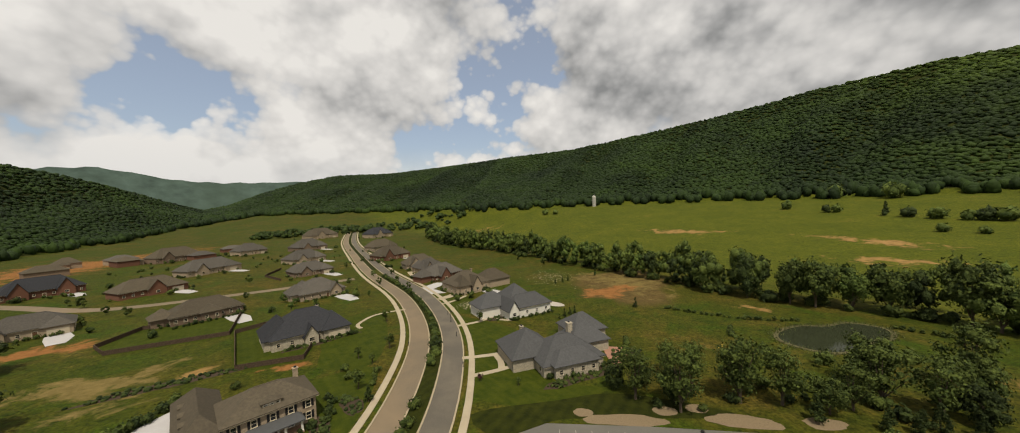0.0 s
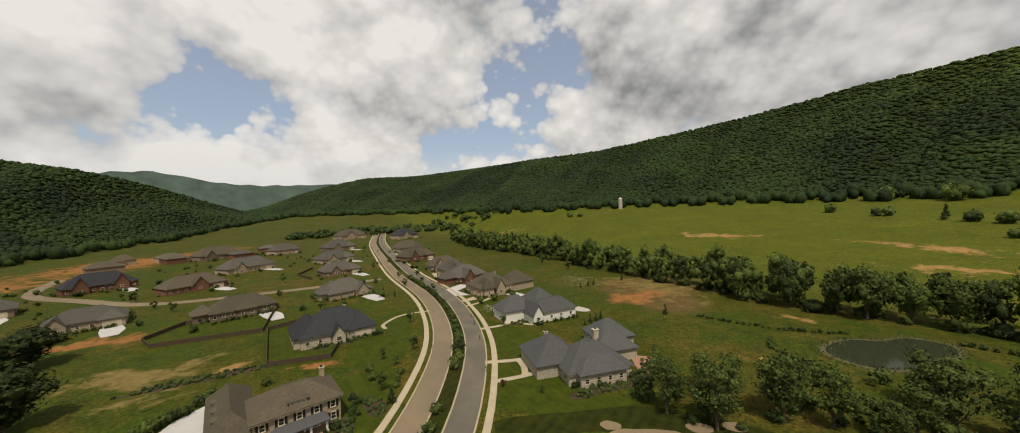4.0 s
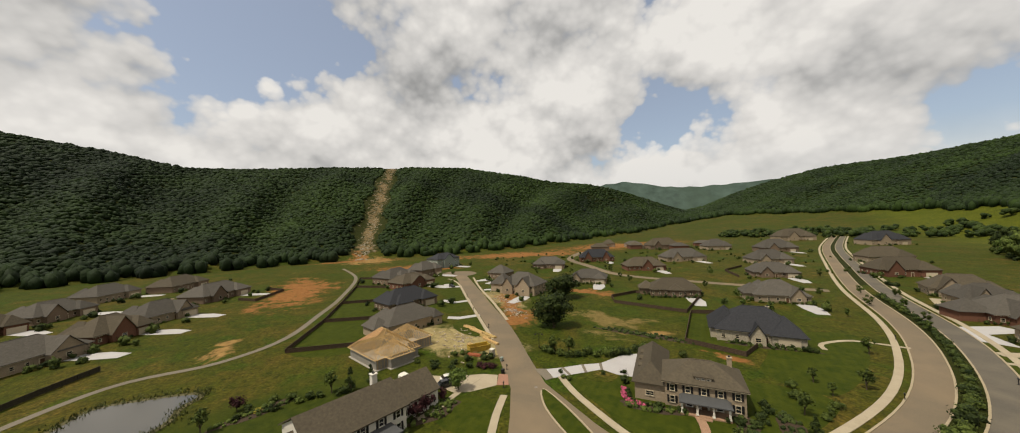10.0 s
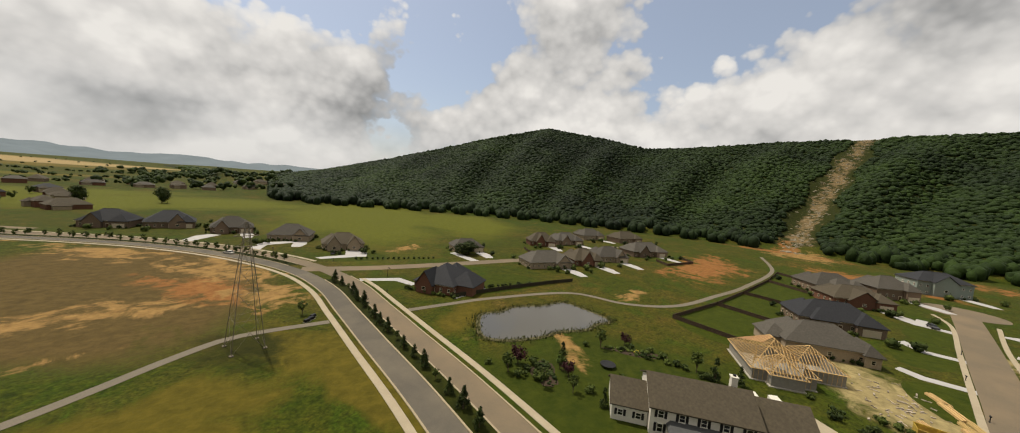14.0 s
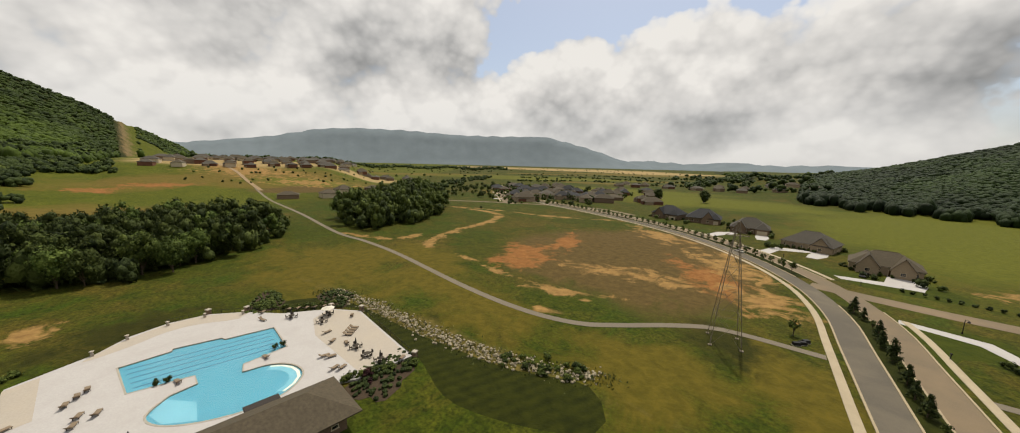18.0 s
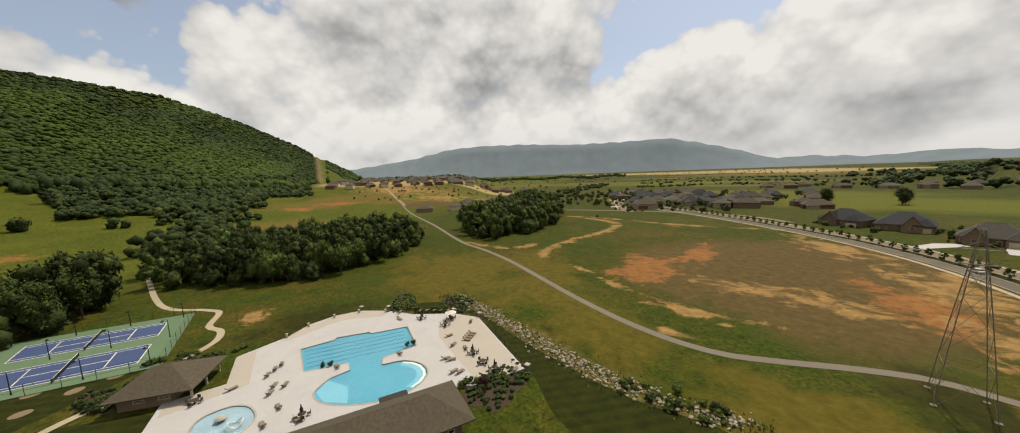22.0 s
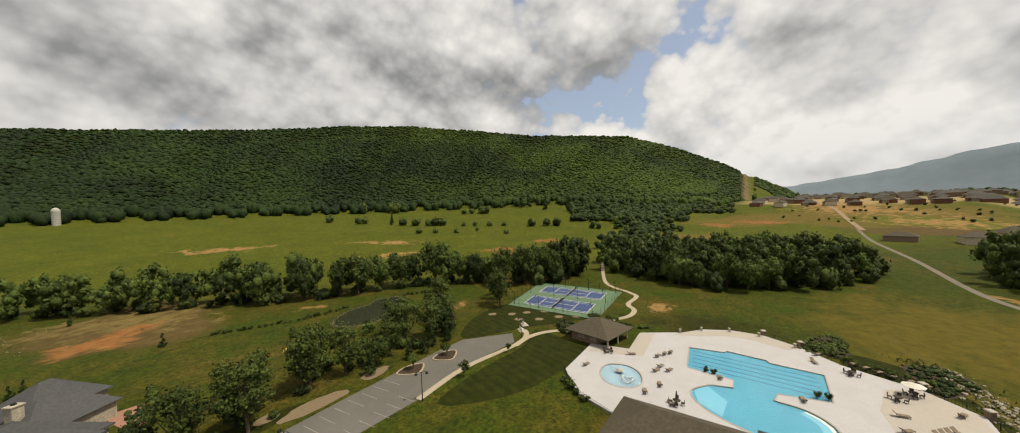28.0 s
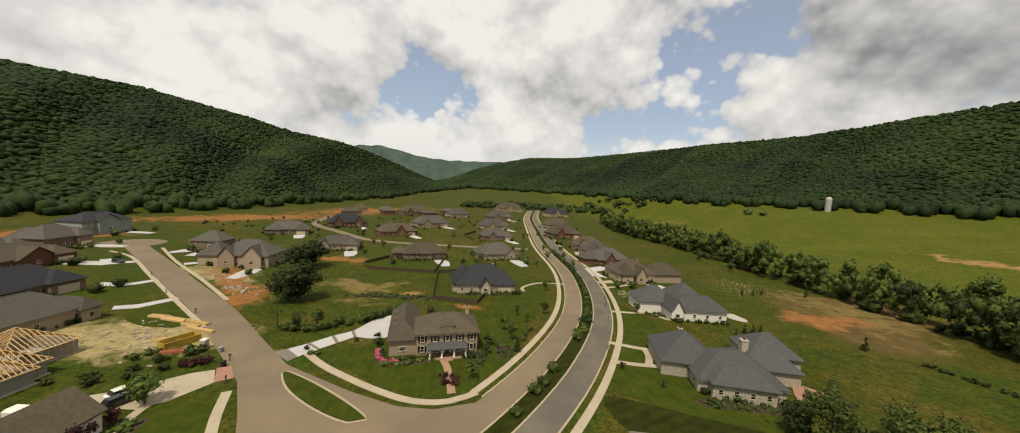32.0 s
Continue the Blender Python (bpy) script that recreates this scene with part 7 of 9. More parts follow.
pad = tagged(new("court_pad", mesh_of("court_pad", *court_plate(0, 1, 0, 1, 0.09), "court_green")), "green painted pad with two blue tennis courts", "tennis court", kind="structure")
for u0, u1 in ((0.13, 0.42), (0.57, 0.88)):
    c = part("court_surface", mesh_of("court_surface", *court_plate(u0, u1, 0.14, 0.86, 0.096), "court_blue"), pad, "blue playing surface")
    d, e = 0.006, 0.005
    um = (u0 + u1) / 2
    for a in ((u0, u1, 0.14, 0.14 + d), (u0, u1, 0.86 - d, 0.86), (u0, u0 + e, 0.14, 0.86), (u1 - e, u1, 0.14, 0.86), (u0 + 0.035, u0 + 0.04, 0.14, 0.86), (u1 - 0.04, u1 - 0.035, 0.14, 0.86), (u0 + 0.04, u1 - 0.04, 0.31, 0.31 + d), (u0 + 0.04, u1 - 0.04, 0.69, 0.69 + d), (um - 0.003, um + 0.003, 0.31, 0.69)):
        part("court_line", mesh_of("court_line", *court_plate(*a, 0.1), "paint_white"), c)
    a, b = Vector(court_point(u0 - 0.03, 0.5)), Vector(court_point(u1 + 0.03, 0.5))
    up = Vector((0, 0, 0.1))
    net = thing("tennis_net", *a.to_tuple(), 0, "dark tennis net with a white band on posts", "tennis net")
    q = b - a
    part("mesh", mesh_of("mesh", [(0, 0, 0.12), q + Vector((0, 0, 0.12)), q + Vector((0, 0, 0.85)), (0, 0, 0.85), (0.03, 0.02, 0.12), q + Vector((0.03, 0.02, 0.12)), q + Vector((0.03, 0.02, 0.85)), (0.03, 0.02, 0.85)], [(0, 1, 2, 3), (7, 6, 5, 4), (0, 4, 5, 1), (3, 2, 6, 7)], "black_metal"), net)
    part("band", mesh_of("band", *tube_data((0, 0, 0.9), q + Vector((0, 0, 0.9)), 0.05, 0.05, 4), "paint_white"), net)
    for e in (Vector((0, 0, 0)), q):
        part("post", mesh_of("post", *tube_data(e, e + Vector((0, 0, 1.0)), 0.06, 0.06, 6), "black_metal"), net)


def wire_fence(corners, height, label, step=3.4, picket=0.0, material="black_metal", name="fence"):
    """Posts and rails, with upright bars where picket is given."""
    h = thing(name, corners[0][0], corners[0][1], 0, 0, label, "fence")
    o = Vector((corners[0][0], corners[0][1], 0))
    rod = mesh_of("post", *tube_data((0, 0, 0), (0, 0, height), 0.045, 0.045, 5), material)
    bar = mesh_of("picket", *tube_data((0, 0, 0.1), (0, 0, height - 0.05), 0.018, 0.018, 4), material)
    for a, b in zip(corners[:-1], corners[1:]):
        a, b = Vector((*a, 0)) - o, Vector((*b, 0)) - o
        n = max(1, int((b - a).length / step))
        for k in range(n + 1):
            part("post", rod, h, at=(a + (b - a) * k / n).to_tuple())
        for z in (0.12, height - 0.04) if picket else (0.1, height * 0.5, height):
            part("rail", mesh_of("rail", *tube_data(a + Vector((0, 0, z)), b + Vector((0, 0, z)), 0.028, 0.028, 4), material), h)
        if picket:
            m = int((b - a).length / picket)
            for k in range(m):
                part("picket", bar, h, at=(a + (b - a) * (k + 0.5) / m).to_tuple())
    return h


wire_fence([court_point(0, 0)[:2], court_point(0, 1)[:2], court_point(1, 1)[:2], court_point(1, 0)[:2], court_point(0, 0)[:2]], 2.4, "black wire fence round the tennis courts", 4.2)
wire_fence([(77, -41.3), (70, -45), (43.6, -37.8)], 1.2, "black iron railing along the pool terrace", 2.6, 0.4)
wire_fence([(64, 18.4), (56, 14.4), (50, 6)], 1.2, "black iron railing by the clubhouse lawn", 2.6, 0.4)
wire_fence([(99.3, -16.5), (97.8, -23.2), (92.2, -28.9), (84.2, -33.4), (77.4, -41)], 1.2, "black iron railing behind the terrace", 2.6, 0.5)

# ---- plants ----
def leaf_cloud(rnd, clumps, quads, spread, size, squash=1.0):
    """Leaves in clumps: centres in a crown, and small tilted leaf blades round each."""
    v, f = [], []
    for cx, cy, cz, cr in clumps:
        for _ in range(quads):
            d = Vector((rnd.gauss(0, 1), rnd.gauss(0, 1), rnd.gauss(0, 1))).normalized() * cr * (0.45 + 0.85 * rnd.random() ** 0.8)
            p = Vector((cx + d.x, cy + d.y, cz + d.z * squash))
            nrm = (d + Vector((rnd.gauss(0, 0.5), rnd.gauss(0, 0.5), rnd.gauss(0, 0.5) + 0.35))).normalized()
            u = nrm.orthogonal().normalized()
            w = nrm.cross(u)
            a = rnd.uniform(0, 6.28)
            u, w = u * math.cos(a) + w * math.sin(a), w * math.cos(a) - u * math.sin(a)
            s = size * rnd.uniform(0.6, 1.3)
            n = len(v)
            v += [p - u * s, p + w * s * 0.6, p + u * s, p - w * s * 0.6]
            f += [(n, n + 1, n + 2), (n, n + 2, n + 3)]
    return v, f


def core_lumps(rnd, clumps, k=0.72):
    """Dark inner mass of a crown, so that it is not see-through."""
    v0, f0 = ICO_S
    v, f = [], []
    for cx, cy, cz, cr in clumps:
        n = len(v)
        for q in v0:
            s = cr * k * rnd.uniform(0.7, 1.15)
            v.append((cx + q[0] * s, cy + q[1] * s, cz + q[2] * s))
        f += [tuple(int(i) + n for i in t) for t in f0]
    return v, f


TREES = {}
KIND_SIZE = {}


def tree_kind(key, height, radius, clumps, quads, size, leaf, trunk_h=0.3, conical=False, seed=1, open_=0.0):
    """One kind of tree, one metre scale as given: trunk with limbs, and a leafy crown."""
    rnd = random.Random(seed)
    cl = []
    for i in range(clumps):
        h = rnd.uniform(0, 1)
        if conical:
            rr = radius * (1 - h) * 0.85 + 0.12
            a = rnd.uniform(0, 6.28)
            cl.append((math.cos(a) * rr * rnd.uniform(0.4, 1), math.sin(a) * rr * rnd.uniform(0.4, 1), height * (trunk_h + (1 - trunk_h) * h * 0.95), radius * (0.4 - 0.2 * h)))
        else:
            d = Vector((rnd.gauss(0, 1), rnd.gauss(0, 1), rnd.gauss(0, 1))).normalized()
            k = rnd.uniform(0.3, 1.0) ** 0.6
            mid = height * (trunk_h + (1 - trunk_h) * 0.5)
            cl.append((d.x * radius * 0.75 * k, d.y * radius * 0.75 * k, mid + d.z * height * (1 - trunk_h) * 0.36 * k, radius * rnd.uniform(0.24, 0.42)))
    trunk = [tube_data((0, 0, -0.2), (0.05 * radius, 0.02, height * 0.45), 0.035 * height * 0.7, 0.02 * height * 0.7, 7)]
    for c in cl[:7 if not conical else 2]:
        trunk.append(tube_data((0.03 * radius, 0, height * (trunk_h * 0.75)), (c[0] * 0.85, c[1] * 0.85, c[2]), 0.016 * height * 0.7, 0.006 * height * 0.7, 5))
    lv, lf = leaf_cloud(rnd, cl, quads, 1, size)
    cv, cf = core_lumps(rnd, cl, 0.62 - open_)
    KIND_SIZE[key] = (height, radius)
    TREES[key] = (mesh_of("trunk", *join(trunk), "bark"), bulk_mesh("crown", *[np.array(a) for a in join([(lv, lf), (cv, cf)])], leaf, False))


tree_kind("oak", 10, 5.0, 36, 62, 0.31, "leaf_tree", 0.1, seed=2)
tree_kind("oak_b", 11, 4.6, 34, 62, 0.31, "leaf_tree", 0.12, seed=3)
tree_kind("dark_oak", 10, 4.8, 36, 62, 0.31, "leaf_dark", 0.06, seed=4)
tree_kind("airy", 11, 4.6, 22, 58, 0.26, "leaf_tree", 0.14, seed=5, open_=0.2)
tree_kind("light", 10, 4.4, 32, 58, 0.3, "leaf_light", 0.1, seed=6)
tree_kind("pine", 7, 2.2, 30, 26, 0.26, "leaf_dark", 0.12, True, seed=7)
tree_kind("young", 4, 1.5, 14, 26, 0.2, "leaf_tree", 0.3, seed=8)
tree_kind("young_b", 4, 1.3, 12, 24, 0.2, "leaf_light", 0.3, seed=9)
tree_kind("red", 3.4, 1.6, 14, 24, 0.2, "leaf_red", 0.2, seed=10)
tree_kind("cedar", 6, 1.7, 22, 24, 0.24, "leaf_dark", 0.05, True, seed=11)
for i in range(3):
    rnd_ = random.Random(30 + i)
    for leaf, key in (("leaf_dark", "shrub"), ("leaf_tree", "bush"), ("leaf_red", "red_shrub"), ("leaf_yellow", "gold_shrub"), ("azalea", "azalea")):
        cl_ = [(rnd_.gauss(0, 0.35), rnd_.gauss(0, 0.35), rnd_.uniform(0.3, 0.75), rnd_.uniform(0.35, 0.55)) for _ in range(7)]
        TREES[key + str(i)] = (None, bulk_mesh("foliage", *[np.array(a) for a in join([leaf_cloud(rnd_, cl_, 22, 1, 0.14), core_lumps(rnd_, cl_, 0.8)])], leaf, False))
PRNG = random.Random(17)
FAR_TREE, FAR_SHRUB = 158.0, 112.0
FAR = collections.defaultdict(list)


def plant(key, x, y, s=1.0, label="", group="", sz=None, name="tree"):
    """A tree or shrub of a kind, at a place, with its own turn and size."""
    trunk, crown = TREES[key]
    z = ground_z(x, y)
    if math.hypot(x, y) > (FAR_TREE if trunk else FAR_SHRUB) and group:
        FAR[(group, crown.materials[0].name, trunk is None)].append((x, y, z, s, sz or s, KIND_SIZE.get(key, (1.0, 1.0))))
        return None
    m = pose(x, y, z, 0, 0, PRNG.uniform(0, 360)) @ Matrix.Diagonal((s, s, sz or s, 1))
    if trunk is None:
        ob = new(name, crown)
        ob.matrix_basis = m
        return tagged(ob, label, "shrub", group)
    ob = new(name)
    ob.empty_display_size = 0.3
    ob.matrix_basis = m
    tagged(ob, label, "tree", group)
    part("trunk", trunk, ob)
    part("crown", crown, ob)
    return ob


def tall(s):
    return s * PRNG.uniform(1.15, 1.45)


def scatter(line, gap, keys, s0, s1, wide, label, group, name="tree"):
    pts = smooth_line(line, gap)
    for p in pts:
        x, y = p.x + PRNG.uniform(-wide, wide), p.y + PRNG.uniform(-wide, wide)
        s = PRNG.uniform(s0, s1)
        plant(PRNG.choice(keys), x, y, s, label, group, tall(s) if name == "tree" else None, name)


def inside(x, y, poly):
    c = False
    for i in range(len(poly)):
        (x0, y0), (x1, y1) = poly[i - 1], poly[i]
        if (y0 > y) != (y1 > y) and x < (x1 - x0) * (y - y0) / (y1 - y0) + x0:
            c = not c
    return c


def grove(poly, gap, keys, s0, s1, label, group):
    xs, ys = [p[0] for p in poly], [p[1] for p in poly]
    x = min(xs)
    while x < max(xs):
        y = min(ys)
        while y < max(ys):
            a, b = x + PRNG.uniform(-0.4, 0.4) * gap, y + PRNG.uniform(-0.4, 0.4) * gap
            if inside(a, b, poly):
                s = PRNG.uniform(s0, s1)
                plant(PRNG.choice(keys), a, b, s, label, group, tall(s))
            y += gap
        x += gap


OAKS = ("oak", "oak_b", "dark_oak", "oak", "light")
CREEK = [(-125, 455), (-98, 395), (-66, 338), (-30, 300), (-5, 272), (16, 238), (33, 211), (47, 192), (60, 174), (69, 157), (79, 140), (95, 123), (115, 108), (127, 92), (136, 74)]
scatter(CREEK, 6.5, OAKS, 1.0, 1.45, 3.5, "broad leafy tree in the belt along the creek", "creek trees")
scatter(offset_line(smooth_line(CREEK, 8.0), 9), 8.0, OAKS, 0.9, 1.4, 3.5, "broad leafy tree in the belt along the creek", "creek trees")
scatter(CREEK, 4.5, ("bush0", "bush1", "shrub2"), 2.2, 4.2, 4.5, "dense green undergrowth along the creek", "creek shrubs", "shrub")
grove([(176, 28), (161, 9), (143, -14), (144, -36), (166, -68), (190, -86), (214, -84), (236, -58), (244, -20), (236, 14), (206, 30)], 8.0, ("dark_oak", "oak", "oak", "oak_b", "light"), 0.85, 1.3, "dense dark tree of the grove beyond the courts", "grove trees")
grove([(128, 66), (136, 44), (150, 40), (168, 30), (180, 36), (170, 52), (150, 62)], 8.0, ("airy", "oak_b", "oak"), 1.0, 1.45, "leafy tree behind the tennis courts", "grove trees")
grove([(182, -112), (152, -108), (150, -128), (162, -172), (190, -210), (260, -262), (300, -290), (330, -330), (350, -318), (300, -250), (240, -180), (205, -125)], 9.0, ("dark_oak", "oak_b", "oak", "oak"), 1.05, 1.45, "dense dark tree in a belt across the meadow", "belt trees")
GROVES = ([(176, 28), (161, 9), (143, -14), (144, -36), (166, -68), (190, -86), (214, -84), (236, -58), (244, -20), (236, 14), (206, 30)], [(128, 66), (136, 44), (150, 40), (168, 30), (180, 36), (170, 52), (150, 62)], [(182, -112), (152, -108), (150, -128), (162, -172), (190, -210), (240, -180), (205, -125)])
for poly in GROVES:
    grove(poly, 7.5, ("bush0", "bush1", "shrub0"), 3.6, 6.0, "dense undergrowth below the grove trees", "grove scrub")
plant("dark_oak", -102.5, 52, 1.6, "large round dark oak on rough grass", "", 1.25)
plant("dark_oak", -140, 76, 1.9, "broad green oak behind another", "", 1.15)
plant("dark_oak", -113, -139, 1.6, "wide spreading tree shading a house", "", 0.75)
for az, el, s in ((-172.5, -5.2, 1.25), (-178.8, -5.2, 1.35), (166.5, -4.0, 0.8)):
    plant("dark_oak", *far_spot(az, el), s * 1.1, "lone dark tree in the open meadow")
for x, y, k, s in ((20, 64, "airy", 1.15), (27, 63, "dark_oak", 0.8), (33, 68, "airy", 1.1), (39, 64, "airy", 1.2), (46, 61, "airy", 1.25), (52, 58, "oak_b", 0.75), (57, 59, "airy", 1.0), (63, 60, "airy", 1.35), (69, 56, "airy", 1.3), (73, 54, "dark_oak", 0.8), (65, 53, "pine", 0.8), (69, 51, "pine", 0.7), (61, 52, "pine", 0.75), (57, 53, "pine", 0.7), (48, 56, "pine", 0.8),
                   (110, 57, "airy", 1.1), (116, 60, "airy", 0.9), (30, 73, "airy", 0.9), (43, 69, "oak_b", 0.6), (17, 68, "dark_oak", 0.6), (23, 69, "dark_oak", 0.55)):
    plant(k, x, y, s * 0.86, "tall open-crowned tree between car park and pond" if k == "airy" else "dense dark tree by the car park", "car park trees")
for x, y, s in ((53, 48.6, 0.9), (61.5, 45.8, 0.8), (54, 36.5, 0.9), (68, 33, 0.6), (62, 47, 0.7)):
    plant("young", x, y, s, "small round tree in a mulched bed", "young trees")

for k in range(22):
    t = PRNG.random()
    x, y = 14 + 62 * t, 61 - 7 * t + PRNG.uniform(0, 15) * (1 - 0.3 * t)
    plant(PRNG.choice(("bush0", "bush1", "bush2", "shrub1")), x, y, PRNG.uniform(1.0, 2.6), "wild green undergrowth between car park and pond", "pond scrub", None, "shrub")
for x, y, k, s in ((26.7, 59.5, "airy", 1.0), (39, 62, "airy", 1.1), (67, 66, "oak_b", 0.95), (83, 63, "airy", 1.2), (78, 58, "oak_b", 0.8), (101.5, 51.5, "airy", 1.1), (105, 54, "airy", 1.0), (86, 76, "bush1", 2.4), (66, 76, "bush2", 2.4)):
    plant(k, x, y, s, "tall open-crowned tree between car park and pond", "car park trees", s * 1.15, "shrub" if TREES[k][0] is None else "tree")

# hedge in the median, and the pines farther south
for p in smooth_line([(q.x, q.y) for q in cut_line(blvd, 192, 78)], 2.3):
    plant(PRNG.choice(("bush0", "bush1", "shrub0", "shrub2")), p.x + PRNG.uniform(-0.3, 0.3), p.y, PRNG.uniform(1.5, 1.95), "clipped dark green shrub in the median hedge", "median hedge", None, "shrub")
for p, s in (((-22.9, 62), 1.9), ((-22.6, 57), 1.7), ((-22.8, 53.5), 1.8), ((-22.5, 46), 1.4), ((-24, 36), 1.2), ((-25, 26), 1.3)):
    plant("bush1", *p, s, "round green shrub in the median", "median hedge", None, "shrub")
for k, p in enumerate(smooth_line([(q.x, q.y) for q in cut_line(blvd, -20, -122)], 5.4)):
    plant("pine" if k % 4 else "young", p.x + PRNG.uniform(-0.5, 0.5), p.y, PRNG.uniform(0.45, 0.72), "small dark pine in the grass median", "median pines")
for k, p in enumerate(smooth_line([(q.x, q.y) for q in cut_line(blvd, -152, -300)], 13.0)):
    plant("young", p.x, p.y, PRNG.uniform(0.8, 1.1), "young tree in the grass median", "median trees")
for x, y, k, s in ((-35, 50, "young", 0.95), (-38, 70, "young", 1.1), (-39, 91, "young", 1.1), (-33.5, 65, "pine", 0.5), (-49, 114, "young", 1.1), (-122, 229, "young", 1.2), (-87, 192, "young_b", 1.2), (-152, 182, "young_b", 1.6), (-105, 142, "young_b", 1.2), (-109, 153, "young", 1.1), (-16, 111, "young", 0.95), (-3, 70, "young", 0.5), (-11.5, 72.5, "red", 0.5), (-4, 94, "young", 0.6), (-3, 240, "young", 1.5), (13, 215, "young", 1.5),
                   (15, 163, "cedar", 0.5), (19, 166, "cedar", 0.5), (22, 169, "cedar", 0.5), (13, 115, "cedar", 0.45), (15, 116.5, "cedar", 0.45), (17, 118, "cedar", 0.45), (73, 150, "cedar", 1.1), (93, 158, "cedar", 1.1), (40, 123, "cedar", 0.6), (38, 180, "cedar", 0.7), (-82, 128, "young_b", 1.1), (-86, 134, "young_b", 1.0), (-92, 128, "young_b", 1.1), (-96, 136, "young_b", 1.0), (-78, 152, "young_b", 1.0), (-70, 148, "young_b", 0.9), (-66, 71, "bush1", 1.5), (-45, 85, "young", 0.8), (-40, 82, "young", 0.7), (-104, 168, "young_b", 1.2), (-128, 150, "young", 1.0),
                   (-158, 128, "young", 1.2), (-172, 132, "young", 1.1), (-196, 142, "young", 1.4), (-57, 163, "young", 1.0), (-68, 178, "young_b", 1.1), (-78, 198, "young", 1.1), (-52, 150, "young_b", 1.0), (-100, 238, "young_b", 1.3), (-118, 262, "young", 1.3), (-75, 172, "young", 1.2), (-92, 174, "young", 1.1)):
    plant(k, x, y, s, "young leafy garden tree on a lawn" if k.startswith("young") else "small dark evergreen on open grass" if k == "cedar" else "small leafy tree on garden lawn", "garden trees", None, "shrub" if TREES[k][0] is None else "tree")
for x, y, k, s in ((-46, -44, "bush0", 1.2), (-49, -41, "shrub0", 1.5), (-51, -40, "red", 1.3), (-47, -39, "young", 1.1), (-54, -38, "shrub2", 1.5), (-50, -33, "bush1", 1.6), (-80, -28, "shrub2", 1.2), (-78.5, -23, "shrub0", 1.2), (-80, -19, "bush0", 1.3), (-81, -15, "shrub1", 1.3), (-80.5, -11, "shrub2", 1.4), (-74, -33, "young", 1.2), (-81, -30, "red", 1.0), (-83, -24, "bush0", 1.4), (-82, -21, "bush1", 1.5), (-81, -17, "shrub0", 1.3), (-82, -13, "young", 1.2), (-81, -9, "cedar", 0.9), (-84, -5, "cedar", 0.7), (-59, -34, "cedar", 0.85), (-56, -30, "red", 1.1), (-57, -33, "young_b", 0.9), (-48, -36, "bush2", 1.4), (-51, -37, "shrub1", 1.2), (-53, -36, "shrub2", 1.1), (-55, -24, "bush0", 1.5), (-53, -20, "cedar", 0.6), (-52, -26, "young", 0.9), (-79, -26, "gold_shrub0", 0.9), (-77.5, -29, "shrub1", 1.1), (-49, -31, "young", 0.9), (-64, -22, "bush1", 1.2), (-72, -36, "bush1", 1.1), (-66, 6, "red", 1.2), (-64, 4, "red", 1.1), (-63, 8, "bush2", 1.1), (-69, 9.5, "red", 0.8),
                   (-72, 13.5, "light", 0.55), (-88, 10, "shrub0", 1.3), (-86, 15, "shrub1", 1.4), (-87, 19, "shrub2", 1.4), (-86.5, 23, "shrub0", 1.6), (-86, 25, "shrub1", 1.5), (-91, 6, "bush0", 1.2), (-60, 2, "bush1", 1.0), (-58, 0, "red_shrub0", 1.2)):
    plant(k, x, y, s, "dark red ornamental tree in a bed" if k.startswith("red") else "green garden shrub or tree beside the white house", "garden planting", None, "shrub" if TREES[k][0] is None else "tree")
for p in smooth_line([(-84, 41), (-80, 43), (-78, 47), (-75, 54), (-74, 60), (-75, 66)], 2.0):
    plant(PRNG.choice(("bush0", "shrub1", "bush2")), p.x + PRNG.uniform(-0.6, 0.6), p.y + PRNG.uniform(-0.6, 0.6), PRNG.uniform(1.3, 2.4), "dense shrub in the hedge beside a driveway", "drive hedge", None, "shrub")
for x, y in ((-82, 42), (-79.5, 45)):
    plant("young", x, y, 1.3, "bushy dark tree beside a driveway", "garden trees")
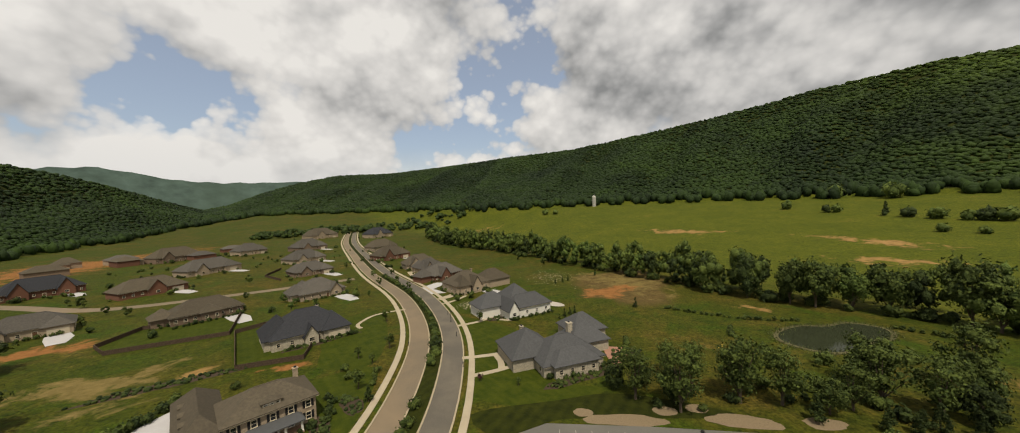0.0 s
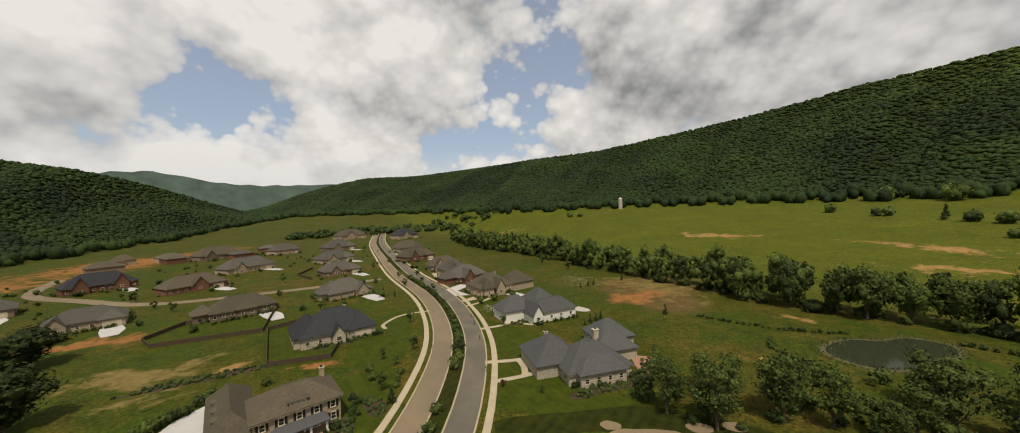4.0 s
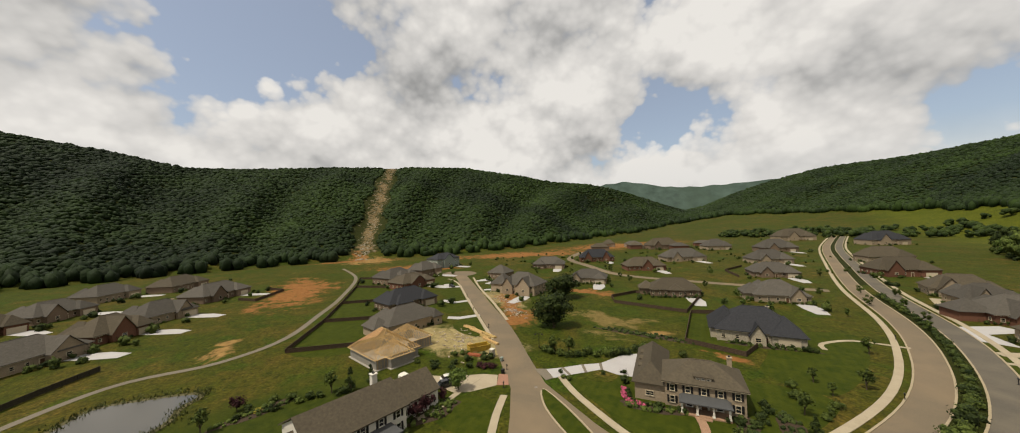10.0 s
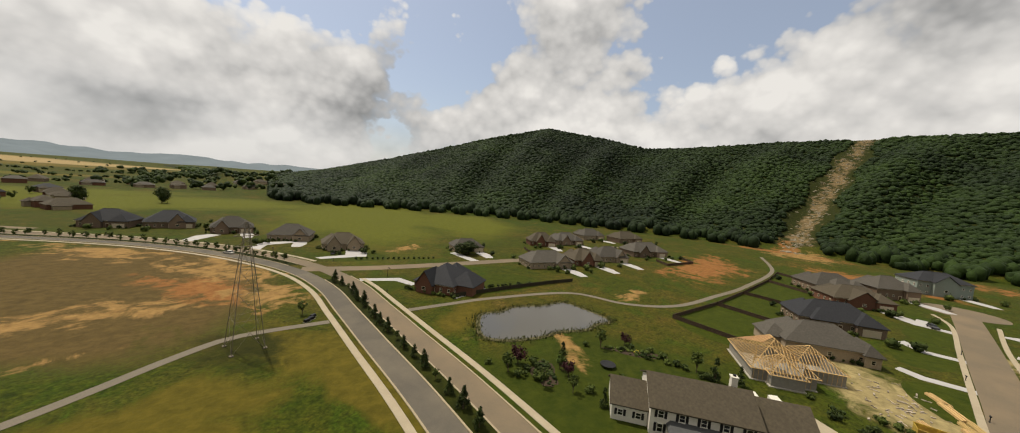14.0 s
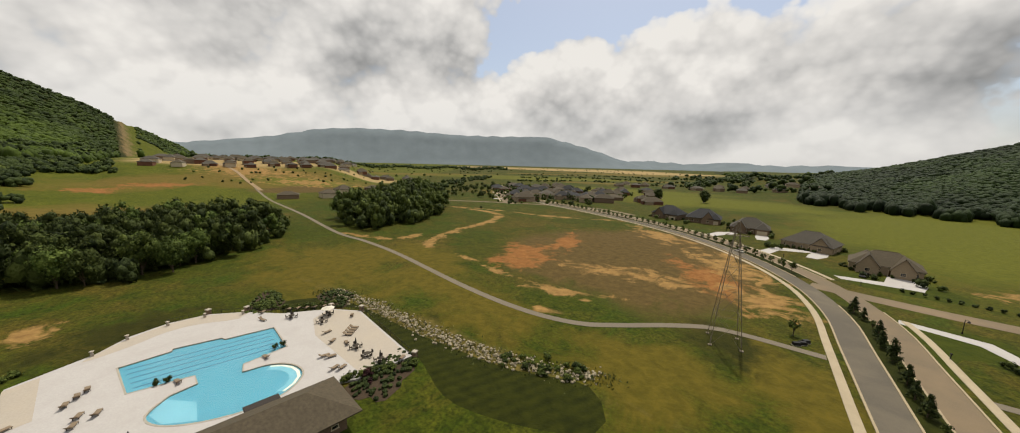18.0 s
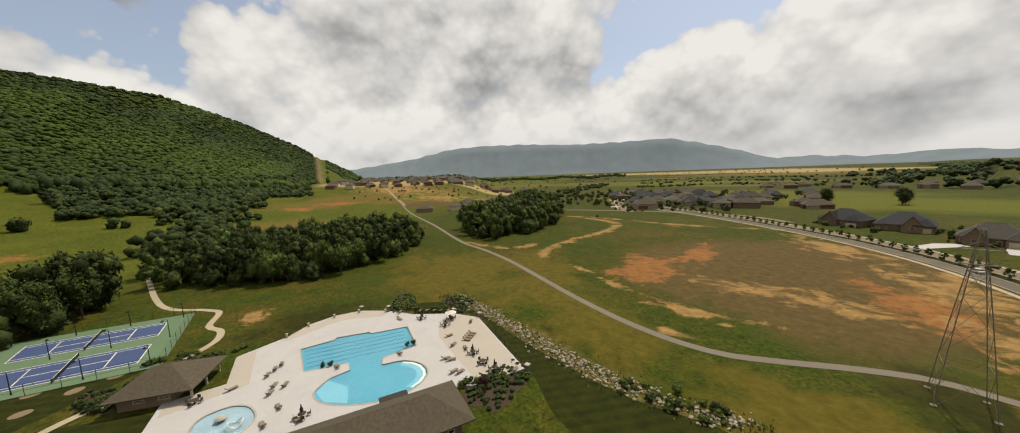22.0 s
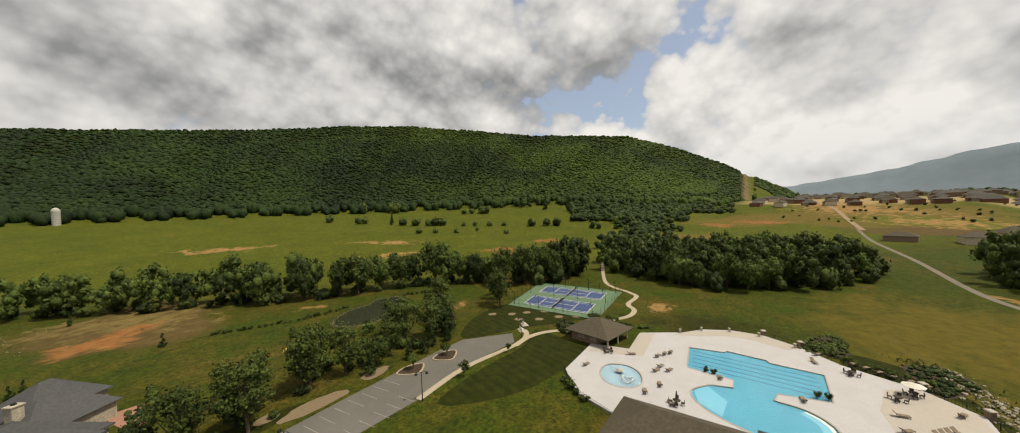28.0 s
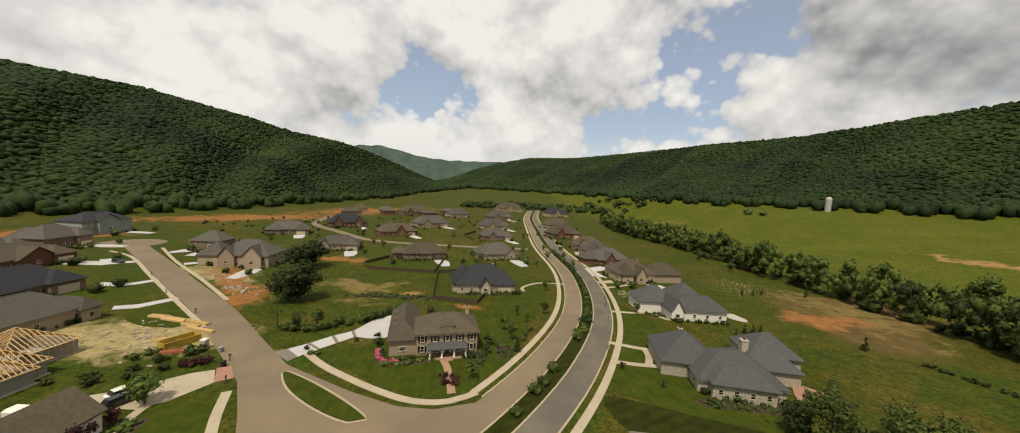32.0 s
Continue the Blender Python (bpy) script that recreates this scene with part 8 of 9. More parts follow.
BEDROWS = [([(-57, 46), (-53, 45), (-50, 47.5), (-47, 50.5)], "shrub"), ([(-41.5, 55.5), (-39, 59), (-40, 63), (-43, 67)], "shrub"), ([(4, 73), (9, 74), (14, 76.5), (20, 79.5)], "shrub"), ([(2, 78), (-1, 83), (-3, 88), (0, 92)], "bush"), ([(-68, 91), (-62, 97), (-55, 103.5)], "shrub"), ([(-92, 16), (-92, 20)], "bush"), ([(-5, 111.5), (2, 115.5), (9, 119.5)], "shrub"), ([(-31, 145), (-24, 150), (-17, 157)], "shrub"),
           ([(22, 80), (25, 86), (27, 92)], "bush"), ([(-123, 112), (-112, 128)], "shrub"), ([(-172, 96), (-160, 110)], "bush"), ([(-96, 142), (-84, 156)], "bush"), ([(-56, -100), (-62, -86)], "bush"), ([(-64, -83), (-76, -86)], "bush"), ([(-76, -88), (-100, -81)], "shrub"), ([(-51, -174), (-68, -169)], "bush"), ([(-33, -208), (-50, -201)], "bush"), ([(90, 14), (92, 9), (95, 4)], "bush"), ([(93, -31), (86, -36), (79, -43)], "bush"), ([(48, -26), (44, -33), (42, -36)], "bush"), ([(47, -30), (44, -28)], "red_shrub"), ([(84, 24), (90, 27)], "shrub"), ([(60, 17), (54, 12)], "bush"), ([(100, 20), (99, 12)], "bush"), ([(-47, 175), (-38, 186)], "bush"), ([(-73, 211), (-58, 221)], "bush"), ([(-120, -100), (-142, -93)], "shrub"), ([(-116, -2), (-124, 14)], "shrub"), ([(-42, 74), (-46, 80)], "bush"), ([(-36, 72), (-37, 77)], "bush"), ([(60, 100), (57, 92), (60, 84)], "bush"), ([(50, 120), (60, 112), (72, 106), (84, 104)], "bush"), ([(104, 96), (112, 88)], "bush")]
for line, key in BEDROWS:
    for p in smooth_line(line, 1.5):
        plant(key + str(PRNG.randrange(3)), p.x + PRNG.uniform(-0.4, 0.4), p.y + PRNG.uniform(-0.4, 0.4), PRNG.uniform(0.75, 1.35), "rounded garden shrub in a bed", "bed shrubs", None, "shrub")
for p in smooth_line([(-58, 46.5), (-56, 44.6), (-53, 44.2), (-51.5, 45.6)], 0.9):
    plant("azalea" + str(PRNG.randrange(3)), p.x, p.y, 0.75, "bright pink flowering azalea in a bed", "azaleas", None, "shrub")
for k, (x, y) in enumerate([(-57 - 2.2 * i, -149.5 + 0.85 * i) for i in range(16)]):
    plant("shrub" + str(k % 3), x, y, 1.0, "round clipped shrub in a row beside the street", "street shrubs", None, "shrub")
for x, y in ((-38, 45.6), (-36.5, 46.8), (-39.5, 47.2), (-38.2, 47.9)):
    plant("red_shrub" + str(PRNG.randrange(3)), x, y, 0.95, "dark red shrub at the end of a brick path", "bed shrubs", None, "shrub")
for x, y, k, s in ((300, 389, "bush0", 5.2), (315, 345, "bush1", 4.6), (309, 350, "shrub0", 4.0), (322, 307, "cedar", 1.5), (326, 293, "shrub1", 5.0), (330, 276, "bush2", 5.2), (341, 256, "shrub0", 5.4), (344, 248, "bush1", 5.2), (336, 262, "bush0", 4.0), (352, 222, "bush0", 2.6), (356, 208, "bush2", 2.8), (361, 190, "bush1", 3.2), (366, 174, "bush0", 3.0), (368, 140, "bush0", 5.0), (376, 124, "shrub1", 4.4), (378, 112, "shrub0", 4.8),
                   (384, 424, "bush0", 8.5), (412, 392, "bush1", 6.5), (402, 376, "bush2", 8.5), (448, 250, "bush1", 6.5), (444, 240, "bush0", 6.0), (440, 262, "bush2", 4.4), (434, 272, "bush0", 3.8), (482, 160, "cedar", 2.1), (482, 126, "cedar", 2.2), (500, 205, "cedar", 2.6), (506, 196, "cedar", 2.3), (320, 150, "bush1", 2.6), (330, 190, "bush0", 2.4), (300, 226, "bush2", 3.2), (292, 240, "bush0", 3.6), (310, 205, "bush1", 2.6)):
    plant(k, x, y, s * 1.55, "conical evergreen standing in the sloping meadow" if TREES[k][0] else "round bushy tree in the sloping meadow", "meadow trees", None, "tree" if TREES[k][0] else "shrub")
for az, el, s in ((-4.3, -1.6, 7.2), (-6, -1.6, 6.0), (-80, -3.2, 6.0), (-83, -3.6, 6.6), (-86, -4.4, 6.6), (-88.5, -4.8, 6.6), (-91, -3.8, 6.6), (-84, -2.4, 6.6), (-88, -2.8, 7.2), (-92, -2.2, 7.2), (-95, -1.6, 7.2), (-97, -2.0, 6.6)):
    plant("bush1", *far_spot(az, el), s, "low scrub in the sloping meadow", "meadow trees", None, "shrub")



for k in range(150):
    a = PRNG.random()
    x, y = 150 + 150 * a + PRNG.gauss(0, 26), -295 - 185 * a + PRNG.gauss(0, 26)
    plant(PRNG.choice(("bush0", "bush1", "shrub0")), x, y, PRNG.uniform(1.6, 4.2), "garden shrub among distant houses", "village shrubs", None, "shrub")
for k in range(70):
    x, y = PRNG.uniform(95, 260), PRNG.uniform(-470, -292)
    plant(PRNG.choice(("bush0", "bush1", "shrub0")), x, y, PRNG.uniform(1.6, 3.4), "garden shrub among distant houses", "village shrubs", None, "shrub")
for k in range(150):
    x, y = PRNG.uniform(85, 330), PRNG.uniform(-500, -282)
    street = abs((x - 176) * 0.82 + (y + 282) * 0.57)
    if street > 7 and all(math.hypot(x - q[0][0], y - q[0][1]) > 11 for q in HOUSES):
        s = PRNG.uniform(0.4, 0.8)
        plant(PRNG.choice(("oak", "dark_oak", "oak_b")), x, y, s, "garden tree among distant houses", "village trees", s * 1.05)
for k in range(12):
    t = (k // 2 + 0.6) / 6.4
    x, y, side = 176 + 142 * t, -282 - 206 * t, (-1) ** k
    u, v = 0.82 * side, 0.57 * side
    patch("driveway", [(x + u * 3.6 + 0.57 * 2.4, y + v * 3.6 - 0.82 * 2.4), (x + u * 3.6 - 0.57 * 2.4, y + v * 3.6 + 0.82 * 2.4), (x + u * 13 - 0.57 * 3.4, y + v * 13 + 0.82 * 3.4), (x + u * 13 + 0.57 * 3.4, y + v * 13 - 0.82 * 3.4)], "white_concrete", "pale concrete driveway", "driveway", LAYER[0] + 0.03)
for side in (-1, 1):
    on_ground("pavement_path", ribbon(smooth_line([(176 + 4.6 * side, -282 + 3.2 * side), (225 + 4.6 * side, -350 + 3.2 * side), (318 + 4.6 * side, -488 + 3.2 * side)], 6.0), 1.5, -0.1, 0.09), "concrete", "pale concrete pavement along the street", "pavement")
for k in range(120):
    az, r = PRNG.uniform(-126, -104), PRNG.uniform(480, 1000)
    plant(PRNG.choice(("bush0", "bush1", "shrub0")), -math.sin(radians(az)) * r, math.cos(radians(az)) * r, PRNG.uniform(1.4, 2.8), "garden shrub among distant houses", "village shrubs", None, "shrub")
for k in range(110):
    x, y = PRNG.uniform(-330, -110), PRNG.uniform(90, 330)
    if abs(x + y * 0.45 + 60) > 60 or y > 230:
        plant(PRNG.choice(("bush0", "bush1", "bush2")), x, y, PRNG.uniform(1.0, 2.2), "garden shrub on estate lawns", "estate shrubs", None, "shrub")


def house_gardens():
    """Foundation shrubs and young trees round the farther houses, and a pale drive to each."""
    rnd = random.Random(31)
    for p, rot, w, d in HOUSES:
        r = math.hypot(*p)
        if r < 125:
            continue
        c, s = math.cos(radians(rot)), math.sin(radians(rot))

        def spot(u, v):
            return p[0] + u * c - v * s, p[1] + u * s + v * c
        for _ in range(12):
            side = rnd.randrange(4)
            u, v = ((rnd.uniform(0, w), -2.6), (rnd.uniform(0, w), d + 3.2), (-1.6, rnd.uniform(0, d)), (w + 1.6, rnd.uniform(0, d)))[side]
            plant(rnd.choice(("bush0", "bush1", "shrub0", "shrub2")), *spot(u + rnd.gauss(0, 0.5), v + rnd.gauss(0, 0.4)), rnd.uniform(0.7, 1.7), "rounded shrub planted along a house wall", "house shrubs", None, "shrub")
        for _ in range(5):
            u, v = rnd.uniform(-8, w + 8), rnd.choice((-1, 1)) * rnd.uniform(5, 12)
            plant(rnd.choice(("bush0", "shrub1", "bush2")), *spot(u, v if v < 0 else d + v), rnd.uniform(1.6, 2.8), "young leafy tree on a garden lawn", "house shrubs", None, "shrub")
        if 150 < r < 400 and p[0] < 0:
            u0, u1 = w * 0.68, w * 0.68 + 5.5
            patch("driveway", [spot(u0, -2.2), spot(u1, -2.2), spot(u1 + 1, -9), spot(u1 - 0.5, -17), spot(u0 + 1, -17), spot(u0, -9)], "white_concrete", "pale concrete driveway", "driveway", LAYER[0] + 0.03)


house_gardens()


def meadow_scrub():
    """Woods reaching down from the slope behind the grove, and hedgerows on the plain, as one mass."""
    pts = []
    rnd = random.Random(5)
    for _ in range(900):
        a, e = rnd.uniform(-99, -76), rnd.uniform(-4.2, 0.6)
        if e < -3.6 + (a + 99) * 0.02 or (a < -93 and e < -2.2):
            continue
        pts.append((*far_spot(a, e), rnd.uniform(4.5, 6.5)))
    for _ in range(330):
        r, a = rnd.uniform(700, 2600), rnd.uniform(-178, -106)
        pts.append((-math.sin(radians(a)) * r, math.cos(radians(a)) * r, rnd.uniform(2.6, 4.2)))
    for k in range(330):
        a = -148 + k * 0.133
        r = 1850 + 200 * math.sin(k * 0.11) + rnd.uniform(-200, 200)
        pts.append((-math.sin(radians(a)) * r, math.cos(radians(a)) * r, rnd.uniform(7, 12)))
    for line, n, wide, s0, s1 in (([(236, 12), (330, 24), (420, 20), (520, 8), (610, -40)], 190, 15, 4.0, 6.5), ([(338, -318), (402, -472), (513, -717)], 120, 14, 3.0, 5.0)):
        path = smooth_line(line, 4.0)
        for _ in range(n):
            q = rnd.choice(path)
            pts.append((q.x + rnd.gauss(0, wide), q.y + rnd.gauss(0, wide), rnd.uniform(s0, s1)))
    for r, count in ((760, 70), (930, 80), (1150, 80)):
        for _ in range(count):
            a = rnd.uniform(-179, -150)
            q = r + 40 * math.sin(a * 0.3) + rnd.gauss(0, 9)
            pts.append((-math.sin(radians(a)) * q, math.cos(radians(a)) * q, rnd.uniform(2.2, 3.8)))
    for k in range(220):
        a, r = rnd.uniform(8, 40), rnd.uniform(640, 760)
        pts.append((-math.sin(radians(a)) * r, math.cos(radians(a)) * r, rnd.uniform(4, 8)))
    for k in range(150):
        a, r = rnd.uniform(168, 186), rnd.uniform(620, 1500)
        pts.append((-math.sin(radians(a)) * r, math.cos(radians(a)) * r, rnd.uniform(6, 10)))
    p = np.array(pts)
    z = relief(p[:, 0], p[:, 1])
    h = p[:, 2] * NRNG.uniform(0.8, 1.15, len(p))
    # each tree is seven small lumps heaped round its middle
    k = 6
    d = NRNG.normal(size=(len(p), k, 3))
    d /= np.linalg.norm(d, axis=2)[:, :, None]
    d[:, :, 2] = np.abs(d[:, :, 2]) * 1.1 - 0.35
    c = np.stack([p[:, 0], p[:, 1], z + h * 0.5], 1)[:, None] + d * 0.62 * np.stack([p[:, 2], p[:, 2], h], 1)[:, None]
    size = (p[:, 2:3] * NRNG.uniform(0.32, 0.56, (len(p), k))).reshape(-1)
    tagged(new("distant_woods", crowns(c.reshape(-1, 3), size, size * 0.9, "leaf_edge", "distant_woods", 0.3, ICO_S, True)), "hedgerows and scattered woods on the plain", "woods", kind="stuff")


meadow_scrub()


def far_planting():
    """Plants too far off to tell apart, group by group, each as one mass of leaf blades and trunks."""
    rng = np.random.default_rng(23)
    v0, f0 = ICO_S
    for (group, leaf, low), spots in FAR.items():
        vs, fs, n = [], [], 0
        for x, y, z, s, sz, (height, radius) in spots:
            cone = not low and radius < 0.32 * height
            k = (10 if s > 3.4 else 5) if low else 16
            d = rng.normal(size=(k, 3))
            d /= np.linalg.norm(d, axis=1)[:, None]
            d *= rng.uniform(0.35, 1.0, (k, 1)) ** 0.6
            if low:
                mid, rz, cr = 0.55, 0.36, rng.uniform(0.35, 0.6, k)
                radius = 0.55
            else:
                mid, rz, cr = height * 0.54, height * 0.36, radius * rng.uniform(0.22, 0.38, k)
            c = np.stack([d[:, 0] * radius * 0.75, d[:, 1] * radius * 0.75, mid + d[:, 2] * rz], 1)
            if cone:
                up = (np.arange(k) + 0.5) / k
                cr = radius * (0.62 - 0.48 * up)
                c = np.stack([d[:, 0] * radius * 0.5 * (1 - up), d[:, 1] * radius * 0.5 * (1 - up), height * (0.1 + 0.86 * up)], 1)
            lump = v0[None] * (cr[:, None, None] * rng.uniform(0.55, 1.0, (k, len(v0), 1))) + c[:, None]
            vs.append(lump.reshape(-1, 3) * (s, s, sz) + (x, y, z))
            fs.append((f0[None] + (np.arange(k) * len(v0))[:, None, None]).reshape(-1, 3) + n)
            n += k * len(v0)
            q = 14 if low else 30
            a = rng.normal(size=(k, q, 3))
            a /= np.linalg.norm(a, axis=2)[:, :, None]
            p = (c[:, None] + a * cr[:, None, None] * rng.uniform(0.8, 1.1, (k, q, 1))).reshape(-1, 3)
            u, w = rng.normal(size=p.shape), rng.normal(size=p.shape)
            size = (0.16 if low else 0.105 * radius) * rng.uniform(0.6, 1.3, (len(p), 1))
            u, w = u / np.linalg.norm(u, axis=1)[:, None] * size, w / np.linalg.norm(w, axis=1)[:, None] * size
            blade = np.stack([p - u, p + w, p + u], 1).reshape(-1, 3) * (s, s, sz) + (x, y, z)
            vs.append(blade)
            fs.append(np.arange(len(blade)).reshape(-1, 3) + n)
            n += len(blade)
        name = "far_shrubs" if low else "far_trees"
        tagged(new(name, bulk_mesh(name, np.concatenate(vs), np.concatenate(fs), leaf, True)), "distant leafy " + ("scrub" if low else "trees") + " standing close together", "shrubs" if low else "trees", kind="stuff")


far_planting()

# ---- fences of the yards ----
def board_fence(corners, height, label, material="fence_wood", span=2.6):
    """Board fence: posts, and between them panels of upright boards with a cap rail."""
    o = Vector((corners[0][0], corners[0][1], 0))
    h = thing("fence", o.x, o.y, 0, 0, label, "fence")
    post = mesh_of("post", *box_data(-0.08, -0.08, 0, 0.08, 0.08, height + 0.12, 0.02), material)
    for a, b in zip(corners[:-1], corners[1:]):
        a, b = Vector((*a, 0)) - o, Vector((*b, 0)) - o
        n = max(1, round((b - a).length / span))
        l = (b - a).length / n
        k = max(4, int(l / 0.32))
        front = [(x, y) for i in range(k) for x, y in ((i * l / k, -0.03 + 0.03 * (i % 2)), ((i + 1) * l / k, -0.03 + 0.03 * (i % 2)))]
        ring = front + [(x, y + 0.04) for x, y in front[::-1]]
        m = len(ring)
        v = [(x, y, 0.05) for x, y in ring] + [(x, y, height) for x, y in ring]
        panel = mesh_of("panel", v, [(i, (i + 1) % m, m + (i + 1) % m, m + i) for i in range(m)] + [(m + i, m + i + 1, 2 * m - 2 - i, 2 * m - 1 - i) for i in range(m // 2 - 1)], material)
        cap = mesh_of("cap_rail", *box_data(0, -0.07, height, l, 0.07, height + 0.06), material)
        rot = math.degrees(math.atan2((b - a).y, (b - a).x))
        for i in range(n):
            p = a + (b - a) * i / n
            part("post", post, h, at=p.to_tuple())
            part("panel", panel, h, at=p.to_tuple(), rot=rot)
            part("cap_rail", cap, h, at=p.to_tuple(), rot=rot)
    return h


YARD = "dark stained board fence round a back yard"
board_fence([(-111, -4), (-114.5, -30), (-146, -25), (-177.5, -22.5), (-222, -20), (-256, -20.5), (-246, -3)], 1.3, YARD)
board_fence([(-146, -25), (-141, -1)], 1.3, YARD)
board_fence([(-177.5, -22.5), (-174, -1)], 1.3, YARD)
board_fence([(-222, -20), (-211, -2)], 1.3, YARD)
board_fence([(-89, 117), (-96, 106), (-74, 80), (-60, 85.5), (-63, 94)], 1.3, YARD)
board_fence([(-112, 128), (-97, 105), (-122, 91), (-131, 96), (-134, 112), (-127, 116)], 1.3, YARD)
board_fence([(-64, -83.5), (-86, -81), (-108, -77.5), (-121, -74.5)], 1.4, "dark fence grown over with hedge beside the path", "hedge_fence")
board_fence([(-214, -76), (-206, -66), (-232, -60), (-244, -72)], 1.4, YARD)
board_fence([(-140, 190), (-160, 204), (-168, 230)], 1.4, YARD)
board_fence([(-160, -140), (-152, -128), (-164, -122)], 1.4, YARD)
board_fence([(430, -150), (395, -160), (360, -170)], 2.0, "long dark fence at the edge of the meadow")


# ---- pylon, silo, lamps ----
def pylon():
    """Lattice tower: four tapering legs, cross braces and an arm."""
    h = thing("pylon", -8, -79.5, 0, 6, "tall grey lattice steel power pylon in the meadow", "pylon")
    half = [(0, 2.9), (6.6, 2.3), (12.2, 1.75), (17, 1.25), (20.8, 0.85), (24, 0.5), (27, 0.2)]
    side_ = [(-1, -1), (1, -1), (1, 1), (-1, 1)]
    for sx, sy in side_:
        part("leg", mesh_of("leg", *join([tube_data((sx * a, sy * a, z0), (sx * b, sy * b, z1), 0.065, 0.06, 4) for (z0, a), (z1, b) in zip(half[:-1], half[1:])]), "steel"), h)
    for (z0, a), (z1, b) in zip(half[:-1], half[1:]):
        for k in range(4):
            (x0, y0), (x1, y1) = side_[k], side_[(k + 1) % 4]
            part("brace", mesh_of("brace", *tube_data((x0 * a, y0 * a, z0), (x1 * b, y1 * b, z1), 0.026, 0.026, 4), "steel"), h)
            part("brace", mesh_of("brace", *tube_data((x1 * a, y1 * a, z0), (x0 * b, y0 * b, z1), 0.026, 0.026, 4), "steel"), h)
            part("brace", mesh_of("brace", *tube_data((x0 * b, y0 * b, z1), (x1 * b, y1 * b, z1), 0.026, 0.026, 4), "steel"), h)
    for z, l in ((24, 2.2), (21.8, 1.9)):
        part("arm", mesh_of("arm", *join([tube_data((-l, 0, z), (l, 0, z), 0.09, 0.09, 4), tube_data((-l, 0, z), (0, 0, z + 1.2), 0.05, 0.05, 4), tube_data((l, 0, z), (0, 0, z + 1.2), 0.05, 0.05, 4)]), "steel"), h)
    for sx, sy in side_:
        part("footing", mesh_of("footing", *box_data(sx * 2.9 - 0.35, sy * 2.9 - 0.35, -0.2, sx * 2.9 + 0.35, sy * 2.9 + 0.35, 0.2, 0.05), "trail_gravel"), h)


pylon()


def silo():
    x, y = far_spot(-12.3, -0.5)
    r = math.hypot(x, y)
    h = thing("silo", x, y, ground_z(x, y), 0, "old white concrete silo with a domed cap", "silo")
    k = r / 690.0
    part("shaft", mesh_of("shaft", *lathe_data([(3.81 * k, -1), (3.81 * k, 16 * k)], 20), "silo_white"), h)
    for i in range(6):
        part("hoop", mesh_of("hoop", *lathe_data([(3.82 * k, (2 + i * 2.5) * k), (3.91 * k, (2.05 + i * 2.5) * k), (3.91 * k, (2.2 + i * 2.5) * k), (3.82 * k, (2.25 + i * 2.5) * k)], 20), "silo_dark"), h)
    part("dome", mesh_of("dome", *lathe_data([(4.01 * k, 16 * k), (3.81 * k, 18 * k), (2.8 * k, 20 * k), (1.5 * k, 21.0 * k), (0.3 * k, 21.6 * k)], 20), "silo_white"), h)


silo()


def lamp_post(x, y, height, double, label):
    h = thing("lamp_post", x, y, 0, PRNG.uniform(0, 180), label, "street lamp")
    part("pole", mesh_of("pole", *join([tube_data((0, 0, 0), (0, 0, height), 0.09, 0.06, 8), tube_data((0, 0, 0), (0, 0, 0.5), 0.17, 0.12, 8)]), "black_metal"), h)
    for s in (-1, 1) if double else (1,):
        part("arm", mesh_of("arm", *join([tube_data((0, 0, height - 0.1), (s * 0.5, 0, height + 0.15), 0.04, 0.04, 5), tube_data((s * 0.5, 0, height + 0.15), (s * 0.95, 0, height), 0.04, 0.04, 5)]), "black_metal"), h)
        part("lantern", mesh_of("lantern", *[[(a + s * 0.95, b, c + height - 0.42) for a, b, c in d] if i == 0 else d for i, d in enumerate(lathe_data([(0.12, 0), (0.3, 0.05), (0.24, 0.25), (0.1, 0.42)], 10))], "black_metal"), h)


for x, y, z, dbl in ((44, 39, 5.2, True), (77.5, 33.5, 5.2, True), (-88, 40, 4.0, True), (24, 46, 5.2, True), (-57, -117, 3.6, False), (-26, 112, 3.6, False)):
    lamp_post(x, y, z, dbl, "black lamp post with hooded lanterns")
for u in (0.07, 0.5, 0.95):
    for w in (0.06, 0.36, 0.64, 0.94):
        x, y, _ = court_point(u, w)
        lamp_post(x, y, 4.6, False, "dark floodlight post beside the tennis court")


# ---- poolside furniture ----
def lounger(x, y, rot):
    h = thing("sun_lounger", x, y, 0.34, rot, "brown reclined sun lounger on the pool terrace", "lounger", "poolside loungers")
    part("seat", mesh_of("seat", *box_data(-0.33, -0.95, 0.28, 0.33, 0.45, 0.38, 0.03), "chair_tan"), h)
    part("backrest", mesh_of("backrest", [(-0.33, 0.45, 0.3), (0.33, 0.45, 0.3), (0.33, 0.95, 0.72), (-0.33, 0.95, 0.72), (-0.33, 0.42, 0.38), (0.33, 0.42, 0.38), (0.33, 0.9, 0.8), (-0.33, 0.9, 0.8)], [(3, 2, 1, 0), (4, 5, 6, 7), (0, 1, 5, 4), (2, 3, 7, 6), (1, 2, 6, 5), (3, 0, 4, 7)], "chair_tan"), h)
    for sx in (-0.3, 0.3):
        for sy in (-0.85, 0.4):
            part("leg", mesh_of("leg", *box_data(sx - 0.03, sy - 0.03, 0, sx + 0.03, sy + 0.03, 0.3), "chair_dark"), h)
    return h


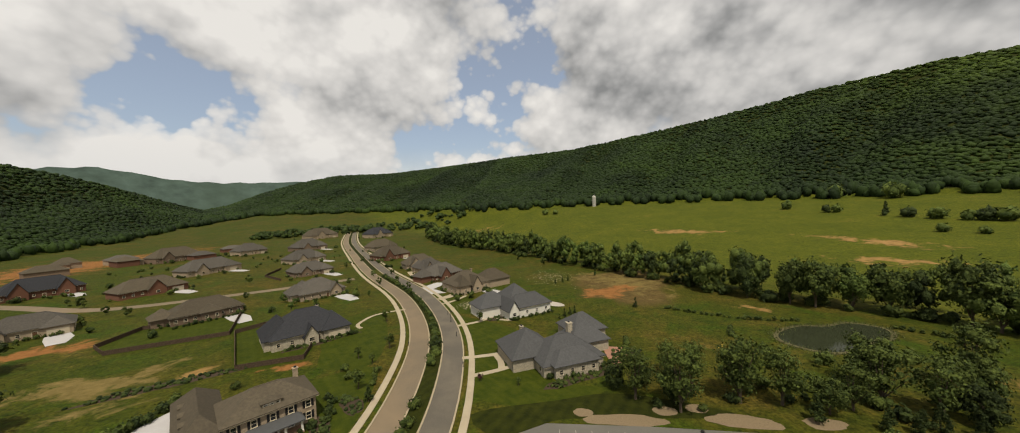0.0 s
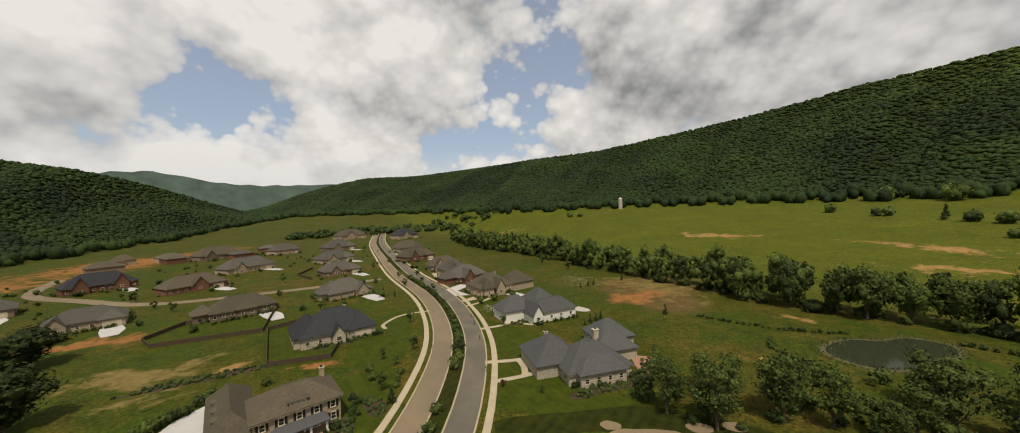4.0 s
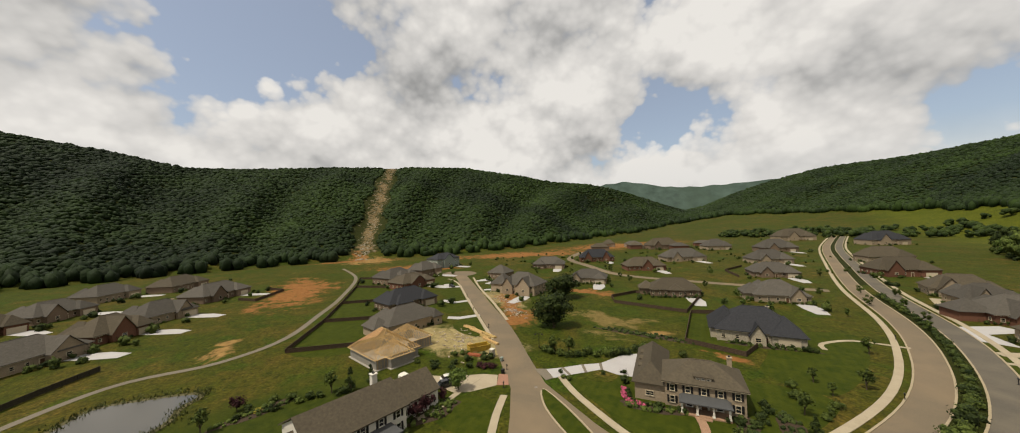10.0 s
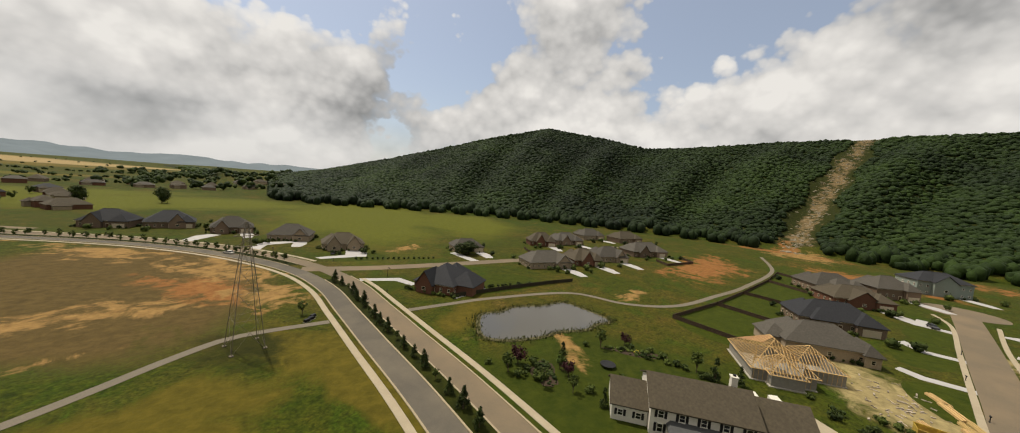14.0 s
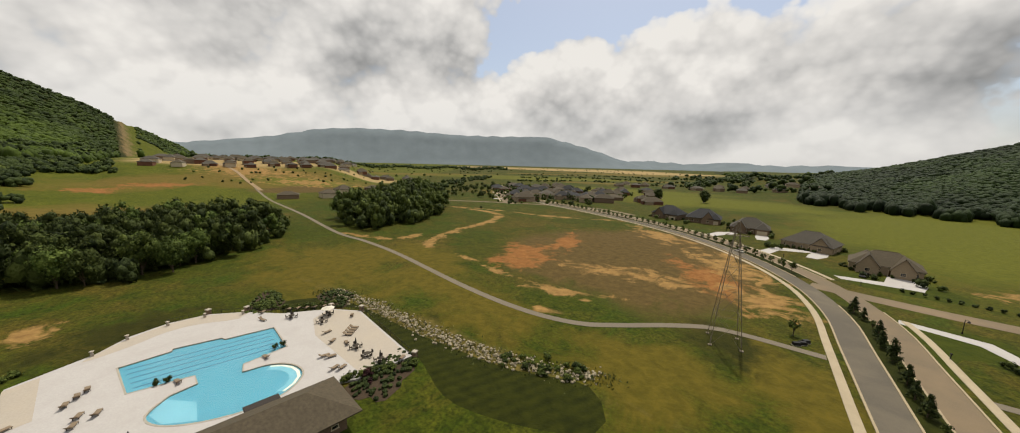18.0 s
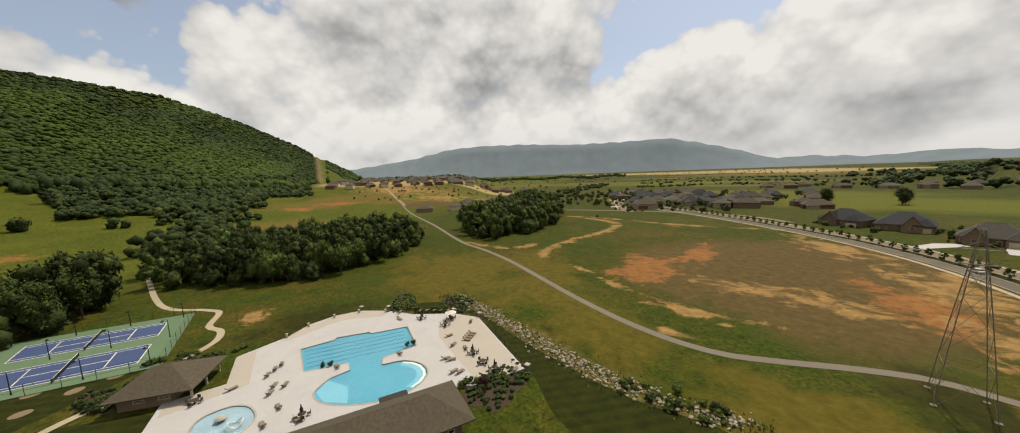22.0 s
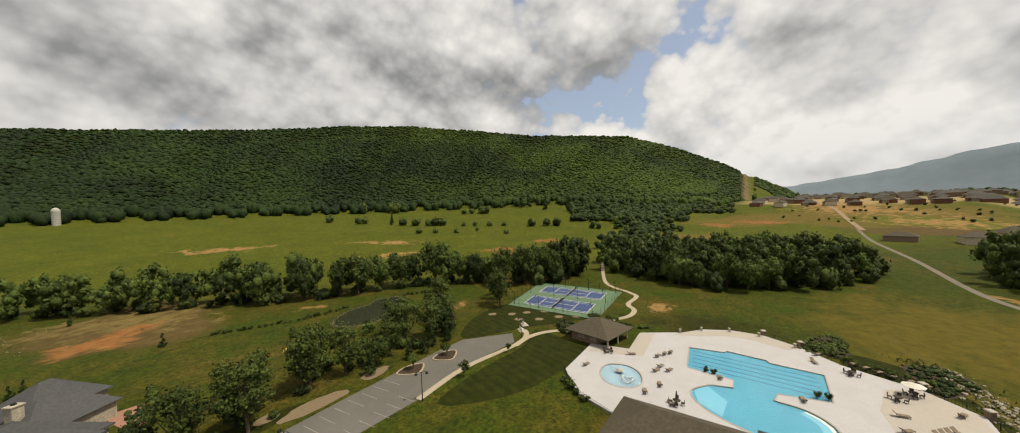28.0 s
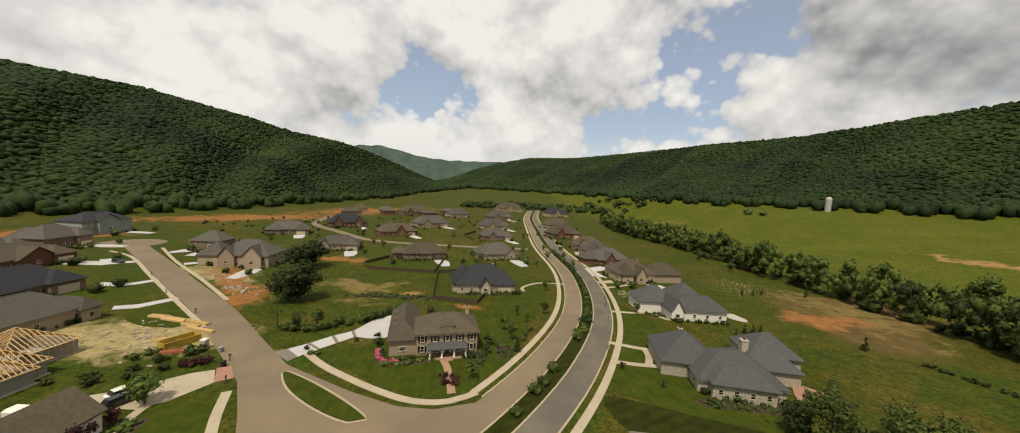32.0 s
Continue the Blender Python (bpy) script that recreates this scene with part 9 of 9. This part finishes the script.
def table_set(x, y, rot, umbrella, seats=4):
    h = thing("patio_table", x, y, 0.34, rot, "round dark patio table on the pool terrace", "table")
    part("tabletop", mesh_of("tabletop", *lathe_data([(0.6, 0.66), (0.62, 0.68), (0.62, 0.72), (0.58, 0.74)], 16), "chair_dark"), h)
    part("pedestal", mesh_of("pedestal", *lathe_data([(0.3, 0), (0.28, 0.06), (0.07, 0.1), (0.06, 0.66)], 10), "chair_dark"), h)
    for k in range(seats):
        a = radians(rot + 45 + 90 * k)
        c = thing("patio_chair", x + 0.92 * math.cos(a), y + 0.92 * math.sin(a), 0.34, rot + 45 + 90 * k + 90, "dark patio chair at a round table", "chair", "patio chairs")
        part("seat", mesh_of("seat", *box_data(-0.26, -0.26, 0.38, 0.26, 0.26, 0.46, 0.03), "chair_dark"), c)
        part("backrest", mesh_of("backrest", *box_data(-0.26, -0.3, 0.46, 0.26, -0.23, 0.95, 0.03), "chair_dark"), c)
        for sx in (-0.22, 0.22):
            for sy in (-0.22, 0.22):
                part("leg", mesh_of("leg", *box_data(sx - 0.025, sy - 0.025, 0, sx + 0.025, sy + 0.025, 0.38), "chair_dark"), c)
    if umbrella:
        u = thing("patio_umbrella", x, y, 0.34 + 0.74, rot, "closed dark umbrella above a patio table" if umbrella == 1 else "open white umbrella above a patio table", "umbrella")
        part("pole", mesh_of("pole", *tube_data((0, 0, 0), (0, 0, 1.5), 0.03, 0.03, 6), "steel"), u)
        if umbrella == 1:
            part("canopy", mesh_of("canopy", *lathe_data([(0.1, 0.2), (0.22, 0.4), (0.16, 0.9), (0.05, 1.55)], 8), "canvas_dark"), u)
        else:
            part("canopy", mesh_of("canopy", *lathe_data([(1.5, 1.05), (1.5, 1.1), (0.8, 1.32), (0.05, 1.6)], 8), "canvas_white"), u)


for x, y, r in ((62, -36.3, -60), (62.6, -37.2, -60), (63.2, -38.1, -60), (61.4, -35.4, -60), (61.5, -32, 30), (58.4, -33.2, 70), (56.4, -28.6, -20), (57.6, -28, -20), (51.4, -27.6, 10), (52.4, -26.8, 10), (79, -2, 80), (77.8, -0.8, 80), (76.2, 0.6, 70), (70, -1.6, 60), (71.2, 0, 60), (69, 0.8, 60), (63.4, 0, 100), (60, 2.4, 100), (57.6, -1.8, 110), (67, 14.4, 70), (75.4, 6, 20), (78, -42, 30), (79.4, -40.6, 30), (80.8, -39, 30), (82, -37.6, 30), (83.4, -36.2, 30), (84.6, -34.8, 40), (83.6, -28.6, -80), (70, -10.4, 90), (66.2, -21.8, 90), (69, -41.5, 50), (66, -33.5, 0), (44.8, -35.6, 20), (88, -30.5, 40)):
    lounger(x, y, r)
for x, y, r, u in ((79.6, -33, 10, 1), (74, -38.6, 30, 2), (71.5, -35.6, 15, 0), (55.4, -33.2, 20, 1), (47.6, -33, 0, 1), (58, -2.6, 40, 1), (75, 11, 15, 0), (51, -32.6, 45, 0)):
    table_set(x, y, r, u)
for x, y in ((93, -4.5), (96.2, -9.6), (97.6, -16), (96.2, -22), (91, -27.6)):
    h = thing("stone_urn", x, y, 0.34, 0, "pale stone urn on the curved terrace edge", "urn", "terrace urns")
    part("pedestal", mesh_of("pedestal", *box_data(-0.22, -0.22, 0, 0.22, 0.22, 0.55, 0.04), "tan_concrete"), h)
    part("bowl", mesh_of("bowl", *lathe_data([(0.12, 0.55), (0.16, 0.65), (0.36, 0.95), (0.32, 1.0)], 10), "tan_concrete"), h)
for x, y in ((72.2, -8.2), (71.6, -9.6), (68.4, -24.4), (68.2, -25.8)):
    plant("shrub0", x, y, 0.6, "small clipped shrub in a pot by the pool", "pool pots", 1.0, "shrub").location.z = 0.34
for x, y in ((77.4, -41.4), (70.2, -45), (43.4, -37.6), (92.4, -29), (97.8, -23.2)):
    h = thing("brick_pier", x, y, 0, 15, "square brick pier at a corner of the railing", "pier", "terrace piers")
    part("shaft", mesh_of("shaft", *box_data(-0.4, -0.4, 0, 0.4, 0.4, 1.35), "brick_brown"), h)
    part("cap", mesh_of("cap", *box_data(-0.5, -0.5, 1.35, 0.5, 0.5, 1.55, 0.1), "tan_concrete"), h)


# ---- cars, site clutter, rocks ----
def car(x, y, rot, paint, label):
    h = thing("car", x, y, 0.05, rot, label, "car")
    prof = [(-2.2, 0.3), (-2.25, 0.75), (-2.0, 0.9), (-1.6, 0.95), (1.0, 0.92), (2.0, 0.78), (2.2, 0.55), (2.2, 0.3)]
    n = len(prof)
    v = [(a, -0.85, b) for a, b in prof] + [(a, 0.85, b) for a, b in prof]
    part("body", mesh_of("body", v, [tuple(range(n)), tuple(range(n, 2 * n))[::-1]] + [(i, n + i, n + (i + 1) % n, (i + 1) % n) for i in range(n)], paint), h)
    cab = [(-1.9, 0.93), (-1.5, 1.42), (0.1, 1.45), (1.0, 0.93)]
    v = [(a, -0.78 + 0.12 * (b > 1), b) for a, b in cab] + [(a, 0.78 - 0.12 * (b > 1), b) for a, b in cab]
    part("glasshouse", mesh_of("glasshouse", v, [(0, 1, 2, 3), (7, 6, 5, 4), (0, 4, 5, 1), (2, 6, 7, 3)], "glass_dark"), h)
    part("roof", mesh_of("roof", *box_data(-1.5, -0.66, 1.42, 0.1, 0.66, 1.48, 0.03), paint), h)
    for sx in (-1.35, 1.35):
        for sy in (-0.86, 0.86):
            w = part("wheel", mesh_of("wheel", *join([tube_data((sx, sy - 0.1, 0.3), (sx, sy + 0.1, 0.3), 0.32, 0.32, 14)]), "rubber"), h)
            part("rim", mesh_of("rim", *tube_data((sx, sy - 0.11, 0.3), (sx, sy + 0.11, 0.3), 0.18, 0.18, 10), "steel"), w)


car(-14.5, -180, -58, "car_white", "white car on the boulevard")
car(-75, 11.5, 100, "car_dark", "dark car parked beside the white house")
car(-77.5, 12.5, 100, "car_white", "white car parked beside the white house")
car(-52, -164, 60, "car_dark", "dark car parked before a brick house")
car(-195, 33, 20, "car_dark", "dark car parked on a driveway")
car(-12.5, 121.5, 40, "car_dark", "dark car parked beside a white house")
for x, y, r, w, d, m in ((-104, 29.5, 18, 7, 1.2, "lumber_yellow"), (-98.5, 28.4, 18, 8, 0.9, "lumber"), (-89.5, 21.5, 50, 4.5, 1.0, "scrap_red"), (-97, 22.5, 30, 4, 1.2, "lumber"), (-93.5, 21.5, 10, 4, 1.4, "lumber"), (-110, 27, 20, 7, 1.6, "lumber"), (-115, 25.5, 28, 5, 1.4, "lumber"), (-103, 28, 20, 5, 1.0, "lumber_yellow")):
    h = thing("lumber_stack", x, y, 0, r, "stack of yellow boards on a building plot", "lumber", "lumber stacks")
    for k in range(5):
        part("board", mesh_of("board", *box_data(-w / 2, -d / 2 + k * d / 5, 0.05, w / 2, -d / 2 + (k + 0.92) * d / 5, 0.5 + 0.12 * (k % 2)), m), h)
for x, y, m in ((-83, 27, "siding_green"), (-76, 25, "shutter_black")):
    h = thing("wheeled_bin", x, y, 0.02, 30, "wheeled rubbish bin at the kerb", "bin")
    part("body", mesh_of("body", [(-0.25, -0.3, 0.1), (0.25, -0.3, 0.1), (0.25, 0.3, 0.1), (-0.25, 0.3, 0.1), (-0.32, -0.38, 1.0), (0.32, -0.38, 1.0), (0.32, 0.38, 1.0), (-0.32, 0.38, 1.0)], [(0, 3, 2, 1), (4, 5, 6, 7), (0, 1, 5, 4), (1, 2, 6, 5), (2, 3, 7, 6), (3, 0, 4, 7)], m), h)
    part("lid", mesh_of("lid", *box_data(-0.35, -0.42, 1.0, 0.35, 0.42, 1.08, 0.04), m), h)
    part("wheel", mesh_of("wheel", *tube_data((-0.3, 0.32, 0.13), (0.3, 0.32, 0.13), 0.12, 0.12, 10), "rubber"), h)


def rubble():
    """Scraps on the building plots and the stone-lined ditch, each as one mass."""
    rnd = random.Random(9)
    v0, f0 = ICO_S
    v, f = [], []
    ditch = smooth_line([(88, -49), (74, -49), (57, -47.5), (38, -46.5), (25, -47.5), (12, -51)], 0.35)
    for p in ditch:
        for _ in range(7):
            x, y, s = p.x + rnd.gauss(0, 1.0), p.y + rnd.gauss(0, 1.25), 0.07 + 0.36 * rnd.random() ** 2.2
            n = len(v)
            v += [(x + q[0] * s * rnd.uniform(0.7, 1.2), y + q[1] * s * rnd.uniform(0.7, 1.2), s * 0.3 + q[2] * s * rnd.uniform(0.5, 0.9)) for q in v0]
            f += [tuple(int(i) + n for i in t) for t in f0]
    tagged(new("ditch_stones", bulk_mesh("ditch_stones", v, f, "rock", False)), "grey riprap stones lining a ditch", "stones", kind="stuff")
    v, f = [], []
    for cx, cy, w, d in ((-104, 19, 14, 7), (-152, 50, 13, 5), (-128, 47, 9, 3)):
        for _ in range(80):
            x, y, a = cx + rnd.gauss(0, w * 0.5), cy + rnd.gauss(0, d * 0.5), rnd.uniform(0, 3.14)
            l, b, h = rnd.uniform(0.2, 1.6), rnd.uniform(0.06, 0.3), rnd.uniform(0.05, 0.25)
            n = len(v)
            q, _f = box_data(-l / 2, -b / 2, 0, l / 2, b / 2, h)
            v += [(x + s * math.cos(a) - t * math.sin(a), y + s * math.sin(a) + t * math.cos(a), z + 0.03) for s, t, z in q]
            for g4 in _f:
                f += [(g4[0] + n, g4[1] + n, g4[2] + n), (g4[0] + n, g4[2] + n, g4[3] + n)]
    tagged(new("site_scraps", bulk_mesh("site_scraps", v, f, "scrap_mixed", False)), "scattered boards and scraps on bare plots", "scraps", kind="stuff")
    v, f = [], []
    for _ in range(420):
        t = rnd.uniform(0, 1.1)
        az, r = 94.3 - 4.8 * t + rnd.gauss(0, 0.7), 400 + 480 * t
        x, y, s = -math.sin(radians(az)) * r, math.cos(radians(az)) * r, rnd.uniform(0.5, 2.0)
        n = len(v)
        z = ground_z(x, y)
        v += [(x + q[0] * s, y + q[1] * s, z + q[2] * s * 0.6) for q in v0]
        f += [tuple(int(i) + n for i in t_) for t_ in f0]
    tagged(new("clearing_rocks", bulk_mesh("clearing_rocks", v, f, "rock", False)), "pale rocks strewn down the power line clearing", "rocks", kind="stuff")


rubble()


def ditch_weeds():
    """Tufts of dry weeds and low scrub between the stones of the ditch."""
    rnd = random.Random(12)
    v, f = [], []
    for p in smooth_line([(92, -46), (74, -49), (57, -47.5), (38, -46.5), (25, -47.5), (8, -52)], 0.22):
        for _ in range(4):
            x, y = p.x + rnd.gauss(0, 0.9), p.y + rnd.gauss(0, 1.7)
            a, h, w = rnd.uniform(0, 6.28), rnd.uniform(0.15, 0.75), rnd.uniform(0.06, 0.2)
            n = len(v)
            v += [(x - math.cos(a) * w, y - math.sin(a) * w, 0), (x + math.cos(a) * w, y + math.sin(a) * w, 0), (x + rnd.gauss(0, 0.2), y + rnd.gauss(0, 0.2), h)]
            f.append((n, n + 1, n + 2))
    tagged(new("ditch_weeds", bulk_mesh("ditch_weeds", v, f, "reed", False)), "dry weeds growing between the ditch stones", "weeds", kind="stuff")


ditch_weeds()
for k in range(26):
    t = k / 26
    plant(PRNG.choice(("bush0", "bush2", "shrub1")), 30 - 18 * t + PRNG.gauss(0, 2), -47 - 4 * t + PRNG.gauss(0, 1.8), PRNG.uniform(0.5, 1.3), "low weedy bush beside the stone ditch", "ditch bushes", None, "shrub")


def skip_container():
    """Open yellow waste container with ribbed sides."""
    h = thing("waste_container", -93.2, 23.4, 0, 97, "open yellow waste container on the building plot", "container")
    for x0, y0, x1, y1, z0, z1, name in ((-3.1, -1.4, 3.1, 1.4, 0.1, 0.2, "floor_plate"), (-3.1, -1.4, 3.1, -1.3, 0.2, 1.5, "side"), (-3.1, 1.3, 3.1, 1.4, 0.2, 1.5, "side"), (-3.1, -1.3, -3.0, 1.3, 0.2, 1.5, "end"), (3.0, -1.3, 3.1, 1.3, 0.2, 1.5, "end")):
        part(name, mesh_of(name, *box_data(x0, y0, z0, x1, y1, z1), "skip_yellow"), h)
    for k in range(7):
        for y in (-1.46, 1.4):
            part("rib", mesh_of("rib", *box_data(-2.9 + k * 0.95, y, 0.1, -2.78 + k * 0.95, y + 0.06, 1.5), "skip_yellow"), h)
    for y in (-1.5, 1.34):
        part("rim", mesh_of("rim", *box_data(-3.2, y, 1.5, 3.2, y + 0.16, 1.62), "skip_yellow"), h)
    for y in (-1.0, 1.0):
        part("skid", mesh_of("skid", *box_data(-3.0, y - 0.1, 0, 3.0, y + 0.1, 0.1), "black_metal"), h)


skip_container()
for k, (x, y) in enumerate(((-22.8, -88.0), (-21.6, -87.0), (-23.6, -89.4))):
    h_ = thing("utility_box", x, y, 0, 20 + 5 * k, "low black utility box beside the footpath", "utility box", "utility boxes")
    part("cabinet", mesh_of("cabinet", *box_data(-0.7, -0.4, 0.08, 0.7, 0.4, 0.75, 0.06), "shutter_black"), h_)
    part("plinth", mesh_of("plinth", *box_data(-0.8, -0.5, 0, 0.8, 0.5, 0.08), "block_grey"), h_)
plant("young", -21.8, -92.2, 1.0, "small dark tree beside the boulevard")


def mailbox(x, y, rot):
    h = thing("mailbox", x, y, 0, rot, "black mailbox on a post at the kerb", "mailbox", "kerbside mailboxes")
    part("post", mesh_of("post", *box_data(-0.06, -0.06, 0, 0.06, 0.06, 1.1, 0.02), "shutter_black"), h)
    part("box", mesh_of("box", *[[(a, b, c + 1.1) for a, b, c in d] if i == 0 else d for i, d in enumerate(box_data(-0.12, -0.28, 0, 0.12, 0.28, 0.28, 0.08))], "shutter_black"), h)
    part("base", mesh_of("base", *lathe_data([(0.2, 0), (0.2, 0.1), (0.1, 0.16)], 8), "shutter_black"), h)


for x, y, r in ((-28.7, 120.1, 30), (-21.7, 99.1, 15), (-16.4, 79, 10), (-34.1, 92.4, 200), (-51.9, 133, 210), (-77.6, 26.6, 100), (-69.2, 23.0, 60), (-137.2, 32.2, 95), (-112, 31.6, 95), (-164, 35.2, 95), (-48, -98, 0), (-47.6, -150, 10), (-31, -182, 40)):
    mailbox(x, y, r)
part("cover", mesh_of("cover", *lathe_data([(0.42, 0.03), (0.42, 0.055), (0.36, 0.06)], 16), "steel"), thing("manhole_cover", -66.5, 29.6, 0, 0, "round iron manhole cover in the street", "manhole cover"))
h_ = thing("kayak", 49.8, 86.9, 0, 40, "bright yellow kayak lying by the pond trees", "kayak")
part("hull", mesh_of("hull", *[[(c * 0.9, a * 0.35, b * 0.25 + 0.2) for a, b, c in d] if i == 0 else d for i, d in enumerate(lathe_data([(0.05, -1.9), (0.6, -1.2), (1.0, 0), (0.6, 1.2), (0.05, 1.9)], 10))], "skip_yellow"), h_)
part("seat_well", mesh_of("seat_well", *lathe_data([(0.22, 0.4), (0.26, 0.47), (0.2, 0.48)], 10), "black_metal"), h_)


def garden_bench(x, y, rot):
    h = thing("garden_bench", x, y, 0, rot, "white slatted bench on a pale slab", "bench", "lawn benches")
    part("slab", mesh_of("slab", *box_data(-1.5, -0.9, 0, 1.5, 0.9, 0.08, 0.02), "tan_concrete"), h)
    for k in range(4):
        part("seat_slat", mesh_of("seat_slat", *box_data(-0.8, -0.25 + k * 0.13, 0.5, 0.8, -0.15 + k * 0.13, 0.54), "paint_white"), h)
        part("back_slat", mesh_of("back_slat", *box_data(-0.8, 0.28, 0.6 + k * 0.14, 0.8, 0.32, 0.7 + k * 0.14), "paint_white"), h)
    for sx in (-0.75, 0.75):
        for sy, z in ((-0.22, 0.5), (0.28, 1.15)):
            part("leg", mesh_of("leg", *box_data(sx - 0.04, sy - 0.04, 0.08, sx + 0.04, sy + 0.04, z), "paint_white"), h)


garden_bench(87, 36.5, 40)
garden_bench(82.5, 35.5, 40)


def pale_flowers():
    """Drifts of small white flowers on two lawns."""
    rnd = random.Random(31)
    v, f = [], []
    for cx, cy, w, d, n in ((15, 180, 9, 18, 230), (-21, 131, 5.5, 4.5, 230)):
        for _ in range(n):
            x, y, s = cx + rnd.gauss(0, w * 0.6) + 1.5 * math.sin(rnd.uniform(0, 9)), cy + rnd.gauss(0, d * 0.5), rnd.uniform(0.08, 0.24)
            k = len(v)
            v += [(x - s, y, 0.12), (x, y - s, 0.16), (x + s, y, 0.12), (x, y + s, 0.2)]
            f += [(k, k + 1, k + 2), (k, k + 2, k + 3)]
    tagged(new("white_flowers", bulk_mesh("white_flowers", v, f, "paint_cream", False)), "drifts of small white flowers in the grass", "flowers", kind="stuff")


pale_flowers()
h_ = thing("portable_toilet", -87.1, 25.6, 0, 30, "tan portable toilet booth on the building plot", "toilet")
part("booth", mesh_of("booth", *box_data(-0.55, -0.55, 0.08, 0.55, 0.55, 2.0, 0.04), "tan_concrete"), h_)
part("roof", mesh_of("roof", *box_data(-0.6, -0.6, 2.0, 0.6, 0.6, 2.2, 0.15), "paint_white"), h_)
part("door", mesh_of("door", *box_data(-0.4, -0.6, 0.15, 0.4, -0.55, 1.9), "paint_cream"), h_)
part("base", mesh_of("base", *box_data(-0.6, -0.6, 0, 0.6, 0.6, 0.08), "shutter_black"), h_)
for x, y, k, s in ((-85.7, 10.1, "shrub0", 1.3), (-83.6, 14.1, "shrub1", 1.3), (-82.8, 18.2, "shrub2", 1.3), (-81.8, 20.6, "red_shrub0", 1.2), (-80.8, 22.0, "red_shrub1", 1.25), (-79.9, 23.6, "red_shrub2", 1.2), (-70.7, 37.9, "shrub0", 0.8), (-67.7, 37.1, "bush1", 0.9), (-66.9, 38.2, "bush2", 0.8), (-66.1, 46.6, "shrub1", 0.9), (-64.6, 51.2, "shrub2", 0.9), (-60.5, 48.6, "shrub0", 1.4)):
    plant(k, x, y, s, "dark red clipped hedge shrub by the drive" if k.startswith("red") else "round clipped shrub beside the driveway", "drive shrubs", None, "shrub")
for p in smooth_line([(31, 117), (37, 120), (43, 122.5), (51, 119.5), (58, 116.5), (64, 115.5), (73, 115.5)], 2.2):
    plant(PRNG.choice(("bush0", "bush1", "bush2")), p.x + PRNG.gauss(0, 0.7), p.y + PRNG.gauss(0, 0.9), PRNG.uniform(1.3, 2.6), "yellow-green willow scrub below the bank", "bank scrub", None, "shrub")
for x, y in ((10.9, 112.1), (13.1, 113.2), (15.3, 114.3)):
    plant("cedar", x, y, 0.3, "small dark conical evergreen behind a house", "garden trees")
h_ = thing("trampoline", -67, -27, 0, 0, "round black garden trampoline on the lawn", "trampoline")
part("mat", mesh_of("mat", *lathe_data([(1.6, 0.62), (1.75, 0.65), (1.6, 0.68)], 20), "black_metal"), h_)
for k in range(6):
    a = k * math.pi / 3
    part("leg", mesh_of("leg", *tube_data((1.65 * math.cos(a), 1.65 * math.sin(a), 0), (1.65 * math.cos(a), 1.65 * math.sin(a), 0.64), 0.05, 0.05, 5), "black_metal"), h_)
